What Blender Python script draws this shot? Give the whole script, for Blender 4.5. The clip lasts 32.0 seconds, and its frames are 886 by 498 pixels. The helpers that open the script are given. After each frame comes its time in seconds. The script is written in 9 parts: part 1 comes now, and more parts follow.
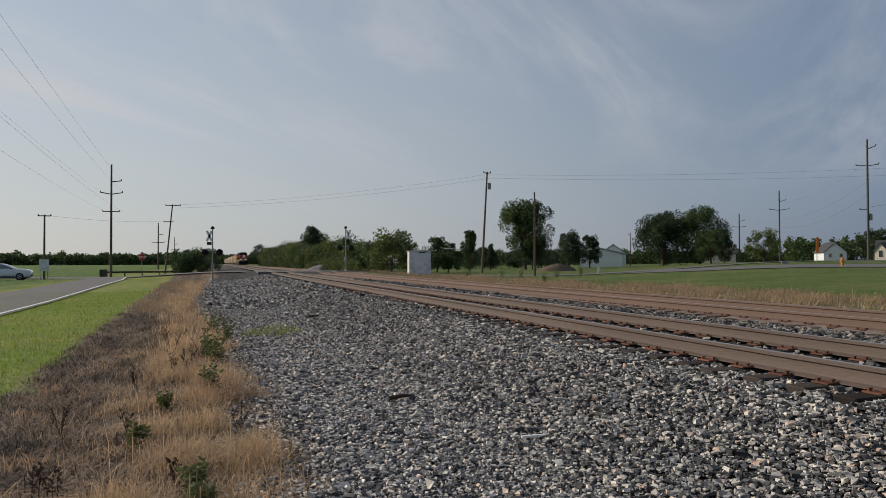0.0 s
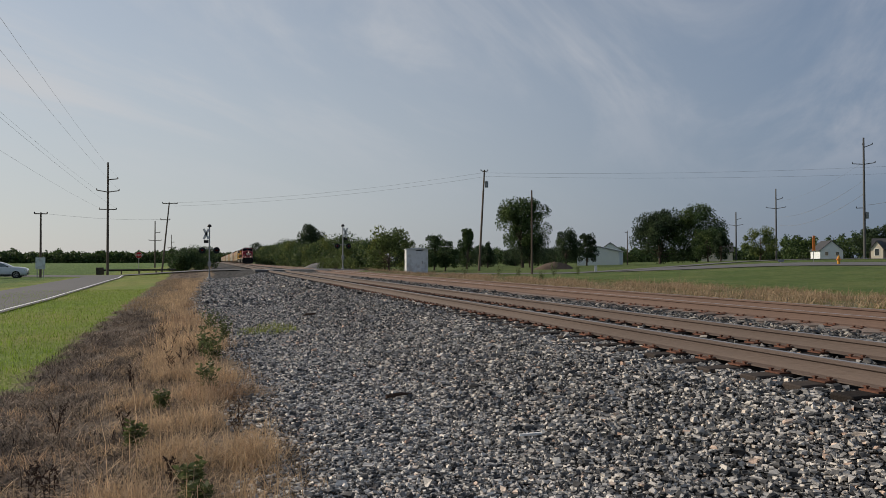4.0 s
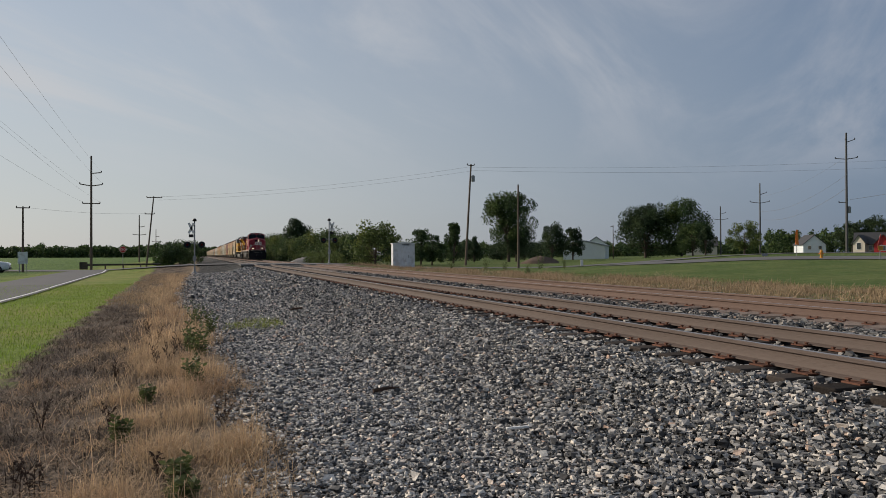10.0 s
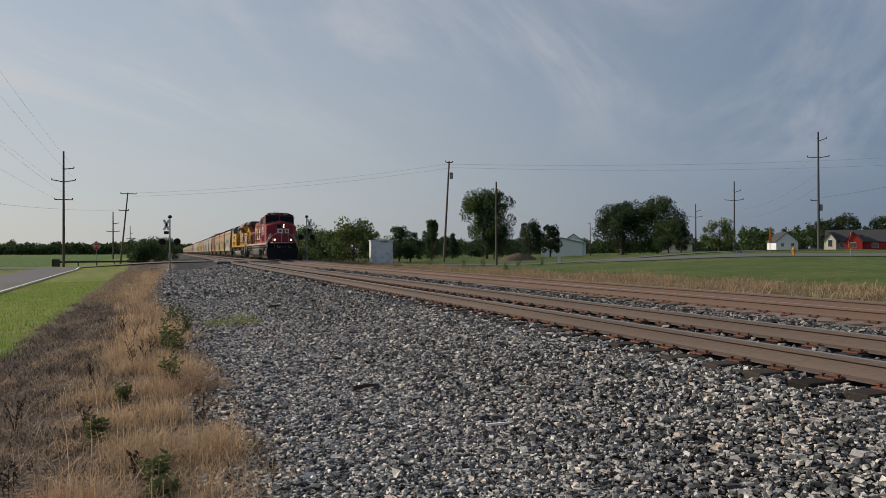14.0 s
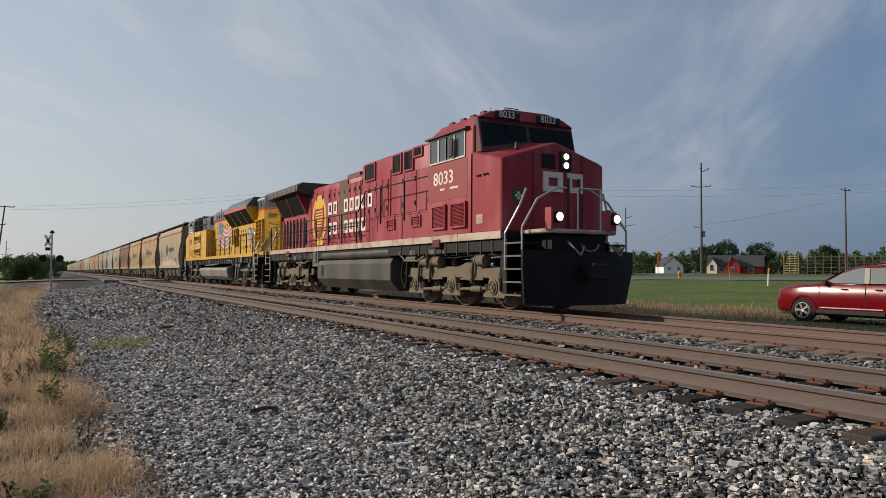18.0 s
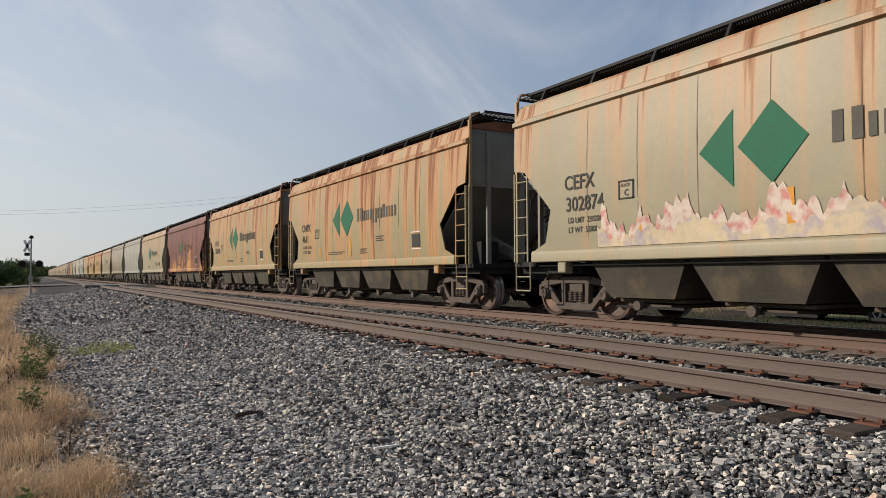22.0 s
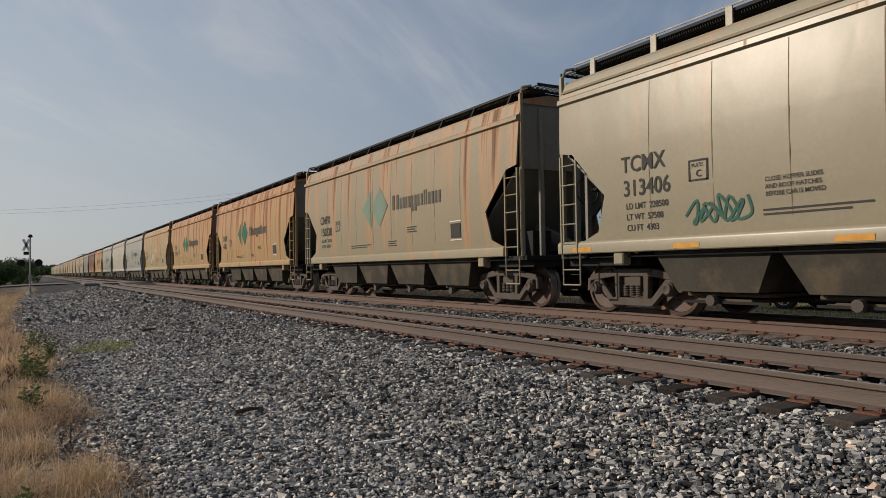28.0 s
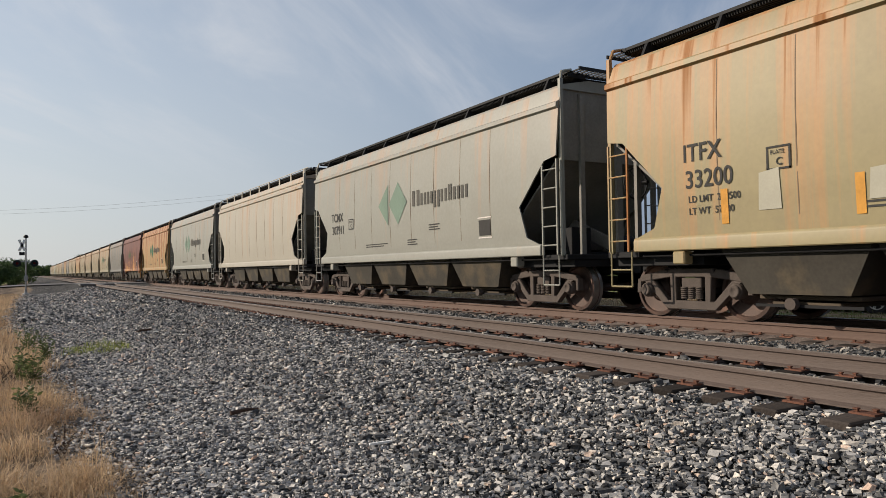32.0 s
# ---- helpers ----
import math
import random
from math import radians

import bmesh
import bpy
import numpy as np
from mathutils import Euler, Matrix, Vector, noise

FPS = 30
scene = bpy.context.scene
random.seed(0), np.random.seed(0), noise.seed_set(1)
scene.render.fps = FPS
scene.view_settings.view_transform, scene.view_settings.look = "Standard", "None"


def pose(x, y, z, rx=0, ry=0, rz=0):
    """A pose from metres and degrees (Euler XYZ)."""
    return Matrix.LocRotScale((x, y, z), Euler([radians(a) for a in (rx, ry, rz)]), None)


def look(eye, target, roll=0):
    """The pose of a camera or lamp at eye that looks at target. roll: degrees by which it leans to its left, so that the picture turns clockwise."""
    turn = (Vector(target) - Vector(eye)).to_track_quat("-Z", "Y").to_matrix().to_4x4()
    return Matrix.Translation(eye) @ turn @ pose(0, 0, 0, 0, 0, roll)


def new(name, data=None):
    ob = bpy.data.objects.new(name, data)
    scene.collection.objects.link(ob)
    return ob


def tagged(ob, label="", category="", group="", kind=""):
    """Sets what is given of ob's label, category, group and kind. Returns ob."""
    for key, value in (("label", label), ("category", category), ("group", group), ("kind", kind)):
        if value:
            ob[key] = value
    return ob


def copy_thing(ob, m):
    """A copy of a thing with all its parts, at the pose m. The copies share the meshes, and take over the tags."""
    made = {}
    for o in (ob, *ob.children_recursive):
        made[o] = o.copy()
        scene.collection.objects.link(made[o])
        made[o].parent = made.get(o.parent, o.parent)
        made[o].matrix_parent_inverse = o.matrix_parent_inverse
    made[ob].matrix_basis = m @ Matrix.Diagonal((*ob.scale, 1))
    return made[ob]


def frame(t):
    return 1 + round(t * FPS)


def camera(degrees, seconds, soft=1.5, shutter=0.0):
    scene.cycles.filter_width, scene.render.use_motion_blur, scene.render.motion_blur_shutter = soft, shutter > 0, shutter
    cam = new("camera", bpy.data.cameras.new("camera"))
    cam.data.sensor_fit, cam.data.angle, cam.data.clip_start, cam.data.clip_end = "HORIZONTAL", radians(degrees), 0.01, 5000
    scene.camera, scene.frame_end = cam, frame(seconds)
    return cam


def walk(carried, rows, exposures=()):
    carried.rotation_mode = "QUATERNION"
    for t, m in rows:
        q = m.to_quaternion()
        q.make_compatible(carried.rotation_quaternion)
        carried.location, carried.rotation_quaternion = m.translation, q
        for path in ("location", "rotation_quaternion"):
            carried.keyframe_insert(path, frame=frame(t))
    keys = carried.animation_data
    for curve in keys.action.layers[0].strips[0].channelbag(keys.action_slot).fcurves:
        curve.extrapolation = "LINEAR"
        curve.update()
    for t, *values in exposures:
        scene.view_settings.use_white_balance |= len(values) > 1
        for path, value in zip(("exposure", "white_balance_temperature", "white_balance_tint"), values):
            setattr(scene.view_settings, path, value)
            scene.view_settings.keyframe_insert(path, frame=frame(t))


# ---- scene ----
cam = camera(63.16, 32.0, soft=0.42)


def aim(x, y, yaw, pitch, roll):
    """The camera's pose: eye, degrees to the left of the tracks, degrees up, lean."""
    a, b = radians(yaw), radians(pitch)
    eye = Vector((x, y, 0.861))
    return look(eye, eye + Vector((-math.sin(a) * math.cos(b), math.cos(a) * math.cos(b), math.sin(b))), roll)


walk(cam, [
    (0.0, aim(0.036, 0.009, -17.56, 1.06, -0.15)),
    (0.5, aim(0.036, 0.008, -17.59, 1.08, -0.16)),
    (1.0, aim(0.035, 0.006, -17.63, 1.11, -0.15)),
    (1.5, aim(0.034, 0.006, -17.63, 1.14, -0.14)),
    (2.0, aim(0.033, 0.009, -17.65, 1.12, -0.14)),
    (2.5, aim(0.032, 0.013, -17.64, 1.05, -0.12)),
    (3.0, aim(0.033, 0.016, -17.63, 0.99, -0.12)),
    (3.5, aim(0.034, 0.017, -17.69, 0.94, -0.13)),
    (5.5, aim(0.035, 0.018, -18.03, 0.79, -0.16)),
    (6.0, aim(0.036, 0.019, -18.09, 0.68, -0.21)),
    (6.5, aim(0.037, 0.020, -18.17, 0.62, -0.25)),
    (7.0, aim(0.036, 0.020, -18.31, 0.59, -0.24)),
    (7.5, aim(0.035, 0.021, -18.38, 0.60, -0.20)),
    (8.0, aim(0.033, 0.019, -18.44, 0.59, -0.17)),
    (8.5, aim(0.029, 0.014, -18.51, 0.56, -0.14)),
    (9.0, aim(0.027, 0.012, -18.61, 0.52, -0.13)),
    (9.5, aim(0.027, 0.013, -18.75, 0.47, -0.15)),
    (10.0, aim(0.027, 0.015, -18.85, 0.45, -0.18)),
    (10.5, aim(0.028, 0.019, -18.95, 0.42, -0.19)),
    (11.0, aim(0.024, 0.022, -19.21, 0.39, -0.22)),
    (11.5, aim(0.018, 0.021, -19.46, 0.39, -0.26)),
    (12.0, aim(0.011, 0.019, -19.67, 0.41, -0.27)),
    (12.5, aim(0.006, 0.019, -19.82, 0.39, -0.26)),
    (13.0, aim(0.004, 0.022, -19.99, 0.31, -0.24)),
    (13.5, aim(0.006, 0.024, -20.23, 0.23, -0.22)),
    (14.0, aim(0.007, 0.022, -20.60, 0.21, -0.17)),
    (14.5, aim(-0.003, 0.010, -21.16, 0.27, -0.09)),
    (16.5, aim(-0.021, -0.012, -24.75, 1.02, -0.04)),
    (17.0, aim(-0.028, -0.024, -25.91, 1.20, 0.08)),
    (17.5, aim(-0.026, -0.027, -27.23, 1.52, 0.25)),
    (18.0, aim(-0.026, -0.030, -28.38, 1.88, 0.38)),
    (18.5, aim(-0.029, -0.031, -29.04, 2.22, 0.40)),
    (19.0, aim(-0.033, -0.029, -29.42, 2.49, 0.32)),
    (19.5, aim(-0.035, -0.025, -29.83, 2.60, 0.22)),
    (20.0, aim(-0.034, -0.022, -30.08, 2.61, 0.14)),
    (20.5, aim(-0.030, -0.019, -30.02, 2.55, 0.02)),
    (21.0, aim(-0.026, -0.017, -29.84, 2.38, -0.14)),
    (21.5, aim(-0.027, -0.018, -29.73, 2.20, -0.19)),
    (22.0, aim(-0.026, -0.017, -29.64, 2.00, -0.20)),
    (22.5, aim(-0.022, -0.014, -29.61, 1.81, -0.27)),
    (23.0, aim(-0.018, -0.010, -29.58, 1.64, -0.39)),
    (23.5, aim(-0.016, -0.007, -29.63, 1.52, -0.49)),
    (24.0, aim(-0.013, -0.005, -29.63, 1.43, -0.55)),
    (24.5, aim(-0.010, -0.006, -29.64, 1.35, -0.60)),
    (25.0, aim(-0.007, -0.007, -29.63, 1.40, -0.63)),
    (25.5, aim(-0.008, -0.009, -29.62, 1.39, -0.68)),
    (27.5, aim(-0.010, -0.013, -29.63, 1.51, -0.77)),
    (28.0, aim(-0.011, -0.014, -29.68, 1.54, -0.86)),
    (28.5, aim(-0.010, -0.015, -29.72, 1.65, -0.85)),
    (29.0, aim(-0.006, -0.014, -29.77, 1.68, -0.79)),
    (29.5, aim(-0.000, -0.011, -29.86, 1.68, -0.72)),
    (30.0, aim(0.003, -0.010, -29.92, 1.68, -0.67)),
    (30.5, aim(0.006, -0.009, -29.89, 1.73, -0.68)),
    (31.0, aim(0.008, -0.008, -29.85, 1.71, -0.75)),
    (31.5, aim(0.008, -0.008, -29.85, 1.64, -0.82)),
    (32.0, aim(0.006, -0.010, -29.92, 1.58, -0.85)),
], exposures=[(0, -0.05), (14, -0.07), (17, -0.1), (18, 0.1), (18.5, 0.28), (25.5, 0.25), (27.5, -0.05), (28, -0.1), (29, -0.1), (30, 0.1), (32, 0.28)])

# ---- daylight: low evening sun from the left and ahead, thin streaky cloud ----
SUN_DIR = Vector((-0.727, 0.560, 0.395)).normalized()
world = bpy.data.worlds.new("sky")
scene.world = world
world.use_nodes = True
wn, wl = world.node_tree.nodes, world.node_tree.links
wn.clear()
w_out = wn.new("ShaderNodeOutputWorld")
w_bg = wn.new("ShaderNodeBackground")
w_sky = wn.new("ShaderNodeTexSky")
w_sky.sky_type, w_sky.sun_disc = "NISHITA", False
w_sky.sun_elevation = math.asin(SUN_DIR.z)
w_sky.sun_rotation = math.atan2(SUN_DIR.x, SUN_DIR.y)
w_sky.air_density, w_sky.dust_density, w_sky.ozone_density = 1.0, 0.7, 1.5
w_co = wn.new("ShaderNodeTexCoord")


def sky_node(kind, **inputs):
    nd = wn.new(kind)
    for key, v in inputs.items():
        nd.inputs[key.replace("_", " ")].default_value = v
    return nd


def sky_math(op, a, b, c=0.0):
    nd = wn.new("ShaderNodeMath")
    nd.operation = op
    for k, v in enumerate((a, b, c)):
        if isinstance(v, (int, float)):
            nd.inputs[k].default_value = v
        else:
            wl.new(v, nd.inputs[k])
    return nd.outputs[0]


def sky_mix(f, a, b):
    nd = wn.new("ShaderNodeMix")
    nd.data_type = "RGBA"
    for key, v in (("Factor", f), ("A", a), ("B", b)):
        if isinstance(v, tuple):
            nd.inputs[key].default_value = (*v, 1)
        elif isinstance(v, (int, float)):
            nd.inputs[key].default_value = v
        else:
            wl.new(v, nd.inputs[key])
    return nd.outputs["Result"]


def sky_ramp(v, a, b):
    nd = sky_node("ShaderNodeMapRange", From_Min=a, From_Max=b)
    nd.interpolation_type = "SMOOTHSTEP"
    wl.new(v, nd.inputs["Value"])
    return nd.outputs["Result"]


w_sep = wn.new("ShaderNodeSeparateXYZ")
wl.new(w_co.outputs["Generated"], w_sep.inputs[0])
w_over = sky_math("ADD", sky_math("MAXIMUM", w_sep.outputs["Z"], 0.0), 0.16)
w_plane = wn.new("ShaderNodeCombineXYZ")
wl.new(sky_math("DIVIDE", w_sep.outputs["X"], w_over), w_plane.inputs["X"])
wl.new(sky_math("DIVIDE", w_sep.outputs["Y"], w_over), w_plane.inputs["Y"])


def sky_noise(turn, scale, freq, detail, rough):
    """Noise on the plane of the clouds, turned, then stretched."""
    rot = sky_node("ShaderNodeMapping", Rotation=(0.0, 0.0, turn))
    mp = sky_node("ShaderNodeMapping", Scale=scale)
    nz = sky_node("ShaderNodeTexNoise", Scale=freq, Detail=detail, Roughness=rough, Distortion=0.6)
    wl.new(w_plane.outputs["Vector"], rot.inputs["Vector"])
    wl.new(rot.outputs["Vector"], mp.inputs["Vector"])
    wl.new(mp.outputs["Vector"], nz.inputs["Vector"])
    return nz.outputs["Fac"]


# thin cloud that is brighter towards the sun, thickest near the horizon, with streaks across it
w_dot = wn.new("ShaderNodeVectorMath")
w_dot.operation = "DOT_PRODUCT"
w_dot.inputs[1].default_value = SUN_DIR
wl.new(w_co.outputs["Generated"], w_dot.inputs[0])
veil = sky_mix(sky_ramp(w_dot.outputs["Value"], -0.62, 0.85), (0.36, 0.94, 2.2), (4.95, 5.12, 5.27))
low = sky_ramp(w_sep.outputs["Z"], 0.45, 0.0)
base = sky_mix(sky_math("MULTIPLY_ADD", low, 0.40, 0.45), w_sky.outputs["Color"], veil)
streak = sky_ramp(sky_noise(radians(-46), (0.30, 1.0, 1.0), 1.25, 8.0, 0.60), 0.40, 0.64)
puff = sky_ramp(sky_noise(radians(-20), (0.7, 1.0, 1.0), 0.55, 5.0, 0.5), 0.30, 0.62)
cloud = sky_mix(0.58, veil, (5.9, 5.95, 6.2))
sky_col = sky_mix(sky_math("MULTIPLY", sky_math("MULTIPLY", streak, 0.95), sky_math("MULTIPLY", sky_math("MULTIPLY_ADD", puff, 0.70, 0.30), sky_ramp(w_sep.outputs["Z"], 0.03, 0.24))), base, cloud)
wl.new(sky_col, w_bg.inputs["Color"])
wl.new(w_bg.outputs["Background"], w_out.inputs["Surface"])
w_bg.inputs["Strength"].default_value = 0.105
sun_data = bpy.data.lights.new("sun", "SUN")
sun_data.energy, sun_data.angle, sun_data.color = 4.1, radians(0.6), (1.0, 0.87, 0.72)
sun = new("sun", sun_data)
sun.matrix_world = look(SUN_DIR * 300, (0, 0, 0))

# ---- materials ----


def shader(name, colour, rough=0.6, metal=0.0, var=0.25, scale=3.0, fine=40.0, bump=0.0, bump_scale=60.0, tint=None, tint_amt=0.0,
           tint_scale=1.2, stretch=(1, 1, 1), rand=0.0, coat=0.0, island=0.0, spec=0.25, thin=0.0):
    """A painted or natural surface: base colour with coarse and fine variation, patches of a second tint, relief."""
    m = bpy.data.materials.new(name)
    m.use_nodes = True
    n, l = m.node_tree.nodes, m.node_tree.links
    b = n["Principled BSDF"]
    b.inputs["Roughness"].default_value, b.inputs["Metallic"].default_value = rough, metal
    b.inputs["Coat Weight"].default_value = coat
    b.inputs["Specular IOR Level"].default_value = spec
    co = n.new("ShaderNodeTexCoord")
    mp = n.new("ShaderNodeMapping")
    mp.inputs["Scale"].default_value = stretch
    l.new(co.outputs["Object"], mp.inputs["Vector"])

    def tex(s, detail=5.0):
        t = n.new("ShaderNodeTexNoise")
        t.inputs["Scale"].default_value, t.inputs["Detail"].default_value = s, detail
        l.new(mp.outputs["Vector"], t.inputs["Vector"])
        return t.outputs["Fac"]

    def math_node(op, a, c):
        k = n.new("ShaderNodeMath")
        k.operation = op
        for i, v in enumerate((a, c)):
            if isinstance(v, (int, float)):
                k.inputs[i].default_value = v
            else:
                l.new(v, k.inputs[i])
        return k.outputs[0]

    total = math_node("ADD", math_node("MULTIPLY", tex(scale), 0.6), math_node("MULTIPLY", tex(fine, 3.0), 0.4))
    gain = math_node("ADD", math_node("MULTIPLY", math_node("SUBTRACT", total, 0.5), var * 3.0), 1.0)
    if rand or island:
        info = n.new("ShaderNodeObjectInfo" if rand else "ShaderNodeNewGeometry")
        src = info.outputs["Random" if rand else "Random Per Island"]
        gain = math_node("MULTIPLY", gain, math_node("ADD", math_node("MULTIPLY", math_node("SUBTRACT", src, 0.5), 2 * (rand or island)), 1.0))
    colour_out = n.new("ShaderNodeRGB")
    colour_out.outputs[0].default_value = (*colour, 1)
    col = colour_out.outputs[0]
    if tint:
        r = n.new("ShaderNodeMapRange")
        r.inputs["From Min"].default_value, r.inputs["From Max"].default_value = 0.62 - 0.35 * tint_amt, 0.72 - 0.25 * tint_amt
        l.new(tex(tint_scale, 6.0), r.inputs["Value"])
        x = n.new("ShaderNodeMix")
        x.data_type = "RGBA"
        x.inputs["B"].default_value = (*tint, 1)
        l.new(r.outputs["Result"], x.inputs["Factor"])
        l.new(col, x.inputs["A"])
        col = x.outputs["Result"]
    v = n.new("ShaderNodeVectorMath")
    v.operation = "SCALE"
    l.new(col, v.inputs[0])
    l.new(gain, v.inputs["Scale"])
    l.new(v.outputs[0], b.inputs["Base Color"])
    l.new(math_node("ADD", math_node("MULTIPLY", total, 0.25), rough - 0.125), b.inputs["Roughness"])
    if bump:
        bp = n.new("ShaderNodeBump")
        bp.inputs["Strength"].default_value, bp.inputs["Distance"].default_value = min(1.0, bump), 0.02 * max(1.0, bump)
        l.new(tex(bump_scale, 6.0), bp.inputs["Height"])
        l.new(bp.outputs["Normal"], b.inputs["Normal"])
    if thin:
        # leaves and blades let part of the sunlight through
        tr = n.new("ShaderNodeBsdfTranslucent")
        ms = n.new("ShaderNodeMixShader")
        ms.inputs["Fac"].default_value = thin
        l.new(v.outputs[0], tr.inputs["Color"])
        l.new(b.outputs["BSDF"], ms.inputs[1])
        l.new(tr.outputs["BSDF"], ms.inputs[2])
        l.new(ms.outputs["Shader"], n["Material Output"].inputs["Surface"])
    return m


M = {}
M["gravel"] = shader("gravel", (0.235, 0.225, 0.215), 0.9, var=0.7, scale=0.6, fine=28, bump=1.0, bump_scale=24, tint=(0.10, 0.095, 0.09), tint_amt=0.3, tint_scale=16)
M["rustrail"] = shader("orange_rusted_rail_steel", (0.120, 0.080, 0.064), 0.75, 0.0, var=0.35, scale=2, fine=50, bump=0.3, bump_scale=90, stretch=(1, 0.15, 1))
M["steel"] = shader("rusty_rail_steel", (0.098, 0.074, 0.063), 0.7, 0.0, var=0.35, scale=2, fine=50, bump=0.3, bump_scale=90, stretch=(1, 0.15, 1))
M["railtop"] = shader("worn_rail_head", (0.40, 0.37, 0.35), 0.42, 0.7, var=0.2, scale=3, fine=60, stretch=(1, 0.05, 1))
M["tie"] = shader("creosoted_tie", (0.040, 0.033, 0.029), 0.9, var=0.5, scale=5, fine=50, bump=0.6, bump_scale=40, stretch=(0.15, 1, 1), rand=0.5, spec=0.15)
M["plate"] = shader("rusty_plate", (0.125, 0.055, 0.035), 0.8, var=0.5, scale=9, fine=60, bump=0.3, rand=0.3)
M["grass"] = shader("mowed_grass", (0.088, 0.125, 0.030), 0.9, var=0.5, scale=0.25, fine=9, bump=1.0, bump_scale=40, tint=(0.15, 0.15, 0.05), tint_amt=0.3, tint_scale=0.35)
M["asphalt"] = shader("asphalt", (0.135, 0.132, 0.130), 0.85, var=0.2, scale=0.5, fine=60, bump=0.3, bump_scale=120)
M["paintwhite"] = shader("white_paint", (0.72, 0.72, 0.70), 0.55, var=0.12, scale=2, fine=30)
M["wood"] = shader("weathered_pole_wood", (0.115, 0.088, 0.068), 0.85, var=0.4, scale=2, fine=30, stretch=(1, 1, 0.12))
M["black"] = shader("black_paint", (0.012, 0.012, 0.013), 0.5, var=0.3, scale=3, fine=40)
M["bark"] = shader("bark", (0.075, 0.058, 0.045), 0.9, var=0.4, scale=4, fine=30, bump=0.8, bump_scale=30)


def hopper_paint(name, base, rust, streaks, rough=0.5, dirt=0.25, rise=0.034):
    """Car paint with rust that runs down from the roof in narrow streaks; each car takes its own pattern."""
    m = bpy.data.materials.new(name)
    m.use_nodes = True
    n, l = m.node_tree.nodes, m.node_tree.links
    b = n["Principled BSDF"]
    b.inputs["Specular IOR Level"].default_value = 0.35 if rough < 0.3 else 0.3 if rise > 0 else 0.1
    co = n.new("ShaderNodeTexCoord")
    info = n.new("ShaderNodeObjectInfo")
    off = n.new("ShaderNodeVectorMath")
    off.operation = "MULTIPLY_ADD"
    l.new(info.outputs["Random"], off.inputs[0])
    off.inputs[1].default_value = (37.0, 91.0, 0.0)
    l.new(co.outputs["Object"], off.inputs[2])

    def tex(stretch, scale, detail=4.0, rough_=0.5):
        mp = n.new("ShaderNodeMapping")
        mp.inputs["Scale"].default_value = stretch
        t = n.new("ShaderNodeTexNoise")
        t.inputs["Scale"].default_value, t.inputs["Detail"].default_value, t.inputs["Roughness"].default_value = scale, detail, rough_
        l.new(off.outputs[0], mp.inputs["Vector"])
        l.new(mp.outputs["Vector"], t.inputs["Vector"])
        return t.outputs["Fac"]

    def ramp(v, a, c, lo=0.0, hi=1.0):
        r = n.new("ShaderNodeMapRange")
        for key, val in (("From Min", a), ("From Max", c), ("To Min", lo), ("To Max", hi)):
            r.inputs[key].default_value = val
        l.new(v, r.inputs["Value"])
        return r.outputs["Result"]

    def op(kind, a, c):
        k = n.new("ShaderNodeMath")
        k.operation = kind
        for i, v in enumerate((a, c)):
            if isinstance(v, (int, float)):
                k.inputs[i].default_value = v
            else:
                l.new(v, k.inputs[i])
        return k.outputs[0]

    def mix(f, a, c):
        x = n.new("ShaderNodeMix")
        x.data_type = "RGBA"
        l.new(f, x.inputs["Factor"])
        for key, v in (("A", a), ("B", c)):
            if isinstance(v, tuple):
                x.inputs[key].default_value = (*v, 1)
            else:
                l.new(v, x.inputs[key])
        return x.outputs["Result"]

    narrow = tex((0.3, 2.0, 0.035), 1.0, 8.0, 0.66)
    broad = tex((0.3, 1.5, 0.10), 1.0, 5.0, 0.6)
    patch = tex((1, 1, 1), 1.1, 6.0, 0.65)
    fine_run = tex((0.5, 16.0, 0.25), 1.0, 3.0)
    height = n.new("ShaderNodeSeparateXYZ")
    l.new(co.outputs["Object"], height.inputs[0])
    cut = 0.622 - 0.108 * streaks
    # runs start at the roof and thin out on their way down
    run = op("ADD", op("ADD", op("MULTIPLY", narrow, 0.85), op("MULTIPLY", broad, 0.15)), op("MULTIPLY", op("SUBTRACT", height.outputs["Z"], 3.1), rise))
    f_light = op("MULTIPLY", ramp(run, cut - 0.085, cut + 0.02), ramp(patch, 0.2, 0.45, 0.55, 1.0))
    f_dark = op("MULTIPLY", ramp(run, cut + 0.012, cut + 0.065), ramp(fine_run, 0.30, 0.60, 0.25, 1.0))
    if rise < 0:
        streaks *= 1.3
    light = tuple(base[i] * 0.35 + r * 0.65 for i, r in enumerate((0.47, 0.20, 0.065)))
    col = mix(op("MULTIPLY", f_light, min(1.0, 0.40 + streaks * 0.6)), base, light)
    col = mix(op("MULTIPLY", f_dark, min(1.0, 0.55 + streaks)), col, rust)
    # rusty wash under the roof edge
    wash = op("MULTIPLY", op("MULTIPLY", ramp(height.outputs["Z"], 2.3, 4.1), ramp(broad, 0.30, 0.62)), max(0.0, min(0.4, 0.26 * streaks)) if rise > 0 else 0.0)
    col = mix(wash, col, (0.25, 0.115, 0.06))
    grime = op("MULTIPLY", ramp(patch, 0.45, 0.8), dirt)
    col = mix(grime, col, (0.16, 0.13, 0.10))
    fine = tex((1, 1, 1), 14.0, 3.0)
    v = n.new("ShaderNodeVectorMath")
    v.operation = "SCALE"
    l.new(col, v.inputs[0])
    l.new(ramp(fine, 0.0, 1.0, 0.90, 1.10), v.inputs["Scale"])
    l.new(v.outputs[0], b.inputs["Base Color"])
    l.new(op("ADD", op("MULTIPLY", f_dark, 0.35), rough), b.inputs["Roughness"])
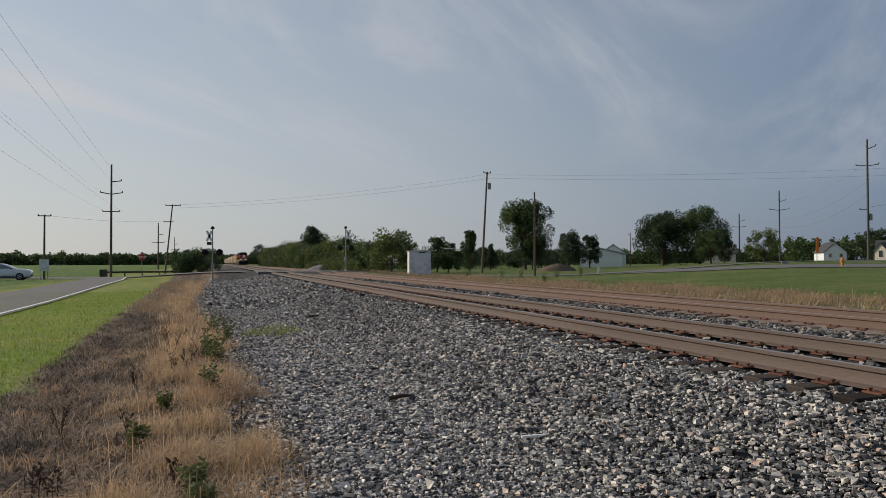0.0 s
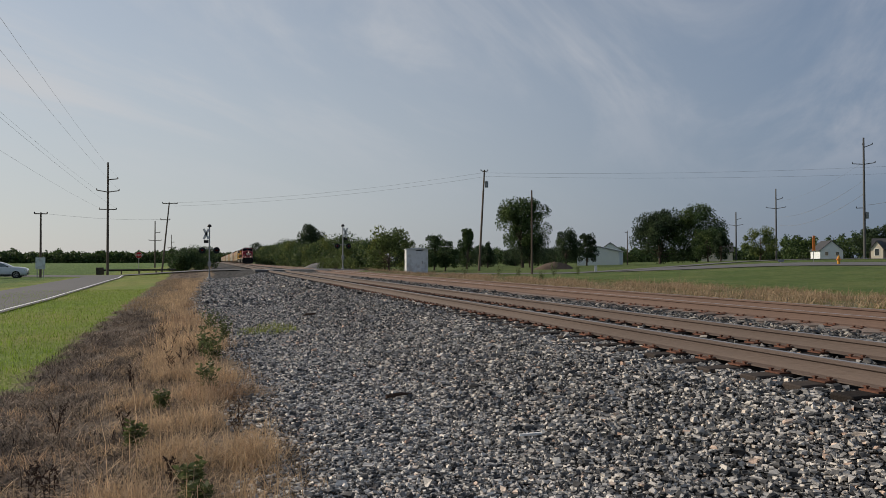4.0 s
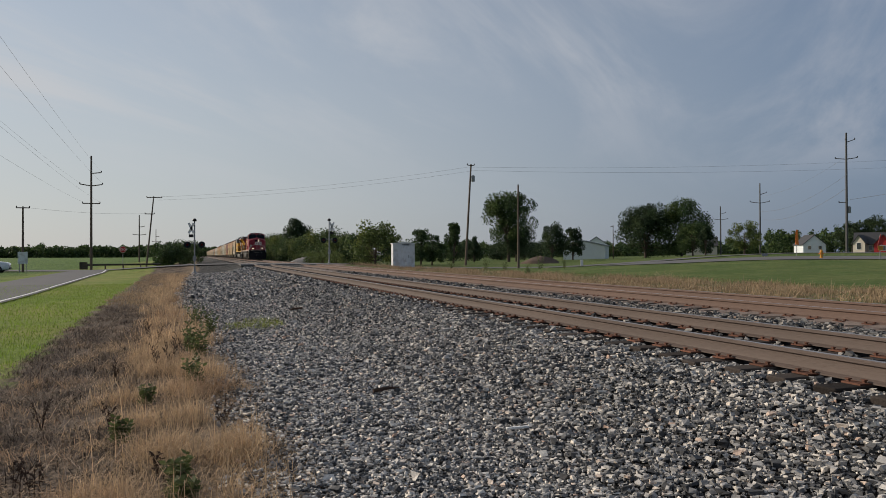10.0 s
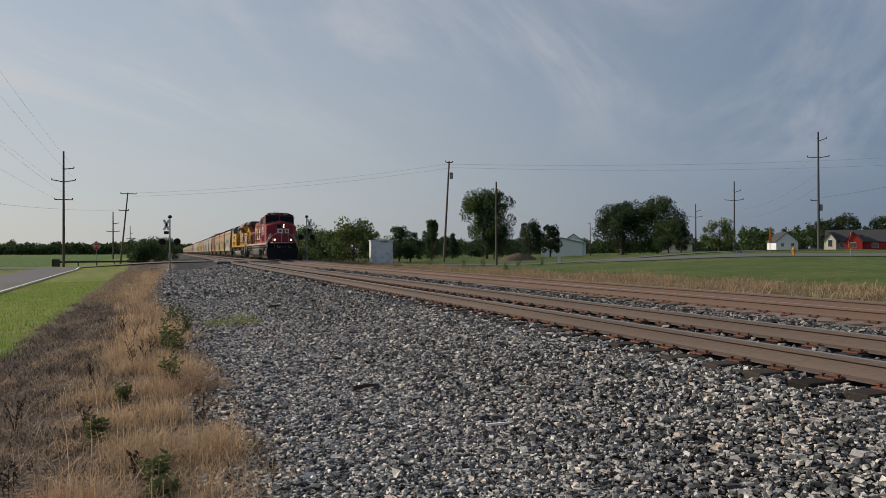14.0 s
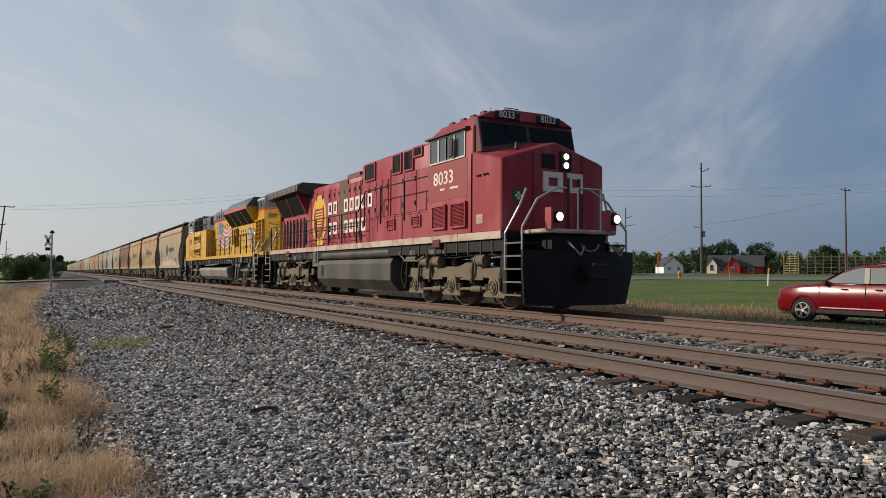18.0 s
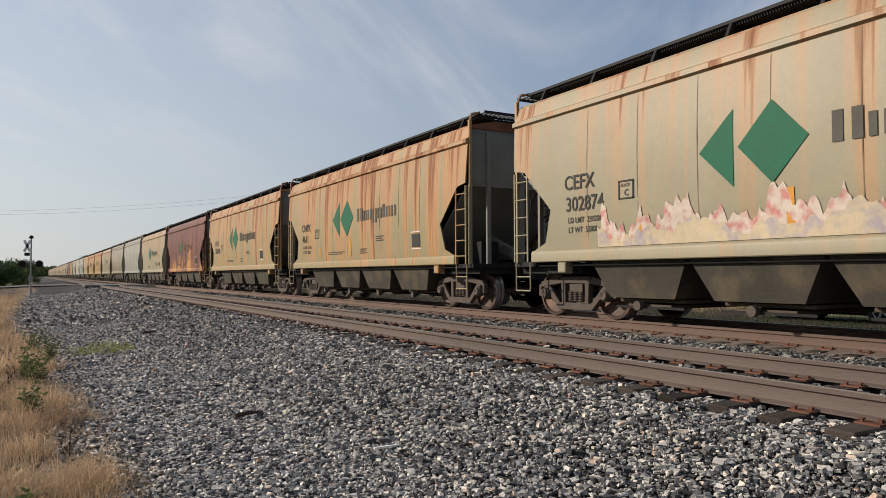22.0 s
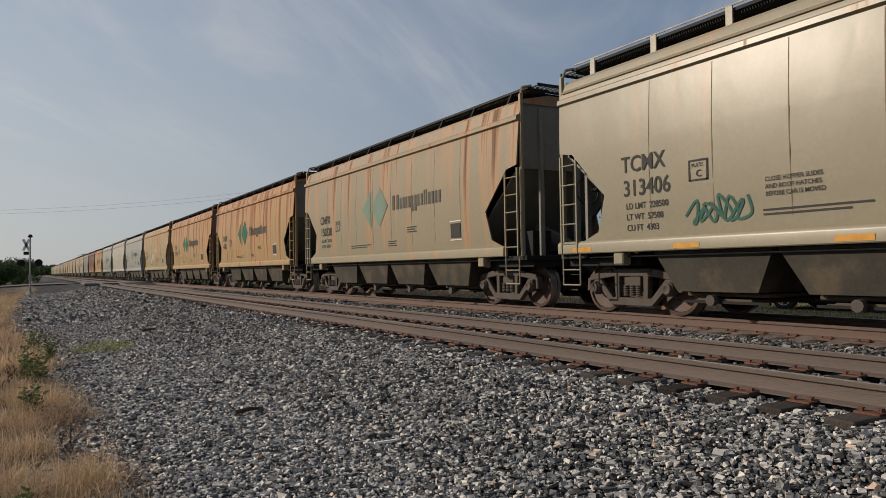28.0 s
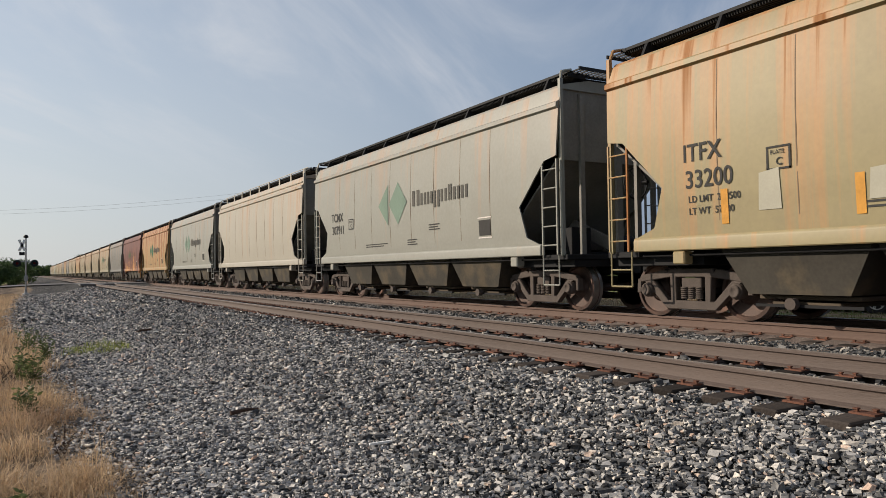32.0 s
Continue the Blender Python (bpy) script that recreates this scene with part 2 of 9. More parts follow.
    bp = n.new("ShaderNodeBump")
    bp.inputs["Strength"].default_value, bp.inputs["Distance"].default_value = 0.12, 0.05
    l.new(tex((1, 1, 0.5), 2.2, 2.0), bp.inputs["Height"])
    l.new(bp.outputs["Normal"], b.inputs["Normal"])
    return m


def rusted_paint(name):
    """A side rusted nearly all over: dull red-brown with long runs, scoured to bright orange in ragged patches low down."""
    m = bpy.data.materials.new(name)
    m.use_nodes = True
    n, l = m.node_tree.nodes, m.node_tree.links
    b = n["Principled BSDF"]
    b.inputs["Specular IOR Level"].default_value = 0.25
    co = n.new("ShaderNodeTexCoord")
    sep = n.new("ShaderNodeSeparateXYZ")
    l.new(co.outputs["Object"], sep.inputs[0])

    def tex(stretch, scale, detail, rough):
        mp = n.new("ShaderNodeMapping")
        mp.inputs["Scale"].default_value = stretch
        t = n.new("ShaderNodeTexNoise")
        t.inputs["Scale"].default_value, t.inputs["Detail"].default_value, t.inputs["Roughness"].default_value = scale, detail, rough
        l.new(co.outputs["Object"], mp.inputs["Vector"])
        l.new(mp.outputs["Vector"], t.inputs["Vector"])
        return t.outputs["Fac"]

    def ramp(v, a, c):
        r = n.new("ShaderNodeMapRange")
        r.inputs["From Min"].default_value, r.inputs["From Max"].default_value = a, c
        l.new(v, r.inputs["Value"])
        return r.outputs["Result"]

    def op(kind, a, c):
        k = n.new("ShaderNodeMath")
        k.operation = kind
        for i, v in enumerate((a, c)):
            if isinstance(v, (int, float)):
                k.inputs[i].default_value = v
            else:
                l.new(v, k.inputs[i])
        return k.outputs[0]

    def mix(f, a, c):
        x = n.new("ShaderNodeMix")
        x.data_type = "RGBA"
        l.new(f, x.inputs["Factor"])
        for key, v in (("A", a), ("B", c)):
            if isinstance(v, tuple):
                x.inputs[key].default_value = (*v, 1)
            else:
                l.new(v, x.inputs[key])
        return x.outputs["Result"]

    runs = tex((0.3, 3.0, 0.12), 1.0, 7.0, 0.65)
    blot = tex((1, 1, 0.6), 0.8, 5.0, 0.6)
    grit = tex((1, 1, 0.35), 16.0, 6.0, 0.75)
    col = mix(ramp(runs, 0.38, 0.62), (0.080, 0.022, 0.016), (0.140, 0.046, 0.034))
    col = mix(ramp(op("ADD", op("MULTIPLY", runs, 0.5), op("MULTIPLY", blot, 0.5)), 0.52, 0.62), col, (0.175, 0.046, 0.018))
    col = mix(ramp(tex((0.3, 1.6, 0.05), 1.0, 6.0, 0.6), 0.58, 0.66), col, (0.050, 0.018, 0.014))
    low = ramp(sep.outputs["Z"], 3.0, 1.3)
    bare = op("ADD", op("ADD", op("MULTIPLY", blot, 0.55), op("MULTIPLY", grit, 0.45)), op("MULTIPLY", low, 0.13))
    col = mix(op("MULTIPLY", ramp(bare, 0.59, 0.65), ramp(runs, 0.25, 0.5)), col, (0.42, 0.200, 0.055))
    l.new(col, b.inputs["Base Color"])
    b.inputs["Roughness"].default_value = 0.55
    bp = n.new("ShaderNodeBump")
    bp.inputs["Strength"].default_value, bp.inputs["Distance"].default_value = 0.25, 0.01
    l.new(grit, bp.inputs["Height"])
    l.new(bp.outputs["Normal"], b.inputs["Normal"])
    return m


RUST = (0.20, 0.072, 0.040)
P_CREAM = hopper_paint("cream_car_paint", (0.255, 0.228, 0.152), RUST, 0.55)
P_STREAK = hopper_paint("streaked_cream_car_paint", (0.258, 0.210, 0.112), (0.150, 0.050, 0.026), 1.02)
P_ORANGE = hopper_paint("orange_stained_car_paint", (0.268, 0.196, 0.088), (0.155, 0.050, 0.024), 1.15)
P_BROWN = rusted_paint("rusted_brown_car_paint")
P_TAN = hopper_paint("glossy_tan_car_paint", (0.240, 0.208, 0.146), (0.25, 0.19, 0.12), 0.0, 0.35, 0.10)
P_YELLOW = hopper_paint("faded_yellow_car_paint", (0.262, 0.218, 0.116), (0.27, 0.11, 0.035), 0.70)
P_WHITE = hopper_paint("off_white_car_paint", (0.345, 0.317, 0.262), (0.22, 0.15, 0.10), 0.15, 0.45, 0.15)
P_GREY = hopper_paint("grey_beige_car_paint", (0.255, 0.252, 0.220), (0.20, 0.17, 0.12), 0.12, 0.42, 0.2)
P_DULL = hopper_paint("dull_tan_car_paint", (0.235, 0.198, 0.130), (0.12, 0.060, 0.040), 0.55)
P_DARK = hopper_paint("dark_grey_car_paint", (0.148, 0.141, 0.126), (0.12, 0.09, 0.07), 0.2, 0.5)
M["under"] = shader("grimy_underframe", (0.048, 0.043, 0.035), 0.7, var=0.5, scale=1.4, fine=20, tint=(0.085, 0.068, 0.046), tint_amt=0.4, tint_scale=1.6, spec=0.2)
M["dark"] = shader("dark_grimy_steel", (0.013, 0.013, 0.014), 0.7, var=0.4, scale=2, fine=30, spec=0.2)
M["end"] = shader("sooty_end_steel", (0.19, 0.18, 0.16), 0.6, var=0.35, scale=2, fine=20)
M["ladder"] = shader("worn_ladder_paint", (0.42, 0.38, 0.32), 0.55, var=0.4, scale=4, fine=30)
M["plough"] = shader("black_plough_paint", (0.006, 0.006, 0.007), 0.55, var=0.4, scale=2, fine=30, spec=0.2)
M["truck"] = shader("rusty_truck_casting", (0.082, 0.066, 0.057), 0.8, var=0.4, scale=5, fine=40, bump=0.2, bump_scale=50)
M["wheel"] = shader("wheel_steel", (0.080, 0.055, 0.046), 0.6, 0.3, var=0.5, scale=2.2, fine=30, tint=(0.14, 0.082, 0.062), tint_amt=0.5, tint_scale=2.0)
M["rim"] = shader("bright_tread", (0.38, 0.36, 0.34), 0.35, 0.8, var=0.2)
M["dust"] = shader("dusty_truck_casting", (0.145, 0.116, 0.084), 0.85, var=0.3, scale=3, fine=40, bump=0.2, bump_scale=50)
M["greytruck"] = shader("grey_truck_casting", (0.125, 0.118, 0.102), 0.8, var=0.35, scale=3, fine=40, bump=0.2, bump_scale=50)
M["tankdark"] = shader("dark_grey_tank", (0.042, 0.040, 0.037), 0.55, var=0.25, scale=1.5, fine=12, tint=(0.075, 0.066, 0.056), tint_amt=0.5, tint_scale=1.0, stretch=(1, 1, 0.3))
M["tankgrey"] = shader("grey_tank", (0.215, 0.208, 0.190), 0.55, var=0.25, scale=1.5, fine=12, tint=(0.18, 0.165, 0.14), tint_amt=0.5, tint_scale=1.2, stretch=(1, 1, 0.3))
M["locored"] = shader("faded_red_loco_paint", (0.245, 0.025, 0.038), 0.5, var=0.28, scale=0.9, fine=12, tint=(0.295, 0.062, 0.072), tint_amt=0.5, tint_scale=1.3, stretch=(1, 1, 0.22), bump=0.1, bump_scale=3, spec=0.2)
M["locodark"] = shader("sooty_red_loco_paint", (0.085, 0.022, 0.028), 0.5, var=0.3, scale=1, fine=14)
M["soot"] = shader("soot", (0.13, 0.075, 0.050), 0.75, var=0.5, scale=3, fine=20, stretch=(1, 1, 0.3))
M["stripe"] = shader("dirty_white_stripe", (0.44, 0.36, 0.30), 0.6, var=0.3, scale=2, fine=20, tint=(0.36, 0.22, 0.17), tint_amt=0.5, tint_scale=2.5)
M["letter"] = shader("worn_white_lettering", (0.62, 0.57, 0.53), 0.6, var=0.25, scale=3, fine=20)
M["gold"] = shader("faded_gold_emblem", (0.62, 0.34, 0.035), 0.5, var=0.2, scale=3, fine=20)
M["ink"] = shader("dark_lettering", (0.045, 0.043, 0.041), 0.7, var=0.3, scale=4, fine=20, spec=0.15)
M["green"] = shader("green_emblem", (0.014, 0.105, 0.058), 0.6, var=0.3, scale=2, fine=20, spec=0.15)
M["palegreen"] = shader("faded_green_emblem", (0.15, 0.21, 0.165), 0.6, var=0.25, scale=2, fine=20, spec=0.15)
M["upyellow"] = shader("yellow_loco_paint", (0.55, 0.30, 0.014), 0.36, var=0.16, scale=0.8, fine=14, tint=(0.48, 0.265, 0.025), tint_amt=0.4, tint_scale=1.1, stretch=(1, 1, 0.3), spec=0.35)
M["upgrey"] = shader("grey_loco_paint", (0.085, 0.090, 0.098), 0.42, var=0.2, scale=1, fine=14)
M["upred"] = shader("red_loco_stripe", (0.50, 0.045, 0.03), 0.4, var=0.15)
M["flagred"] = shader("flag_red", (0.34, 0.12, 0.085), 0.45, var=0.2)
M["flagwhite"] = shader("flag_white", (0.50, 0.43, 0.38), 0.45, var=0.2)
M["flagblue"] = shader("flag_blue", (0.10, 0.12, 0.15), 0.45, var=0.25)
M["upblue"] = shader("shield_blue", (0.05, 0.14, 0.34), 0.45, var=0.15)
M["screen"] = shader("dark_screen", (0.009, 0.009, 0.010), 0.7, var=0.4, scale=6, fine=60, spec=0.1)
# loco yellow with the shade between grille slats put into the colour; also for seams
M["shaded_yellow"] = shader("shaded_grille", (0.20, 0.105, 0.020), 0.6, var=0.3)
M["chrome"] = shader("worn_metal", (0.40, 0.39, 0.37), 0.45, 0.4, var=0.2)
M["galvstep"] = shader("worn_step_edge", (0.26, 0.25, 0.235), 0.5, 0.3, var=0.4, scale=5, fine=30)
M["stepgrey"] = shader("dark_grey_step_paint", (0.075, 0.075, 0.072), 0.6, var=0.3, scale=2, fine=20)
M["rubber"] = shader("tyre_rubber", (0.022, 0.022, 0.023), 0.85, var=0.3)
M["reflect"] = shader("yellow_reflector", (0.50, 0.235, 0.035), 0.5, var=0.3, scale=6, fine=30)
M["gate"] = shader("dusty_gate_steel", (0.080, 0.062, 0.044), 0.8, var=0.3, scale=3, fine=30)
M["grating"] = shader("dark_grating", (0.022, 0.022, 0.023), 0.7, var=0.3, spec=0.2)


def glass(name, colour=(0.05, 0.06, 0.065), rough=0.04, spec=0.6, coat=0.3):
    m = bpy.data.materials.new(name)
    m.use_nodes = True
    b = m.node_tree.nodes["Principled BSDF"]
    b.inputs["Base Color"].default_value = (*colour, 1)
    b.inputs["Roughness"].default_value = rough
    b.inputs["Specular IOR Level"].default_value = spec
    b.inputs["Coat Weight"].default_value = coat
    return m


def glow(name, colour, strength):
    m = bpy.data.materials.new(name)
    m.use_nodes = True
    b = m.node_tree.nodes["Principled BSDF"]
    b.inputs["Base Color"].default_value = (0.35, 0.33, 0.28, 1)
    b.inputs["Emission Color"].default_value = (*colour, 1)
    b.inputs["Emission Strength"].default_value = strength
    return m


M["glass"] = glass("window_glass")
M["dimglass"] = glass("tinted_glass", (0.008, 0.011, 0.013), 0.08, 0.12, 0.0)
M["lamp"] = glow("headlight_glow", (1.0, 0.76, 0.52), 3.0)
M["ditch"] = glow("ditch_light_glow", (1.0, 0.76, 0.52), 2.4)

# ---- mesh builders ----


class Geo:
    """Collects vertices and faces of one part."""

    def __init__(self):
        self.v, self.f = [], []

    def add(self, verts, faces):
        k = len(self.v)
        self.v += [tuple(p) for p in verts]
        self.f += [tuple(i + k for i in face) for face in faces]
        return self

    def box(self, x0, x1, y0, y1, z0, z1):
        return self.add([(x, y, z) for z in (z0, z1) for x, y in ((x0, y0), (x1, y0), (x1, y1), (x0, y1))],
                        [(3, 2, 1, 0), (4, 5, 6, 7), (0, 1, 5, 4), (1, 2, 6, 5), (2, 3, 7, 6), (3, 0, 4, 7)])

    def tube(self, a, b, r0, r1=None, n=8, cap=True):
        r1 = r0 if r1 is None else r1
        a, b = Vector(a), Vector(b)
        q = (b - a).to_track_quat("Z", "Y")
        ring = [Vector((math.cos(2 * math.pi * i / n), math.sin(2 * math.pi * i / n), 0)) for i in range(n)]
        verts = [a + q @ (c * r0) for c in ring] + [b + q @ (c * r1) for c in ring]
        faces = [(i, (i + 1) % n, n + (i + 1) % n, n + i) for i in range(n)]
        if cap:
            faces += [tuple(range(n - 1, -1, -1)), tuple(range(n, 2 * n))]
        return self.add(verts, faces)

    def pipe(self, pts, r, n=6):
        for a, b in zip(pts, pts[1:]):
            self.tube(a, b, r, r, n)
        return self

    def prism(self, outline, axis, lo, hi):
        """An outline in the plane across the axis, drawn out from lo to hi. The outline gives the other two coordinates in order."""
        def at(p, d):
            c = list(p)
            c.insert("xyz".index(axis), d)
            return tuple(c)
        n = len(outline)
        verts = [at(p, lo) for p in outline] + [at(p, hi) for p in outline]
        return self.add(verts, [tuple(range(n - 1, -1, -1)), tuple(range(n, 2 * n))] + [(i, (i + 1) % n, n + (i + 1) % n, n + i) for i in range(n)])

    def slab(self, quad, thick):
        """A four-cornered sheet with thickness along its normal."""
        q = [Vector(p) for p in quad]
        nrm = (q[1] - q[0]).cross(q[3] - q[0]).normalized() * thick
        return self.add(q + [p + nrm for p in q], [(3, 2, 1, 0), (4, 5, 6, 7), (0, 1, 5, 4), (1, 2, 6, 5), (2, 3, 7, 6), (3, 0, 4, 7)])

    def revolve(self, outline, axis, centre, n=24):
        """An outline of (distance along the axis, radius), turned about the axis through centre."""
        c = Vector(centre)
        ax = "xyz".index(axis)
        verts = []
        for d, r in outline:
            for i in range(n):
                a = 2 * math.pi * i / n
                p = [r * math.cos(a), r * math.sin(a)]
                p.insert(ax, d)
                verts.append(c + Vector(p))
        faces = []
        for k in range(len(outline) - 1):
            for i in range(n):
                j = (i + 1) % n
                faces.append((k * n + i, k * n + j, (k + 1) * n + j, (k + 1) * n + i))
        faces.append(tuple(range(n - 1, -1, -1)))
        faces.append(tuple(range((len(outline) - 1) * n, len(outline) * n)))
        return self.add(verts, faces)

    def mirror_x(self, cx=0.0):
        """Adds the mirror image across x = cx."""
        k = len(self.v)
        self.v += [(2 * cx - x, y, z) for x, y, z in self.v]
        self.f += [tuple(i + k for i in reversed(face)) for face in list(self.f)]
        return self

    def mesh(self, name, mat, bevel=0.0, smooth=35.0):
        me = bpy.data.meshes.new(name)
        me.from_pydata(self.v, [], self.f)
        bm = bmesh.new()
        bm.from_mesh(me)
        bmesh.ops.recalc_face_normals(bm, faces=bm.faces)
        if bevel:
            sharp = [e for e in bm.edges if len(e.link_faces) == 2 and e.calc_face_angle(0) > 0.5]
            bmesh.ops.bevel(bm, geom=sharp, offset=bevel, segments=1, affect="EDGES", clamp_overlap=True)
        bm.to_mesh(me)
        bm.free()
        me.materials.append(mat)
        me.polygons.foreach_set("use_smooth", [True] * len(me.polygons))
        me.set_sharp_from_angle(angle=radians(smooth))
        return me


def empty(name, x=0.0, y=0.0, z=0.0, rz=0.0):
    ob = new(name)
    ob.empty_display_size = 0.2
    ob.matrix_world = pose(x, y, z, 0, 0, rz)
    return ob


def part(name, geo, mat, parent=None, label="", bevel=0.0, smooth=35.0, at=None):
    """Links a mesh as one object under a thing or a part."""
    ob = new(name, geo.mesh(name, mat, bevel, smooth) if isinstance(geo, Geo) else geo)
    if parent is not None:
        ob.parent = parent
    if at is not None:
        ob.location = at
    return tagged(ob, label)


def smooth(t):
    t = max(0.0, min(1.0, t))
    return t * t * (3 - 2 * t)


def text_mesh(words, size, mat, width=1.0):
    """Flat lettering with the built-in font; returns a mesh in the plane x, y with its left end at 0 and cap height size."""
    c = bpy.data.curves.new("lettering", "FONT")
    c.body, c.size, c.resolution_u, c.offset = words, size / 0.69, 3, 0.012 * size / 0.69
    ob = new("lettering", c)
    me = bpy.data.meshes.new_from_object(ob.evaluated_get(bpy.context.evaluated_depsgraph_get()))
    bpy.data.objects.remove(ob)
    bpy.data.curves.remove(c)
    for v in me.vertices:
        v.co.x *= width
    me.materials.clear()
    me.materials.append(mat)
    return me


def letters(words, size, mat, parent, place, width=1.0, name="lettering", bend=None):
    """Lettering on the side that faces -x: runs towards -y from place (x, y, z). bend gives the side's half width by height."""
    me = text_mesh(words, size, mat, width)
    for v in me.vertices:
        u, w = v.co.x, v.co.y
        z = place[2] + w
        v.co = (place[0] if bend is None else -bend(z) - 0.008, place[1] - u, z)
    ob = part(name, me, None, parent)
    return ob


def plate_side(outline, mat, parent, name, x=None, bend=None, label=""):
    """A painted shape on the side that faces -x; outline of (y, z)."""
    g = Geo()
    g.add([((x if bend is None else -bend(z) - 0.010), y, z) for y, z in outline], [tuple(range(len(outline)))])
    return part(name, g, mat, parent, label)

# ---- ground ----
X1, X2 = 5.16, 6.67          # rail centres of the near track
X3, X4 = 9.51, 11.02         # of the far track
XC = 10.265
TIE_STEP = 0.513


def lerp_table(x, table):
    for (a, u), (b, w) in zip(table, table[1:]):
        if x <= b:
            return u + (w - u) * max(0.0, (x - a)) / (b - a)
    return table[-1][1]


PROFILE = [(-60, -0.86), (-20, -0.84), (-9, -0.82), (-3, -0.80), (0.3, -0.78), (2.2, -0.70), (3.1, -0.52), (4.1, -0.265), (4.55, -0.232), (4.7, -0.225),
           (11.6, -0.225), (12.3, -0.26), (13.8, -0.50), (30, -0.60)]


def gravel_edge(y):
    """Where the gravel begins, which swings towards the road and back."""
    s = lambda a, b: np.clip((y - a) / (b - a), 0, 1) ** 2 * (3 - 2 * np.clip((y - a) / (b - a), 0, 1))
    return 0.58 - 1.25 * s(11, 29) + 0.7 * s(48, 78)


def lawn_edge(y):
    """Where the mowed grass ends."""
    return -2.12 - 0.031 * np.clip(y, -10, 62)


def road_y(x):
    """The middle of the crossing road, which meets the tracks at a slant."""
    return 73.5 - (0.75 * (x - 8) if x < 8 else 0.05 * (x - 8))


def ground_z(x, y):
    z = lerp_table(x, PROFILE)
    d = math.hypot(x, y)
    if x > 14:
        a = math.degrees(math.atan2(x, y))
        z += 1.55 * smooth((a - 26) / 20) * smooth((d - 30) / 70)
    # the crossing road climbs onto the tracks
    if -30 < x < 60:
        w = smooth(1.6 - abs(y - road_y(x)) / 5)
        t = smooth(1 - max(0.0, abs(x - 8) - 5) / (16 if x < 8 else 8))
        z += (min(0.0, -0.03) - z) * w * t
    return z


def cuts(*runs):
    out = []
    for a, b, step in runs:
        out += list(np.arange(a, b - 1e-6, step))
    return out + [runs[-1][1]]


def build_ground():
    xs = cuts((-3000, -600, 400), (-600, -120, 80), (-120, -30, 10), (-30, -4, 2), (-4, 14.5, 0.25), (14.5, 40, 1.5), (40, 150, 5), (150, 600, 50), (600, 3000, 400))
    ys = cuts((-800, -80, 120), (-80, -10, 7), (-10, 60, 1.0), (60, 110, 1.0), (110, 260, 6), (260, 800, 60), (800, 4000, 400))
    verts = [(x, y, ground_z(x, y) - 0.012) for y in ys for x in xs]
    n = len(xs)
    faces = [(j * n + i, j * n + i + 1, (j + 1) * n + i + 1, (j + 1) * n + i) for j in range(len(ys) - 1) for i in range(n - 1)]
    me = bpy.data.meshes.new("ground")
    me.from_pydata(verts, [], faces)
    me.materials.append(M["ground"])
    me.polygons.foreach_set("use_smooth", [True] * len(faces))
    tagged(new("ground", me), "flat farmland with mowed grass, dry verge and trackside gravel", "ground", kind="structure")


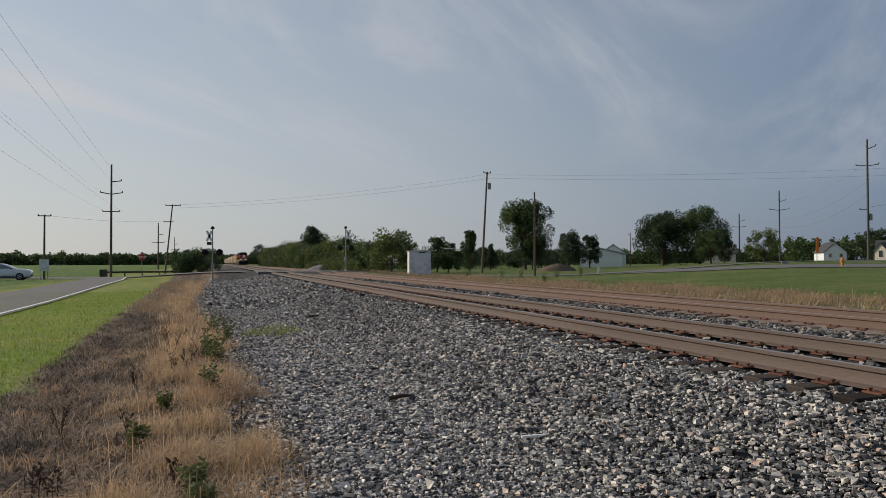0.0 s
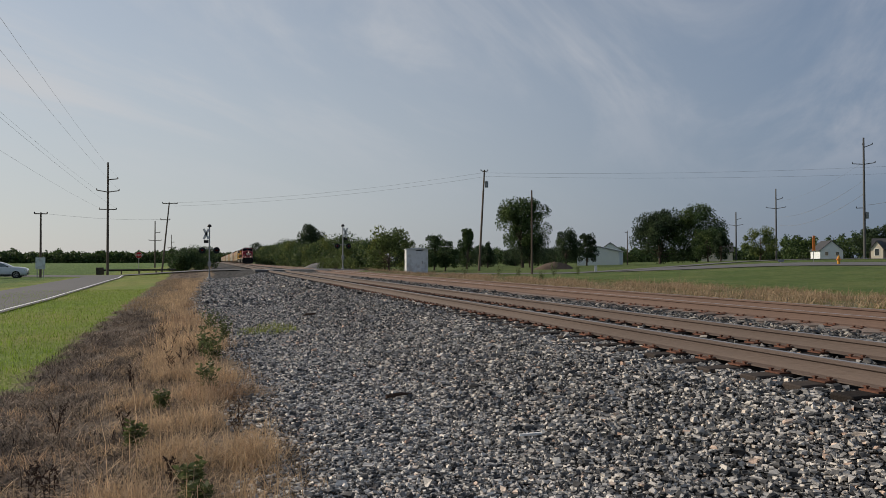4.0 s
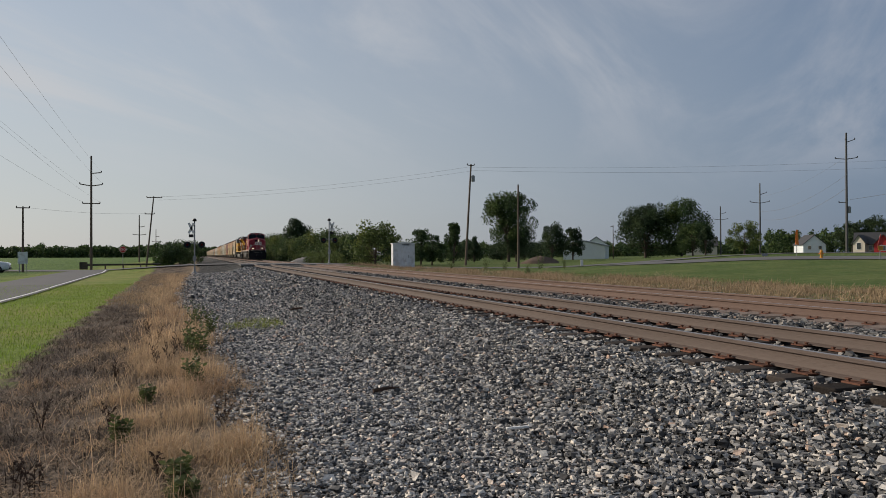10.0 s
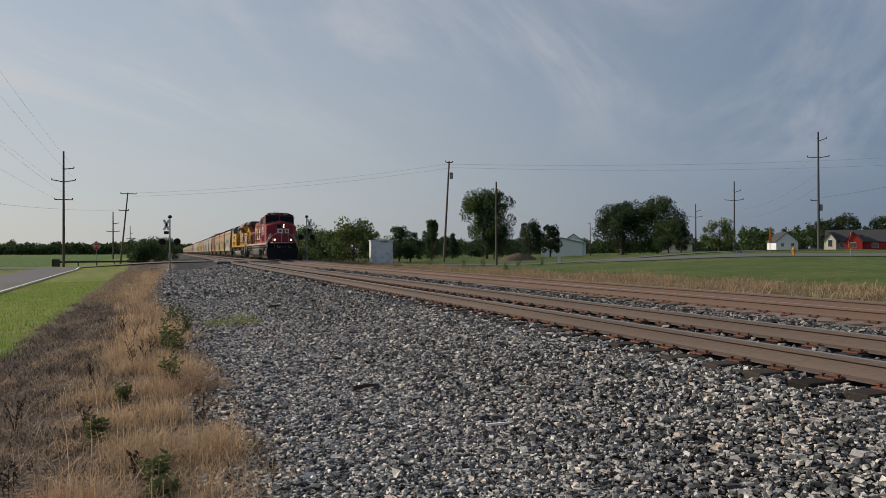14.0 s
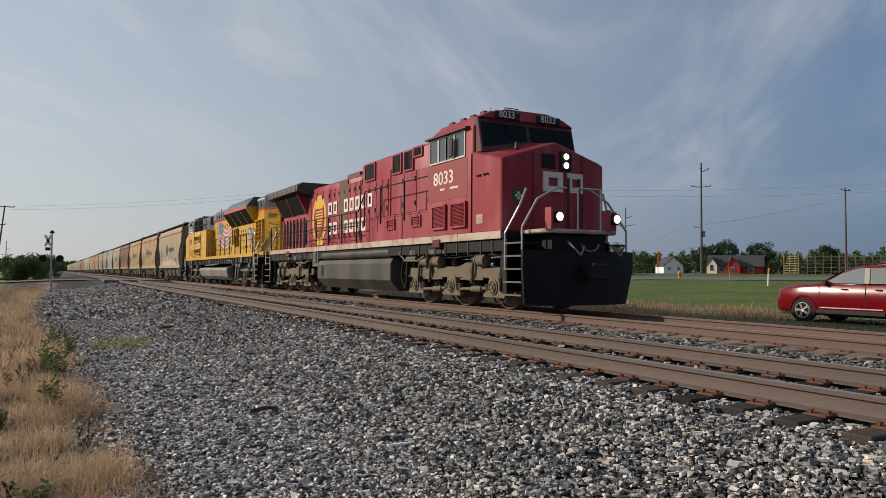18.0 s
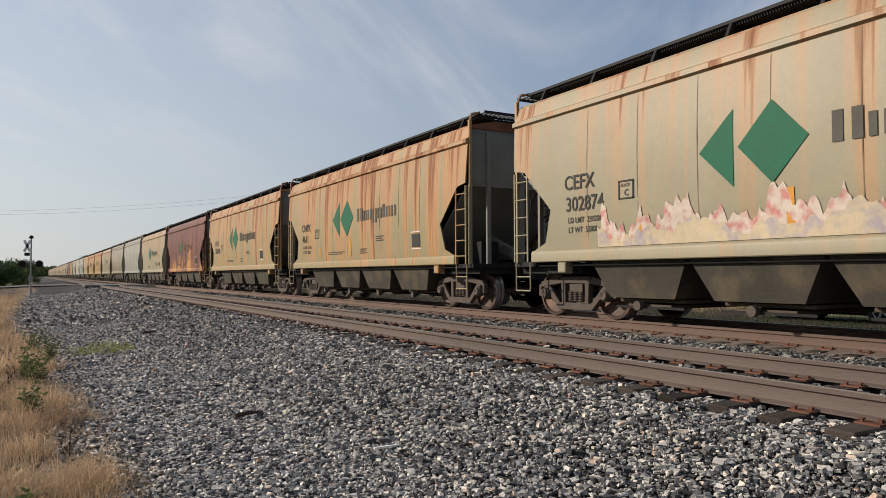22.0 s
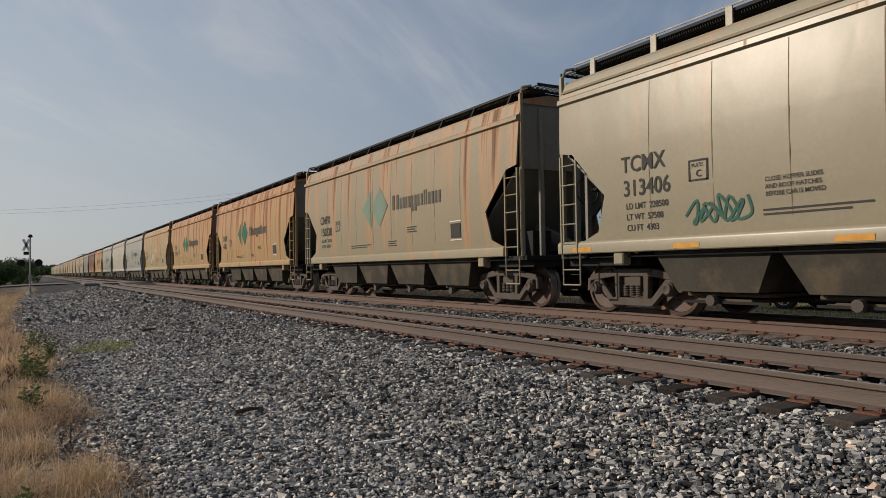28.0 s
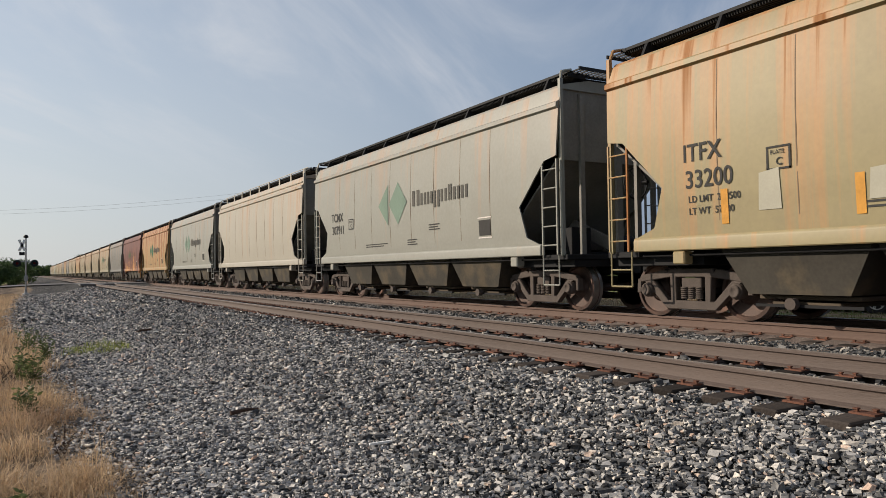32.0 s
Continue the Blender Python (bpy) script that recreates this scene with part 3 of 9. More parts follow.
def ground_material():
    """Gravel by the tracks, straw-coloured verge, mowed grass, crop field: bands across the line with ragged borders."""
    m = bpy.data.materials.new("ground")
    m.use_nodes = True
    n, l = m.node_tree.nodes, m.node_tree.links
    b = n["Principled BSDF"]
    b.inputs["Roughness"].default_value = 0.95
    b.inputs["Specular IOR Level"].default_value = 0.15
    co = n.new("ShaderNodeTexCoord")
    sep = n.new("ShaderNodeSeparateXYZ")
    l.new(co.outputs["Object"], sep.inputs[0])

    def noise_tex(s, detail=5.0):
        t = n.new("ShaderNodeTexNoise")
        t.inputs["Scale"].default_value, t.inputs["Detail"].default_value = s, detail
        l.new(co.outputs["Object"], t.inputs["Vector"])
        return t.outputs["Fac"]

    def op(kind, a, c):
        k = n.new("ShaderNodeMath")
        k.operation = kind
        for i, v in enumerate((a, c)):
            if isinstance(v, (int, float)):
                k.inputs[i].default_value = v
            else:
                l.new(v, k.inputs[i])
        return k.outputs[0]

    def ramp(v, a, c):
        r = n.new("ShaderNodeMapRange")
        r.inputs["From Min"].default_value, r.inputs["From Max"].default_value = a, c
        l.new(v, r.inputs["Value"])
        return r.outputs["Result"]

    def rgb(c, gain):
        v = n.new("ShaderNodeVectorMath")
        v.operation = "SCALE"
        v.inputs[0].default_value = c
        l.new(gain, v.inputs["Scale"])
        return v.outputs[0]

    def mix(f, a, c):
        x = n.new("ShaderNodeMix")
        x.data_type = "RGBA"
        for key, v in (("Factor", f), ("A", a), ("B", c)):
            l.new(v, x.inputs[key])
        return x.outputs["Result"]

    big, mid, fine = noise_tex(0.22), noise_tex(1.6, 6), noise_tex(18, 4)
    wob = op("ADD", op("MULTIPLY", op("SUBTRACT", mid, 0.5), 2.4), op("MULTIPLY", op("SUBTRACT", big, 0.5), 1.6))
    wx = op("ADD", sep.outputs["X"], op("MULTIPLY", wob, 0.45))
    vary = op("ADD", op("ADD", op("MULTIPLY", fine, 0.8), op("MULTIPLY", mid, 0.7)), 0.25)
    vary2 = op("ADD", op("ADD", op("MULTIPLY", fine, 1.2), op("MULTIPLY", big, 0.5)), 0.15)
    grass = mix(ramp(op("ADD", big, op("MULTIPLY", mid, 0.4)), 0.55, 0.85), rgb((0.15, 0.215, 0.040), vary), rgb((0.24, 0.245, 0.075), vary))
    far_grass = mix(ramp(op("ADD", big, op("MULTIPLY", mid, 0.4)), 0.55, 0.85), rgb((0.074, 0.118, 0.030), vary), rgb((0.125, 0.150, 0.048), vary))
    field = mix(ramp(mid, 0.40, 0.60), rgb((0.055, 0.105, 0.026), vary), rgb((0.125, 0.195, 0.045), vary))
    straw = rgb((0.23, 0.172, 0.118), vary2)
    soil = mix(ramp(op("ADD", op("MULTIPLY", mid, 0.6), op("MULTIPLY", fine, 0.4)), 0.42, 0.58), rgb((0.078, 0.058, 0.044), vary2), rgb((0.185, 0.143, 0.108), vary2))
    dirt = rgb((0.235, 0.182, 0.152), vary2)
    vor = n.new("ShaderNodeTexVoronoi")
    vor.inputs["Scale"].default_value = 17
    l.new(co.outputs["Object"], vor.inputs["Vector"])
    hue = n.new("ShaderNodeSeparateColor")
    l.new(vor.outputs["Color"], hue.inputs[0])
    # gap shade and dark fines painted under loose stones; paler towards the crossing and Y 0
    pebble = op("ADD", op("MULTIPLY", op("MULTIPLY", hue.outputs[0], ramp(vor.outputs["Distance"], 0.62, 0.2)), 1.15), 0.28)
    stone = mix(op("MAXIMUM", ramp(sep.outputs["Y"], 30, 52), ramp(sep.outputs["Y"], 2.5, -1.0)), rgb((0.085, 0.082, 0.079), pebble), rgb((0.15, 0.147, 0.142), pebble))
    edge = lambda a, w: ramp(wx, a - w, a + w)

    def soft(v, a, c):
        r = n.new("ShaderNodeMapRange")
        r.interpolation_type = "SMOOTHSTEP"
        r.inputs["From Min"].default_value, r.inputs["From Max"].default_value = a, c
        l.new(v, r.inputs["Value"])
        return r.outputs["Result"]

    yy = sep.outputs["Y"]
    past_gravel = op("SUBTRACT", wx, op("ADD", op("MULTIPLY", soft(yy, 11, 29), -1.25), op("MULTIPLY", soft(yy, 48, 78), 0.7)))
    past_lawn = op("ADD", wx, op("MULTIPLY", op("MINIMUM", op("MAXIMUM", yy, -10.0), 62.0), 0.031))
    col = mix(edge(-14, 2.0), field, grass)
    col = mix(ramp(past_lawn, -2.24, -2.0), col, soil)
    col = mix(ramp(past_gravel, -1.0, 0.0), col, straw)
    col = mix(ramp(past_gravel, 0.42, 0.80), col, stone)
    col = mix(edge(11.1, 0.3), col, dirt)
    col = mix(edge(13.6, 0.3), col, mix(ramp(mid, 0.42, 0.62), straw, far_grass))
    col = mix(edge(24.0, 1.2), col, far_grass)
    l.new(col, b.inputs["Base Color"])
    bp = n.new("ShaderNodeBump")
    bp.inputs["Strength"].default_value, bp.inputs["Distance"].default_value = 0.9, 0.05
    l.new(op("ADD", fine, op("MULTIPLY", vor.outputs["Distance"], -0.8)), bp.inputs["Height"])
    l.new(bp.outputs["Normal"], b.inputs["Normal"])
    return m


M["ground"] = ground_material()
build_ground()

# ---- tracks ----
RAIL = [(-0.070, -0.180), (0.070, -0.180), (0.070, -0.168), (0.018, -0.150), (0.009, -0.130), (0.009, -0.052), (0.036, -0.036), (0.036, -0.008),
        (0.028, 0.0), (-0.028, 0.0), (-0.036, -0.008), (-0.036, -0.036), (-0.009, -0.052), (-0.009, -0.130), (-0.018, -0.150), (-0.070, -0.168)]


def build_track(name, xa, xb, label, ties, plates, steel):
    track = tagged(empty(name), label, "railway track", kind="structure")
    centre = (xa + xb) / 2
    for x in (xa, xb):
        g = Geo().prism([(x + u, w) for u, w in RAIL], "y", -60, 1500)
        me = g.mesh("rail", steel)
        me.materials.append(M["railtop"])
        for p in me.polygons:
            if p.normal.z > 0.95 and p.center.z > -0.01:
                p.material_index = 1
        part("rail", me, None, track)
    tie = Geo().box(-1.27, 1.27, -0.11, 0.11, -0.36, -0.185).mesh("tie", M["tie"], bevel=0.012)
    plate_geo = Geo()
    plate_geo.box(-0.19, 0.19, -0.09, 0.09, -0.186, -0.172)
    for dx, dy in ((-0.10, -0.05), (0.10, 0.05), (-0.15, 0.055), (0.15, -0.055)):
        plate_geo.box(dx - 0.012, dx + 0.012, dy - 0.012, dy + 0.012, -0.175, -0.150)
        plate_geo.box(dx - 0.02, dx + 0.02, dy - 0.017, dy + 0.017, -0.156, -0.146)
    plate = plate_geo.mesh("tie_plate", M["plate"])
    for k in range(ties):
        y = 0.32 + (k - 6) * TIE_STEP
        t = new("tie", tie)
        t.parent = track
        place = pose(centre + random.uniform(-0.06, 0.06), y + random.uniform(-0.02, 0.02), random.uniform(-0.012, 0.004), 0, 0, random.uniform(-0.8, 0.8))
        t.matrix_local = place
        if k < plates:
            for x in (xa, xb):
                p = new("tie_plate", plate)
                p.parent = t
                p.matrix_local = place.inverted() @ pose(x, y, random.uniform(-0.002, 0.002))
    return track


build_track("track_near", X1, X2, "worn railway track on dark wooden ties in grey ballast", 260, 70, M["steel"])
build_track("track_far", X3, X4, "rusty railway track that carries the train", 150, 40, M["rustrail"])
# trodden brown fines fill the far track and the strip beside it
fines = Geo()
for xa, xb, za, zb in ((X3 + 0.05, X4 - 0.05, -0.172, -0.172), (X4 + 0.05, 13.9, -0.165, -0.50), (8.35, X3 - 0.05, -0.232, -0.172)):
    n_ = 12
    rows_ = [y / 2 for y in range(-20, 140)]
    vs_ = [(xa + (xb - xa) * k / n_, y, za + (zb - za) * (k / n_) ** 1.6 + 0.014 * noise.noise((k * 0.9 + xa, y * 1.7, 0.0))) for y in rows_ for k in range(n_ + 1)]
    fines.add(vs_, [(j * (n_ + 1) + k, j * (n_ + 1) + k + 1, (j + 1) * (n_ + 1) + k + 1, (j + 1) * (n_ + 1) + k) for j in range(len(rows_) - 1) for k in range(n_)])
M["fines"] = shader("brown_track_fines", (0.205, 0.165, 0.142), 0.95, var=0.5, scale=1.3, fine=30, bump=0.8, bump_scale=45, tint=(0.13, 0.10, 0.088), tint_amt=0.45, tint_scale=3.0)
tagged(part("track_fines", fines, M["fines"]), "pinkish brown stone fines trodden in along the far track", "gravel", kind="structure")

# ---- loose ballast, grass and weeds near the camera ----


def ballast_material(name, gain):
    m = bpy.data.materials.new(name)
    m.use_nodes = True
    n, l = m.node_tree.nodes, m.node_tree.links
    b = n["Principled BSDF"]
    b.inputs["Roughness"].default_value = 0.85
    b.inputs["Specular IOR Level"].default_value = 0.3
    g = n.new("ShaderNodeNewGeometry")
    r = n.new("ShaderNodeValToRGB")
    stops = ((0.0, (0.028, 0.029, 0.031)), (0.30, (0.090, 0.091, 0.093)), (0.55, (0.235, 0.230, 0.222)), (0.80, (0.43, 0.41, 0.385)), (0.95, (0.60, 0.55, 0.475)), (1.0, (0.42, 0.29, 0.22)))
    while len(r.color_ramp.elements) < len(stops):
        r.color_ramp.elements.new(0.5)
    for e, (p, c) in zip(r.color_ramp.elements, stops):
        e.position, e.color = p, (*(gain * u for u in c), 1)
    co = n.new("ShaderNodeTexCoord")
    t = n.new("ShaderNodeTexNoise")
    t.inputs["Scale"].default_value, t.inputs["Detail"].default_value = 55, 4
    l.new(co.outputs["Object"], t.inputs["Vector"])
    mr = n.new("ShaderNodeMapRange")
    mr.inputs["From Min"].default_value, mr.inputs["From Max"].default_value = 0.25, 0.75
    mr.inputs["To Min"].default_value, mr.inputs["To Max"].default_value = 0.7, 1.3
    l.new(t.outputs["Fac"], mr.inputs["Value"])
    v = n.new("ShaderNodeVectorMath")
    v.operation = "SCALE"
    l.new(g.outputs["Random Per Island"], r.inputs["Fac"])
    l.new(r.outputs["Color"], v.inputs[0])
    l.new(mr.outputs["Result"], v.inputs["Scale"])
    l.new(v.outputs[0], b.inputs["Base Color"])
    return m


M["ballast"] = ballast_material("ballast_stones", 1.08)
M["ballast_fine"] = ballast_material("packed_gravel_stones", 1.28)
M["ballast_dark"] = ballast_material("oily_ballast_stones", 0.62)
BLOCK_V = np.array([(x, y, z) for z in (-1, 1) for x, y in ((-1, -1), (1, -1), (1, 1), (-1, 1))]) * 0.66
BLOCK_F = np.array([(2, 1, 0), (3, 2, 0), (4, 5, 6), (4, 6, 7), (0, 1, 5), (0, 5, 4), (1, 2, 6), (1, 6, 5), (2, 3, 7), (2, 7, 6), (3, 0, 4), (3, 4, 7)])[2:]
WEDGE_V = np.array([(-1, -0.6, -1), (1, -0.6, -1), (0, 1.1, -1), (-0.8, -0.5, 1), (0.8, -0.5, 1), (0, 0.8, 1)]) * 0.72
WEDGE_F = np.array([(3, 4, 5), (0, 1, 4), (0, 4, 3), (1, 2, 5), (1, 5, 4), (2, 0, 3), (2, 3, 5)])


def mesh_from_arrays(name, verts, tris, mat):
    me = bpy.data.meshes.new(name)
    me.vertices.add(len(verts))
    me.vertices.foreach_set("co", np.asarray(verts, np.float32).ravel())
    me.loops.add(tris.size)
    me.loops.foreach_set("vertex_index", tris.ravel().astype(np.int32))
    k = tris.shape[1]
    me.polygons.add(len(tris))
    me.polygons.foreach_set("loop_start", np.arange(0, tris.size, k, dtype=np.int32))
    me.update(calc_edges=True)
    me.validate()
    me.polygons.foreach_set("use_smooth", [False] * len(me.polygons))
    me.materials.append(mat)
    return me


def stones(name, zones, label, seed, mat):
    """Broken stones strewn over zones of (x0, x1, y0, y1, per square metre, size); those close by have more faces."""
    rng = np.random.default_rng(seed)
    vs, fs, base = [], [], 0
    for x0, x1, y0, y1, density, size in zones:
        V_, F_ = (BLOCK_V, BLOCK_F) if size < 0.020 else (WEDGE_V, WEDGE_F)
        n = int((x1 - x0) * (y1 - y0) * density)
        x, y = rng.uniform(x0, x1, n), rng.uniform(y0, y1, n)
        keep = (np.degrees(np.arctan2(x, y)) < 100) & (x > gravel_edge(y) - 0.12 + 0.25 * np.sin(y * 1.7) * np.sin(y * 0.6 + 1) + rng.uniform(-0.3, 0.45, n))
        # the ties stay bare
        off_tie = np.abs((y - 0.32 + TIE_STEP / 2) % TIE_STEP - TIE_STEP / 2) > 0.125
        on_bed = ((x > 4.55) & (x < 7.1)) | (x > 8.8)
        keep &= off_tie | ~on_bed
        x, y = x[keep], y[keep]
        n, k = len(x), len(V_)
        z = np.array([ground_z(a, b) for a, b in zip(x, y)]) if y1 > 50 else np.interp(x, [p[0] for p in PROFILE], [p[1] for p in PROFILE])
        r = size * rng.lognormal(0, 0.30, n)
        p = V_[None] * (1 + rng.uniform(-0.55, 0.42, (n, k, 3))) + rng.uniform(-0.16, 0.16, (n, k, 3))
        p = p * np.stack([rng.uniform(0.9, 1.75, n), rng.uniform(0.7, 1.15, n), rng.uniform(0.5, 0.9, n)], -1)[:, None]
        a, t = rng.uniform(0, 6.283, n), rng.normal(0, 0.6, n)
        ca, sa, ct, st = np.cos(a), np.sin(a), np.cos(t), np.sin(t)
        px, py, pz = p[..., 0], p[..., 1], p[..., 2]
        py, pz = py * ct[:, None] - pz * st[:, None], py * st[:, None] + pz * ct[:, None]
        px, py = px * ca[:, None] - py * sa[:, None], px * sa[:, None] + py * ca[:, None]
        q = np.stack([px, py, pz], -1) * r[:, None, None]
        q += np.stack([x, y, z + r * rng.uniform(-0.1, 1.25, n)], -1)[:, None]
        vs.append(q.reshape(-1, 3))
        fs.append((F_[None] + base + k * np.arange(n)[:, None, None]).reshape(-1, 3))
        base += n * k
    tagged(new(name, mesh_from_arrays(name, np.concatenate(vs), np.concatenate(fs), mat)), label, "gravel", kind="stuff")


stones("ballast_stones", [(2.3, 4.75, 1.6, 8.0, 1750, 0.0146), (2.3, 4.75, 8.0, 14, 1450, 0.0158), (2.3, 4.75, 14, 26, 720, 0.0215), (2.6, 4.75, 26, 46, 190, 0.036),
                          (4.75, 5.02, 1.6, 14, 1200, 0.0165), (4.75, 5.02, 14, 26, 420, 0.025), (2.3, 4.75, -1.0, 1.6, 500, 0.021)],
       "loose grey crushed-stone ballast beside the track", 4, M["ballast"])
stones("packed_gravel", [(0.1, 2.5, 1.6, 7.5, 2500, 0.0125), (0.1, 2.5, 7.5, 14, 1900, 0.0138), (-0.8, 2.5, 14, 26, 850, 0.0200), (-0.9, 2.8, 26, 68, 150, 0.036), (2.8, 4.7, 46, 68, 90, 0.040),
                         (0.3, 2.4, -1.0, 1.6, 500, 0.020)],
       "packed darker grey gravel of the trackside path", 6, M["ballast_fine"])
stones("ballast_stones", [(5.32, 6.52, 1.6, 18, 620, 0.0175), (6.85, 9.0, 2.5, 22, 720, 0.0192), (6.85, 9.2, 22, 45, 120, 0.036),
                          (5.32, 9.35, -1.0, 2.5, 200, 0.024), (9.62, 10.9, 5, 18, 60, 0.020), (11.2, 13.6, 8, 26, 60, 0.024)],
       "dark oily crushed-stone ballast between the rails", 5, M["ballast_dark"])


def blades(name, count, place, height, width, lean, mat, label, seed, category="grass"):
    """Grass as bent blades of two segments; place gives x, y for a random generator."""
    rng = np.random.default_rng(seed)
    x, y = place(rng, count)
    count = len(x)
    z = np.array([ground_z(a, b) for a, b in zip(x, y)]) - 0.01
    h = height * rng.lognormal(0, 0.35, count)
    a = rng.uniform(0, 6.283, count)
    le = lean * np.abs(rng.normal(0.6, 0.5, count))
    dx, dy = np.cos(a) * le * h, np.sin(a) * le * h
    wx, wy = -np.sin(a) * width, np.cos(a) * width
    w = rng.uniform(0.6, 1.4, count)
    wx, wy = wx * w, wy * w
    o = np.stack([x, y, z], -1)
    side = np.stack([wx, wy, 0 * x], -1)
    m1 = o + np.stack([dx * 0.35, dy * 0.35, h * 0.6], -1)
    tip = o + np.stack([dx, dy, h * (1.0 - 0.35 * le)], -1)
    v = np.stack([o - side, o + side, m1 + side * 0.8, m1 - side * 0.8, tip], 1).reshape(-1, 3)
    k = 5 * np.arange(count)[:, None]
    tris = np.concatenate([k + [0, 1, 2], k + [0, 2, 3], k + [3, 2, 4]], 0)
    tagged(new(name, mesh_from_arrays(name, v, tris, mat)), label, category, kind="stuff")


M["straw"] = shader("dry_grass_blades", (0.56, 0.405, 0.250), 0.8, var=0.3, scale=0.9, fine=6, island=0.4, tint=(0.40, 0.27, 0.17), tint_amt=0.4, tint_scale=0.8, thin=0.3)
M["thatch"] = shader("grey_brown_thatch", (0.165, 0.124, 0.092), 0.9, var=0.45, scale=1.4, fine=7, island=0.85, tint=(0.29, 0.222, 0.160), tint_amt=0.40, tint_scale=1.6)
M["lawn"] = shader("lawn_blades", (0.20, 0.285, 0.045), 0.7, var=0.25, scale=0.4, fine=4, island=0.35, thin=0.45)
M["weed"] = shader("weed_leaves", (0.105, 0.130, 0.050), 0.6, var=0.3, scale=4, fine=20, island=0.4, thin=0.35)
M["verge"] = shader("dull_green_grass", (0.13, 0.155, 0.05), 0.8, var=0.35, scale=0.3, fine=4, island=0.4, tint=(0.22, 0.17, 0.09), tint_amt=0.4, tint_scale=0.5, thin=0.3)
M["hay"] = shader("dull_dry_grass", (0.36, 0.265, 0.165), 0.85, var=0.3, scale=0.4, fine=5, island=0.4, thin=0.25)
M["gravelgrass"] = shader("yellowish_green_grass", (0.25, 0.28, 0.07), 0.8, var=0.3, scale=2, fine=8, island=0.4, thin=0.3)
M["dock"] = shader("dead_weed_stalk", (0.060, 0.038, 0.028), 0.9, var=0.3, scale=6, fine=30)


def clumped(x0, x1, y0, y1, clumps, spread):
    def place(rng, n):
        cx, cy = rng.uniform(x0, x1, clumps), y0 + (y1 - y0) * rng.uniform(0, 1, clumps) ** 1.5
        k = rng.integers(0, clumps, n)
        x, y = cx[k] + rng.normal(0, spread, n), cy[k] + rng.normal(0, spread * 1.4, n)
        ok = (x > x0 - 0.3) & (x < x1 + 0.15) & (y > 2.0)
        return x[ok], y[ok]
    return place


def verge(u0, u1, y0, y1, clumps, spread, power=1.5):
    """Clumps between the lawn (0) and the gravel (1)."""
    def place(rng, n):
        cu, cy = rng.uniform(u0, u1, clumps), y0 + (y1 - y0) * rng.uniform(0, 1, clumps) ** power
        k = rng.integers(0, clumps, n)
        y = cy[k] + rng.normal(0, spread * 1.4, n)
        x = lawn_edge(y) + cu[k] * (gravel_edge(y) - lawn_edge(y)) + rng.normal(0, spread, n)
        ok = (y > 2.0) & (x > lawn_edge(y) - 0.1)
        return x[ok], y[ok]
    return place


def mown(y0, y1, wide, power):
    """Evenly over the lawn, from its edge towards the road."""
    def place(rng, n):
        y = y0 + (y1 - y0) * rng.uniform(0, 1, n) ** power
        return lawn_edge(y) - rng.uniform(0.05, wide, n) + 0.15 * np.sin(y * 2.3) * np.sin(y * 0.9), y
    return place


def even(x0, x1, y0, y1, power=1.6):
    def place(rng, n):
        return rng.uniform(x0, x1, n), y0 + (y1 - y0) * rng.uniform(0, 1, n) ** power
    return place


blades("dry_grass", 15000, verge(0.54, 0.93, 3.0, 13, 42, 0.14), 0.205, 0.0024, 1.7, M["straw"], "tall straw-coloured dry grass along the gravel edge", 11)
blades("dry_grass", 8000, verge(0.55, 0.95, 14, 62, 120, 0.18), 0.22, 0.005, 1.4, M["straw"], "straw-coloured dry grass along the gravel edge", 12)
blades("thatch", 36000, verge(0.0, 0.8, 3.0, 26, 420, 0.15), 0.070, 0.0040, 2.8, M["thatch"], "flattened grey-brown dead grass on the verge", 13)
blades("thatch", 5000, verge(0.15, 0.95, 2.6, 16, 90, 0.10), 0.11, 0.0024, 2.4, M["straw"], "flattened pale dry grass stems", 17)
blades("thatch", 9000, verge(0.1, 0.95, 26, 72, 200, 0.3, 1.2), 0.11, 0.010, 1.8, M["hay"], "dull dry grass on the verge near the crossing", 18)
blades("thatch", 5000, even(-1.7, 0.4, -3.0, 3.3, 1.0), 0.07, 0.0045, 2.0, M["hay"], "flattened dry grass beside the gravel", 19)
blades("thatch", 900, verge(0.92, 1.05, 2.8, 11, 22, 0.11), 0.10, 0.0022, 2.4, M["straw"], "sparse dry stems that lean over the gravel", 23)
blades("lawn_grass", 46000, mown(6, 46, 6.5, 1.7), 0.055, 0.006, 0.9, M["lawn"], "short mowed green grass beside the road", 14)
blades("dry_grass", 26000, clumped(14.6, 23.5, 15.5, 75, 150, 0.38), 0.26, 0.007, 1.7, M["hay"], "straw-coloured dry grass beyond the tracks", 15)
blades("verge_grass", 34000, even(13.9, 27, 10, 75, 1.3), 0.06, 0.008, 1.5, M["verge"], "patchy green grass beyond the tracks", 16)


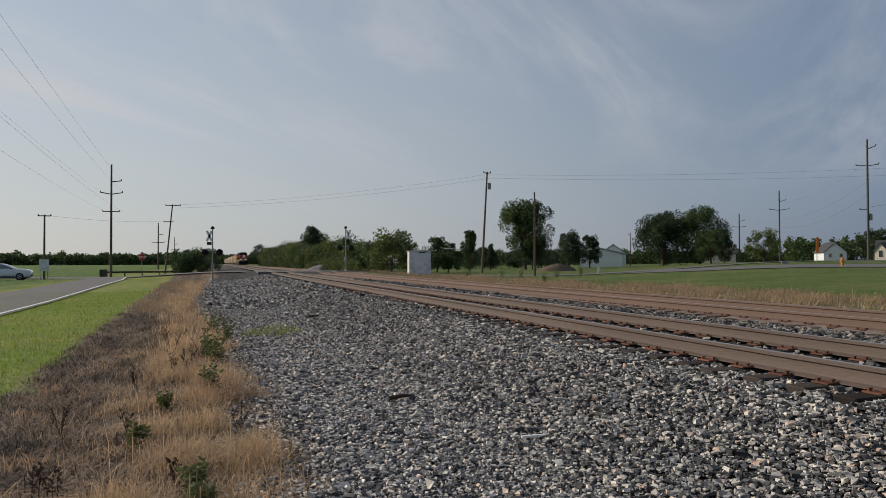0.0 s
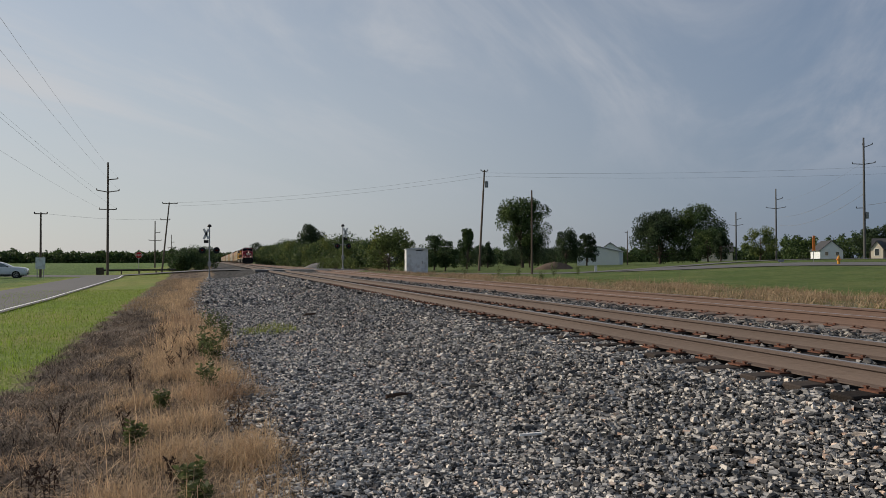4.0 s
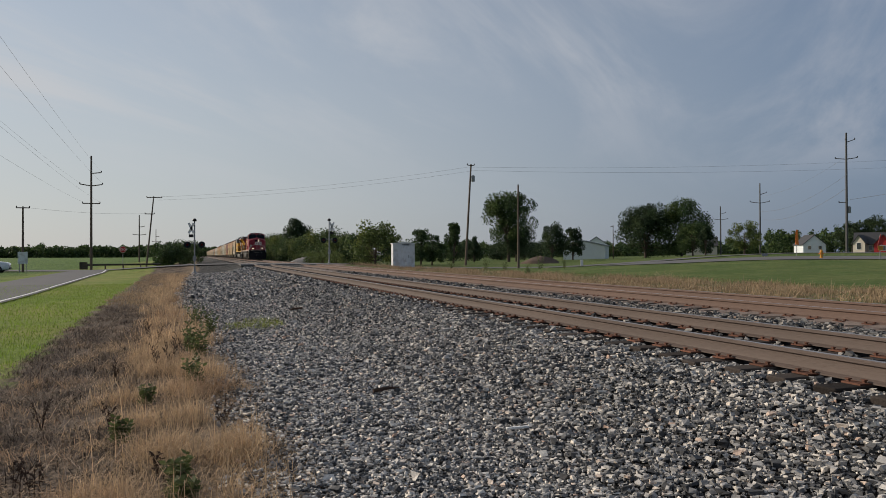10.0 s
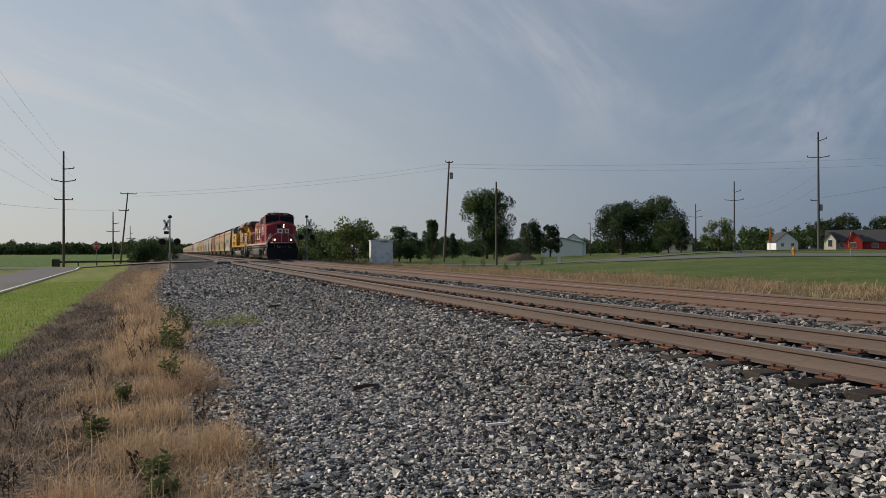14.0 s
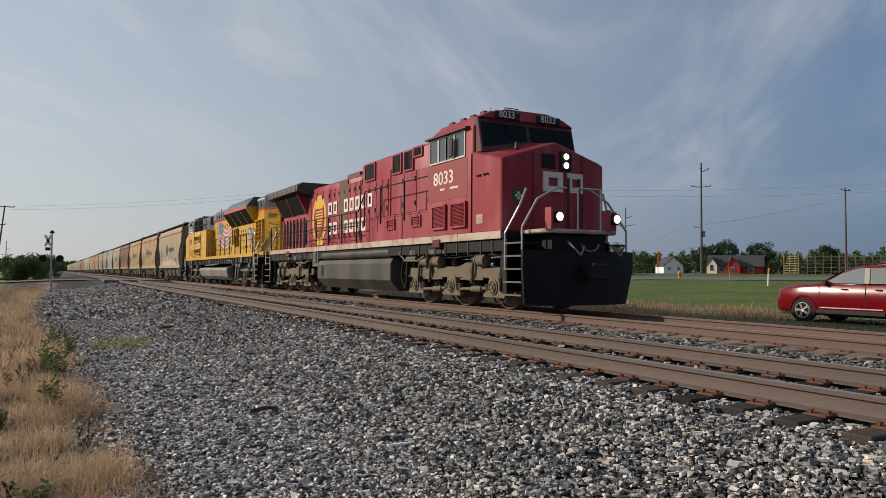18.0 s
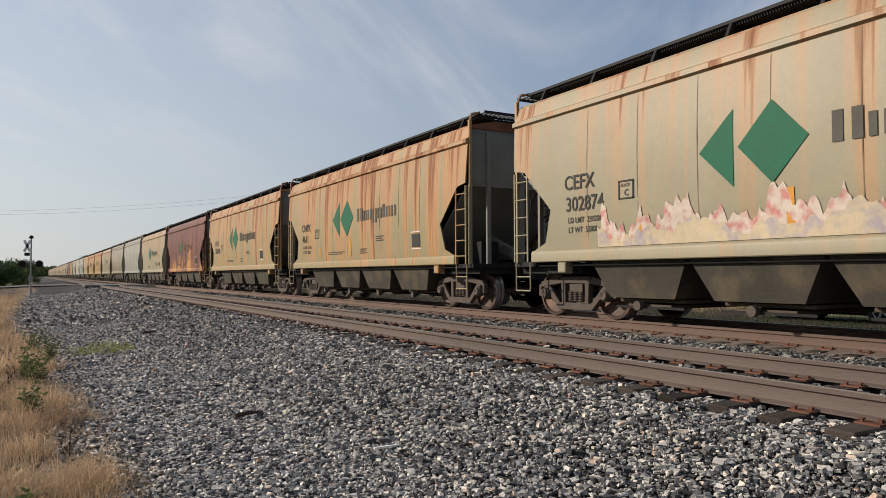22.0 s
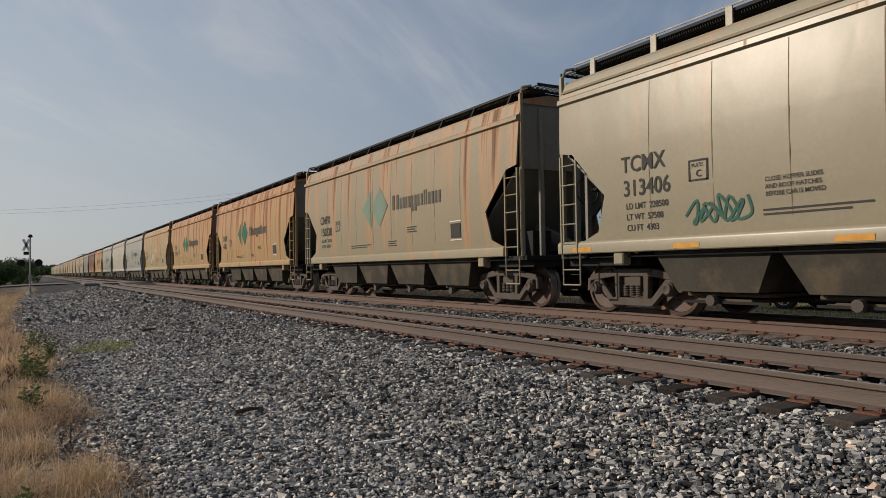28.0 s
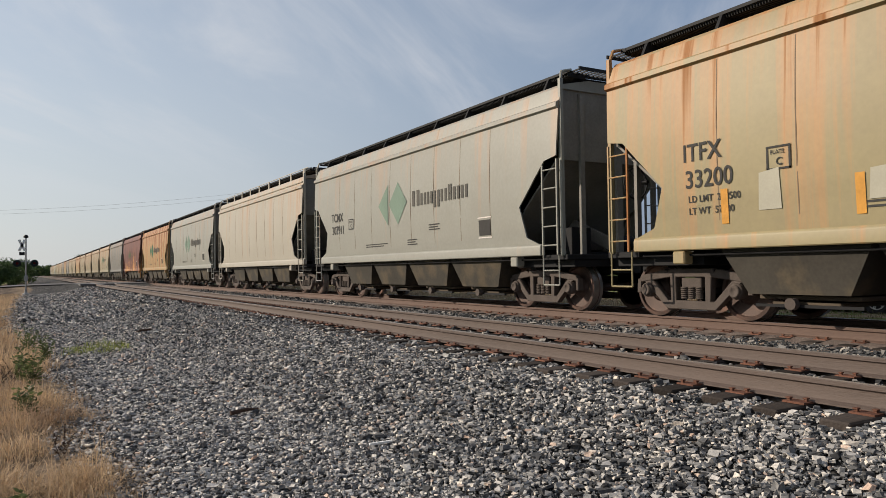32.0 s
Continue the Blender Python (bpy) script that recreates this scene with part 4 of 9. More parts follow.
def leaf_cloud(rng, centres, sizes, n, leaf):
    """Leaf faces scattered round clump centres."""
    k = rng.integers(0, len(centres), n)
    d = rng.normal(0, 1, (n, 3))
    d *= (rng.uniform(0.25, 1.0, n) ** 0.6 / np.maximum(np.linalg.norm(d, axis=1), 1e-6))[:, None]
    p = centres[k] + d * sizes[k][:, None]
    a = rng.normal(0, 1, (n, 3))
    a /= np.linalg.norm(a, axis=1)[:, None]
    b = np.cross(a, rng.normal(0, 1, (n, 3)))
    b /= np.maximum(np.linalg.norm(b, axis=1), 1e-6)[:, None]
    s = leaf * rng.uniform(0.6, 1.4, n)[:, None]
    v = np.stack([p - a * s, p + b * s * 0.6, p + a * s, p - b * s * 0.6], 1).reshape(-1, 3)
    return v, (4 * np.arange(n)[:, None] + np.arange(4)[None])


def weed(x, y, h, seed, brown=False):
    z = ground_z(x, y)
    w = tagged(empty("dead_weed" if brown else "weed_plant", x, y, z), "dead brown weed stalk with seed head in dry grass" if brown else "leafy green weed at the gravel edge",
               "weed", "weeds on the verge")
    rng = np.random.default_rng(seed)
    g = Geo()
    vs, fs = [], []

    def blade_leaf(p, d, long, wide):
        side = d.cross(Vector((rng.normal(), rng.normal(), rng.normal()))).normalized() * wide
        k = len(vs)
        vs.extend([tuple(p), tuple(p + d * long * 0.5 + side), tuple(p + d * long), tuple(p + d * long * 0.5 - side)])
        fs.append((k, k + 1, k + 2, k + 3))

    for k in range(3 if brown else 7):
        base = Vector((rng.uniform(-0.03, 0.03), rng.uniform(-0.03, 0.03), -0.02))
        lean = Vector((rng.uniform(-0.38, 0.38), rng.uniform(-0.38, 0.38), 1.0)) * h * rng.uniform(0.55, 1.0)
        g.tube(base, base + lean, 0.005, 0.002, n=5)
        if brown:
            for u in np.linspace(0.45, 1.0, 5):
                a = rng.uniform(0, 6.283)
                twig = Vector((math.cos(a), math.sin(a), 1.1)) * h * 0.14
                p = base + lean * u
                g.tube(p, p + twig, 0.003, 0.0015, n=4)
                for q in range(12):
                    blade_leaf(p + twig * rng.uniform(0.2, 1.0), Vector(rng.normal(0, 1, 3)).normalized(), 0.018, 0.006)
        else:
            for u in np.linspace(0.15, 1.0, 13):
                a = rng.uniform(0, 6.283)
                d = Vector((math.cos(a), math.sin(a), rng.uniform(-0.1, 0.9))).normalized()
                blade_leaf(base + lean * u, d, (0.14 - 0.07 * u) * (0.6 + h), 0.017)
                blade_leaf(base + lean * u, Vector((-d.y, d.x, d.z)), (0.12 - 0.06 * u) * (0.6 + h), 0.014)
    part("stem", g, M["dock"] if brown else M["weed"], w)
    tagged(part("seed_head" if brown else "leaves", mesh_from_arrays("seed_head" if brown else "leaves", np.array(vs), np.array(fs), M["dock"] if brown else M["weed"]), None, w), kind="stuff")


for i, (x, y, h) in enumerate([(0.0, 17.2, 0.65), (0.28, 15.6, 0.55), (0.05, 12.2, 0.6), (-0.05, 12.9, 0.5), (-0.02, 9.6, 0.45), (-0.10, 5.35, 0.30), (-0.06, 5.0, 0.25), (-0.62, 6.9, 0.25), (-0.5, 8.6, 0.25),
                               (-0.95, 4.6, 0.2), (22.0, 62, 1.3), (24.5, 60, 1.5), (25.5, 58, 1.2), (30, 60, 1.6), (33, 61, 1.3), (21, 44, 0.8)]):
    weed(x, y, h, 50 + i)
for i, (x, y, h) in enumerate([(0.28, 7.1, 0.36), (-0.35, 11.4, 0.5), (-0.5, 11.0, 0.45), (-0.25, 11.9, 0.4), (-0.75, 7.4, 0.3), (-1.35, 7.6, 0.35), (-1.0, 5.5, 0.3), (-1.15, 5.7, 0.28), (-0.95, 10.2, 0.3), (-0.9, 15.6, 0.4),
                               (-0.25, 5.7, 0.22), (-0.7, 13.9, 0.4)]):
    weed(x, y, h, 90 + i, True)
blades("gravel_grass", 1300, clumped(0.75, 1.75, 16.2, 18.2, 14, 0.16), 0.09, 0.005, 1.4, M["gravelgrass"], "small patch of green grass in the gravel", 21)
stick = Geo().tube((-0.16, 0, 0), (0.02, 0.03, 0.015), 0.024, 0.020, n=7).tube((0.02, 0.03, 0.015), (0.15, 0.02, 0.01), 0.020, 0.010, n=7)
tagged(part("dead_branch", stick, M["dock"], at=(2.05, 7.9, ground_z(2.05, 7.9) + 0.05)), "dark broken branch on the gravel", "branch")
tagged(part("wood_chip", Geo().box(-0.10, 0.10, -0.012, 0.012, 0.0, 0.015), M["paintwhite"], at=(2.55, 5.5, ground_z(2.55, 5.5) + 0.045)), "pale splinter of wood on the gravel", "wood")
tagged(part("dark_scrap", Geo().prism([(-0.2, 0.0), (0.2, 0.0), (0.15, 0.07), (-0.1, 0.06)], "y", -0.05, 0.05), M["dock"], at=(2.55, 19.6, ground_z(2.55, 19.6) + 0.02)), "dark scrap of metal on the gravel", "scrap")

# ---- the train: rolling parts ----
M["seam"] = shader("rust_brown_weld", (0.16, 0.115, 0.075), 0.7, var=0.4, scale=2, fine=20)
M["nameink"] = shader("worn_dark_name_paint", (0.085, 0.080, 0.070), 0.7, var=0.4, scale=3, fine=20, spec=0.15)
M["faded"] = shader("faded_name_paint", (0.24, 0.165, 0.125), 0.7, var=0.5, scale=3, fine=20, tint=(0.13, 0.05, 0.035), tint_amt=0.6, tint_scale=3.0, spec=0.15)
M["oldgreen"] = shader("rusted_green_emblem", (0.030, 0.085, 0.036), 0.6, var=0.4, scale=2, fine=20, tint=(0.085, 0.038, 0.022), tint_amt=0.45, tint_scale=3.5, spec=0.15)
V = 15.0


def train_y(t):
    return 13.46 + V * (18.0 - t)


MOVERS = []


def mover(name, s, label, category, group=""):
    ob = tagged(empty(name, XC, train_y(0) + s, 0), label, category, group)
    MOVERS.append((ob, s))
    return ob


def wheelset_mesh(r):
    g = Geo()
    prof = [(0.715, 0.10), (0.72, 0.13), (0.735, r * 0.40), (0.725, r * 0.80), (0.70, r * 0.86), (0.70, r), (0.83, r - 0.006), (0.84, r - 0.06), (0.80, r * 0.84),
            (0.775, r * 0.45), (0.84, 0.15), (0.85, 0.10)]
    g.revolve(prof, "x", (0, 0, 0), 28)
    g.revolve([(-d, q) for d, q in prof], "x", (0, 0, 0), 28)
    g.revolve([(0.63, r + 0.026), (0.70, r + 0.026), (0.70, r - 0.05), (0.63, r - 0.05)], "x", (0, 0, 0), 28)
    g.revolve([(-0.63, r + 0.026), (-0.70, r + 0.026), (-0.70, r - 0.05), (-0.63, r - 0.05)], "x", (0, 0, 0), 28)
    g.tube((-1.02, 0, 0), (1.02, 0, 0), 0.085, n=12)
    # bolts of the bearing caps
    for sx in (-1.03, 1.03):
        for i in range(3):
            a = i * 2.094
            g.tube((sx - 0.02, 0.06 * math.cos(a), 0.06 * math.sin(a)), (sx + 0.02, 0.06 * math.cos(a), 0.06 * math.sin(a)), 0.018, n=6)
    me = g.mesh("wheelset", M["wheel"])
    me.materials.append(M["rim"])
    for p in me.polygons:
        c = p.center
        if math.hypot(c.y, c.z) > r - 0.012:
            p.material_index = 1
    return me


def wheelset(me, r, parent, y):
    """A wheelset that turns in its truck; its place is kept in the parent's inverse, so that all of a size share one turn."""
    ob = part("wheelset", me, None, parent)
    ob.matrix_parent_inverse = Matrix.Translation((0, y, r))
    return ob


W36, W42 = wheelset_mesh(0.457), wheelset_mesh(0.533)


def coil(r, wire, pitch, turns, n=8):
    """A coil spring as one stepped sleeve."""
    prof = [(k * pitch + d, r + e) for k in range(turns) for d, e in ((-wire, -wire), (0.0, 0.0), (wire, -wire))]
    return Geo().revolve(prof, "z", (0, 0, 0), n).mesh("spring", M["truck"])


SPRING = coil(0.068, 0.014, 0.033, 6)


def freight_truck(parent, y):
    """A three-piece freight truck: two cast side frames, spring nests, bolster, brake beams."""
    g = Geo()
    frames = []
    for sx in (-1, 1):
        x0, x1 = sx * 0.93, sx * 1.05
        g = Geo()
        frames.append(g)
        # frame as an arched top chord, two sloping struts, a spring seat and columns, with open windows between
        for quad in (((-1.12, 0.58), (-1.06, 0.70), (-0.50, 0.80), (-0.42, 0.67)), ((-0.50, 0.67), (0.50, 0.67), (0.44, 0.81), (-0.44, 0.81)), ((0.42, 0.67), (0.50, 0.80), (1.06, 0.70), (1.12, 0.58)),
                     ((-0.98, 0.60), (-0.80, 0.62), (-0.36, 0.18), (-0.50, 0.16)), ((0.80, 0.62), (0.98, 0.60), (0.50, 0.16), (0.36, 0.18)), ((-0.50, 0.15), (0.50, 0.15), (0.46, 0.29), (-0.46, 0.29)),
                     ((-0.40, 0.27), (-0.29, 0.27), (-0.29, 0.70), (-0.42, 0.70)), ((0.29, 0.27), (0.40, 0.27), (0.42, 0.70), (0.29, 0.70)), ((-1.16, 0.40), (-1.07, 0.40), (-1.05, 0.64), (-1.14, 0.64)),
                     ((1.07, 0.40), (1.16, 0.40), (1.14, 0.64), (1.05, 0.64))):
            g.prism([(a, b) for a, b in quad], "x", min(x0, x1), max(x0, x1))
        for dy in (-0.89, 0.89):
            g.revolve([(sx * d, q) for d, q in ((0.95, 0.05), (0.95, 0.125), (1.09, 0.125), (1.10, 0.10), (1.14, 0.095), (1.14, 0.05), (1.12, 0.04))], "x", (0, dy, 0.457), 16)
    g = Geo().box(-1.02, 1.02, -0.20, 0.20, 0.50, 0.66)
    g.box(-0.75, 0.75, -0.42, -0.36, 0.36, 0.46)
    g.box(-0.75, 0.75, 0.36, 0.42, 0.36, 0.46)
    t = part("truck", g, M["truck"], parent, "cast steel truck with rusty brown dust", bevel=0.012)
    t.location = (0, y, 0)
    for frame_ in frames:
        part("side_frame", frame_, M["truck"], t, bevel=0.012)
    for sx in (-1, 1):
        for dy in (-0.15, 0.0, 0.15):
            part("spring", SPRING, None, t, at=(sx * 1.0, dy, 0.33))
    for dy in (-0.89, 0.89):
        wheelset(W36, 0.457, t, dy)
    return t


HOP_SIDE = [(1.30, 1.575), (1.46, 1.585), (2.09, 1.615), (2.55, 1.622), (2.92, 1.618), (2.98, 1.616), (3.4, 1.60), (3.90, 1.565), (4.0, 1.56), (4.30, 1.48)]
HOP_END = [(1.30, 6.05), (1.46, 5.62), (2.09, 5.42), (2.92, 6.26), (2.98, 6.62), (4.30, 6.68)]


def hop_half(z):
    return lerp_table(z, HOP_SIDE)


def ladder(parent, x, y0, y1, z0, z1, rungs, mat, name="ladder"):
    g = Geo()
    for y in (y0, y1):
        g.box(x - 0.016, x + 0.016, y - 0.016, y + 0.016, z0, z1)
    for k in range(rungs):
        z = z0 + (z1 - z0) * (k + 0.5) / rungs
        g.tube((x, y0, z), (x, y1, z), 0.014, n=6)
    return part(name, g, mat, parent)


def side_sheet(sx):
    """One curved side with its sloped cut-outs at the ends, in panels parted by weld seams."""
    g = Geo()
    zs = [1.30, 1.46, 1.75, 2.09, 2.35, 2.6, 2.92, 2.98, 3.25, 3.6, 3.9, 4.0, 4.30]
    cols = 54
    verts, faces = [], []
    for inner in (0.0, 0.03):
        for z in zs:
            ye, xx = lerp_table(z, HOP_END), hop_half(z) - inner
            dip = 0.011 * math.sin(math.pi * min(1.0, max(0.0, (z - 1.30) / 2.7)))
            ys = [-ye + 2 * ye * k / cols for k in range(cols + 1)]
            verts += [(sx * (xx - dip * (1 - abs(math.sin(math.pi * 9 * (y + 5.6) / 11.2)) ** 0.7)), y, z) for y in ys]
    n, m = cols + 1, len(zs)
    for layer in (0, n * m):
        for j in range(m - 1):
            for k in range(cols):
                faces.append((layer + j * n + k, layer + j * n + k + 1, layer + (j + 1) * n + k + 1, layer + (j + 1) * n + k))
    for j in range(m - 1):
        for k in (0, cols):
            faces.append((j * n + k, (j + 1) * n + k, n * m + (j + 1) * n + k, n * m + j * n + k))
    for k in range(cols):
        faces.append((k, k + 1, n * m + k + 1, n * m + k))
        faces.append(((m - 1) * n + k, (m - 1) * n + k + 1, n * m + (m - 1) * n + k + 1, n * m + (m - 1) * n + k))
    g.add(verts, faces)
    return g


def hopper_core(car, glossy):
    """All that the covered hoppers share; painted parts come back in a list."""
    painted = []
    for sx in (-1, 1):
        painted.append(part("side_sheet", side_sheet(sx), P_CREAM, car, smooth=60))
        for k in range(1, 9):
            seam = Geo()
            y = -5.6 + 11.2 * k / 9
            for za, zb in ((1.32, 1.75), (1.75, 2.35), (2.35, 2.98), (2.98, 3.6), (3.6, 3.88)):
                a, b = hop_half(za), hop_half(zb)
                seam.slab([(sx * (a - 0.008), y - 0.008, za), (sx * (a - 0.008), y + 0.008, za), (sx * (b - 0.008), y + 0.008, zb), (sx * (b - 0.008), y - 0.008, zb)], 0.007 * sx)
            part("weld_seam", seam, M["seam"], car)
        sill = Geo().prism([(sx * 1.60, 1.09), (sx * 1.60, 1.27), (sx * 1.57, 1.32), (sx * 1.47, 1.32), (sx * 1.47, 1.09)], "y", -6.75 if glossy else -6.08, 6.75 if glossy else 6.08)
        painted.append(part("side_sill", sill, P_CREAM, car, bevel=0.015))
        rib = Geo().prism([(sx * 1.565, 3.88), (sx * 1.625, 3.91), (sx * 1.62, 3.99), (sx * 1.555, 4.03)], "y", -6.66, 6.66)
        painted.append(part("top_rib", rib, P_CREAM, car))
        if glossy:
            for z, x in ((4.12, 1.53), (4.24, 1.44)):
                painted.append(part("top_rib", Geo().prism([(sx * (x + 0.03), z), (sx * (x + 0.035), z + 0.03), (sx * (x - 0.02), z + 0.06), (sx * (x - 0.04), z)], "y", -6.6, 6.6), P_CREAM, car))
    roof = Geo().prism([(-1.48, 4.28), (-1.42, 4.36), (-0.75, 4.50), (0.75, 4.50), (1.42, 4.36), (1.48, 4.28)], "y", -6.6, 6.6)
    painted.append(part("roof", roof, P_CREAM, car))
    hatch = Geo().box(-0.32, 0.32, -0.85, 0.85, 4.38, 4.60).mesh("roof_hatch", M["dark"], bevel=0.03)
    for k in range(5):
        part("roof_hatch", hatch, None, car, at=(0, -4.75 + k * 2.35, 0))
    part("hatch_trough", Geo().box(-0.73, 0.73, -6.45, 6.45, 4.36, 4.585), M["dark"], car)
    # running boards: slatted gratings on brackets along both roof edges and across the ends
    board = Geo()
    slats = 280
    for sx in (-1, 1):
        for k in range(slats):
            y = -6.55 + 13.1 * k / (slats - 1)
            board.prism([(sx * 0.78, 4.53), (sx * 1.22, 4.55), (sx * 1.26, 4.645), (sx * 0.78, 4.645)], "y", y - 0.009, y + 0.009)
        for x in (0.78, 1.02, 1.26):
            board.box(sx * x - 0.012, sx * x + 0.012, -6.6, 6.6, 4.60, 4.65)
    for y in (-6.72, 6.72):
        for k in range(22):
            x = -1.2 + 2.4 * k / 21
            board.box(x - 0.012, x + 0.012, y - 0.22, y + 0.22, 4.60, 4.63)
        board.box(-1.28, 1.28, y - 0.24, y - 0.215, 4.58, 4.64)
        board.box(-1.28, 1.28, y + 0.215, y + 0.24, 4.58, 4.64)
    part("running_board", board, M["grating"], car, "dark steel grating walkway")
    for sx in (-1, 1):
        br = Geo()
        if glossy:
            br.box(sx * 1.30 - 0.012, sx * 1.30 + 0.012, -0.06, 0.06, 4.28, 4.68)
        else:
            br.prism([(sx * 1.27, 4.60), (sx * 0.76, 4.60), (sx * 0.76, 4.46), (sx * 1.40, 4.34)], "y", -0.03, 0.03)
        br = br.mesh("board_bracket", M["ladder"] if glossy else M["dark"])
        for k in range(9):
            part("board_bracket", br, None, car, at=(0, -6.0 + k * 1.5, 0))
    if glossy:
        rail = Geo()
        for sx in (-1, 1):
            rail.tube((sx * 1.30, -6.5, 4.69), (sx * 1.30, 6.5, 4.69), 0.016, n=6)
        part("roof_rail", rail, M["ladder"], car)
    # ends: upper bulkhead, slope sheet, corner posts, braces
    for sy in (-1, 1):
        e = Geo()
        e.box(-1.46, 1.46, min(sy * 6.50, sy * 6.56), max(sy * 6.50, sy * 6.56), 2.92, 4.30)
        e.slab([(-1.46, sy * 6.5, 2.94), (1.46, sy * 6.5, 2.94), (1.46, sy * 4.5, 1.25), (-1.46, sy * 4.5, 1.25)], 0.04)
        part("end_sheet", e, M["end"], car)
        for x, q in ((0.0, 0.07), (-0.95, 0.05), (0.95, 0.05)):
            part("end_post", Geo().box(x - q, x + q, min(sy * 6.56, sy * 6.63), max(sy * 6.56, sy * 6.63), 1.1, 4.22), M["end"], car)
        part("end_brace", Geo().slab([(-0.04, sy * 6.5, 1.12), (0.04, sy * 6.5, 1.12), (0.04, sy * 5.0, 1.7), (-0.04, sy * 5.0, 1.7)], 0.25), M["end"], car)
        f = Geo()
        f.box(-1.50, 1.50, min(sy * 6.05, sy * 6.78), max(sy * 6.05, sy * 6.78), 1.00, 1.10)
        f.box(-1.30, 1.30, min(sy * 4.9, sy * 6.75), max(sy * 4.9, sy * 6.75), 0.86, 1.0)
        f.box(-0.30, 0.30, min(sy * 4.0, sy * 6.9), max(sy * 4.0, sy * 6.9), 0.72, 1.02)
        f.tube((0.35, sy * 5.9, 1.35), (0.95, sy * 5.9, 1.35), 0.17, n=12)
        f.box(-0.9, -0.4, min(sy * 5.7, sy * 6.2), max(sy * 5.7, sy * 6.2), 1.1, 1.65)
        part("end_platform", f, M["dark"], car, bevel=0.01)
        c = Geo()
        c.box(-0.10, 0.10, min(sy * 6.9, sy * 7.22), max(sy * 6.9, sy * 7.22), 0.78, 0.94)
        c.box(-0.16, 0.16, min(sy * 7.12, sy * 7.30), max(sy * 7.12, sy * 7.30), 0.72, 1.00)
        c.pipe([(0.25, sy * 6.85, 0.80), (0.33, sy * 7.0, 0.55), (0.28, sy * 7.15, 0.42), (0.2, sy * 7.3, 0.50)], 0.03)
        part("coupler", c, M["dark"], car, bevel=0.01)
        for sx in (-1, 1):
            post = Geo()
            post.box(sx * 1.50 - 0.035, sx * 1.50 + 0.035, sy * 6.66 - 0.035, sy * 6.66 + 0.035, 1.08, 4.45)
            post.pipe([(sx * 1.50, sy * 6.66, 4.40), (sx * 1.44, sy * 6.62, 4.60), (sx * 1.20, sy * 6.62, 4.66)], 0.03)
            part("corner_post", post, M["ladder"], car)
        for sx in (-1, 1):
            ladder(car, sx * 1.60, sy * 6.18, sy * 6.62, 1.10, 2.92, 5, M["ladder"])
            step = Geo()
            step.pipe([(sx * 1.57, sy * 6.14, 1.10), (sx * 1.57, sy * 6.14, 0.52), (sx * 1.57, sy * 6.62, 0.52), (sx * 1.57, sy * 6.62, 1.10)], 0.016)
            step.tube((sx * 1.57, sy * 6.14, 0.80), (sx * 1.57, sy * 6.62, 0.80), 0.014, n=6)
            part("stirrup_step", step, M["ladder"], car)
            jack = Geo().box(sx * 1.48 - 0.10, sx * 1.48 + 0.10, sy * 5.15 - 0.12, sy * 5.15 + 0.12, 0.88, 1.08)
            painted.append(part("jacking_pad", jack, P_CREAM, car, bevel=0.02))
        lad = Geo()
        for x in (0.62, 1.0):
            lad.box(x - 0.018, x + 0.018, sy * 6.70 - 0.018, sy * 6.70 + 0.018, 1.1, 4.55)
        for k in range(9):
            lad.tube((0.62, sy * 6.70, 1.35 + k * 0.37), (1.0, sy * 6.70, 1.35 + k * 0.37), 0.013, n=6)
        part("end_ladder", lad, M["end"], car)
    brake = Geo()
    n = 18
    ring = [(-0.75 + 0.28 * math.cos(2 * math.pi * i / n), 6.84, 2.35 + 0.28 * math.sin(2 * math.pi * i / n)) for i in range(n + 1)]
    brake.pipe(ring, 0.016)
    for i in range(0, n, 6):
        brake.tube((-0.75, 6.80, 2.35), ring[i], 0.012, n=5)
    brake.tube((-0.75, 6.55, 2.35), (-0.75, 6.84, 2.35), 0.03, n=8)
    part("brake_wheel", brake, M["dark"], car)
    # hopper bays with sloping sides, their gates and capstans
    for k in range(4):
        y = -3.39 + k * 2.26
        bay = Geo()
        top, bot = [(-1.42, y - 1.12, 1.12), (1.42, y - 1.12, 1.12), (1.42, y + 1.12, 1.12), (-1.42, y + 1.12, 1.12)], [(-1.28, y - 0.74, 0.44), (1.28, y - 0.74, 0.44), (1.28, y + 0.74, 0.44), (-1.28, y + 0.74, 0.44)]
        bay.add(top + bot, [(0, 1, 5, 4), (1, 2, 6, 5), (2, 3, 7, 6), (3, 0, 4, 7), (4, 5, 6, 7), (3, 2, 1, 0)])
        part("hopper_bay", bay, M["under"], car)
        gate = Geo().box(-1.05, 1.05, y - 0.74, y + 0.74, 0.36, 0.42)
        gate.box(-1.10, 1.10, y - 0.50, y + 0.50, 0.27, 0.33)
        gate.tube((-1.26, y + 0.1, 0.31), (1.26, y + 0.1, 0.31), 0.035, n=8)
        gp = part("outlet_gate", gate, M["gate"], car, bevel=0.01)
        for sx in (-1, 1):
            for dy in (0.10,):
                part("capstan", Geo().revolve([(-0.05, 0.03), (-0.05, 0.085), (0.0, 0.075), (0.05, 0.085), (0.05, 0.03)], "x", (sx * 1.24, y + dy, 0.31), 10), M["truck"], gp)
            part("rack_bar", Geo().box(min(sx * 1.14, sx * 1.19), max(sx * 1.14, sx * 1.19), y - 0.85, y + 0.70, 0.26, 0.30), M["dark"], gp)
    g = Geo().box(-0.25, 0.25, -6.0, 6.0, 0.92, 1.16)
    g.tube((-1.45, -6.0, 1.02), (-1.45, 6.0, 1.02), 0.018, n=6)
    part("centre_sill", g, M["dark"], car)
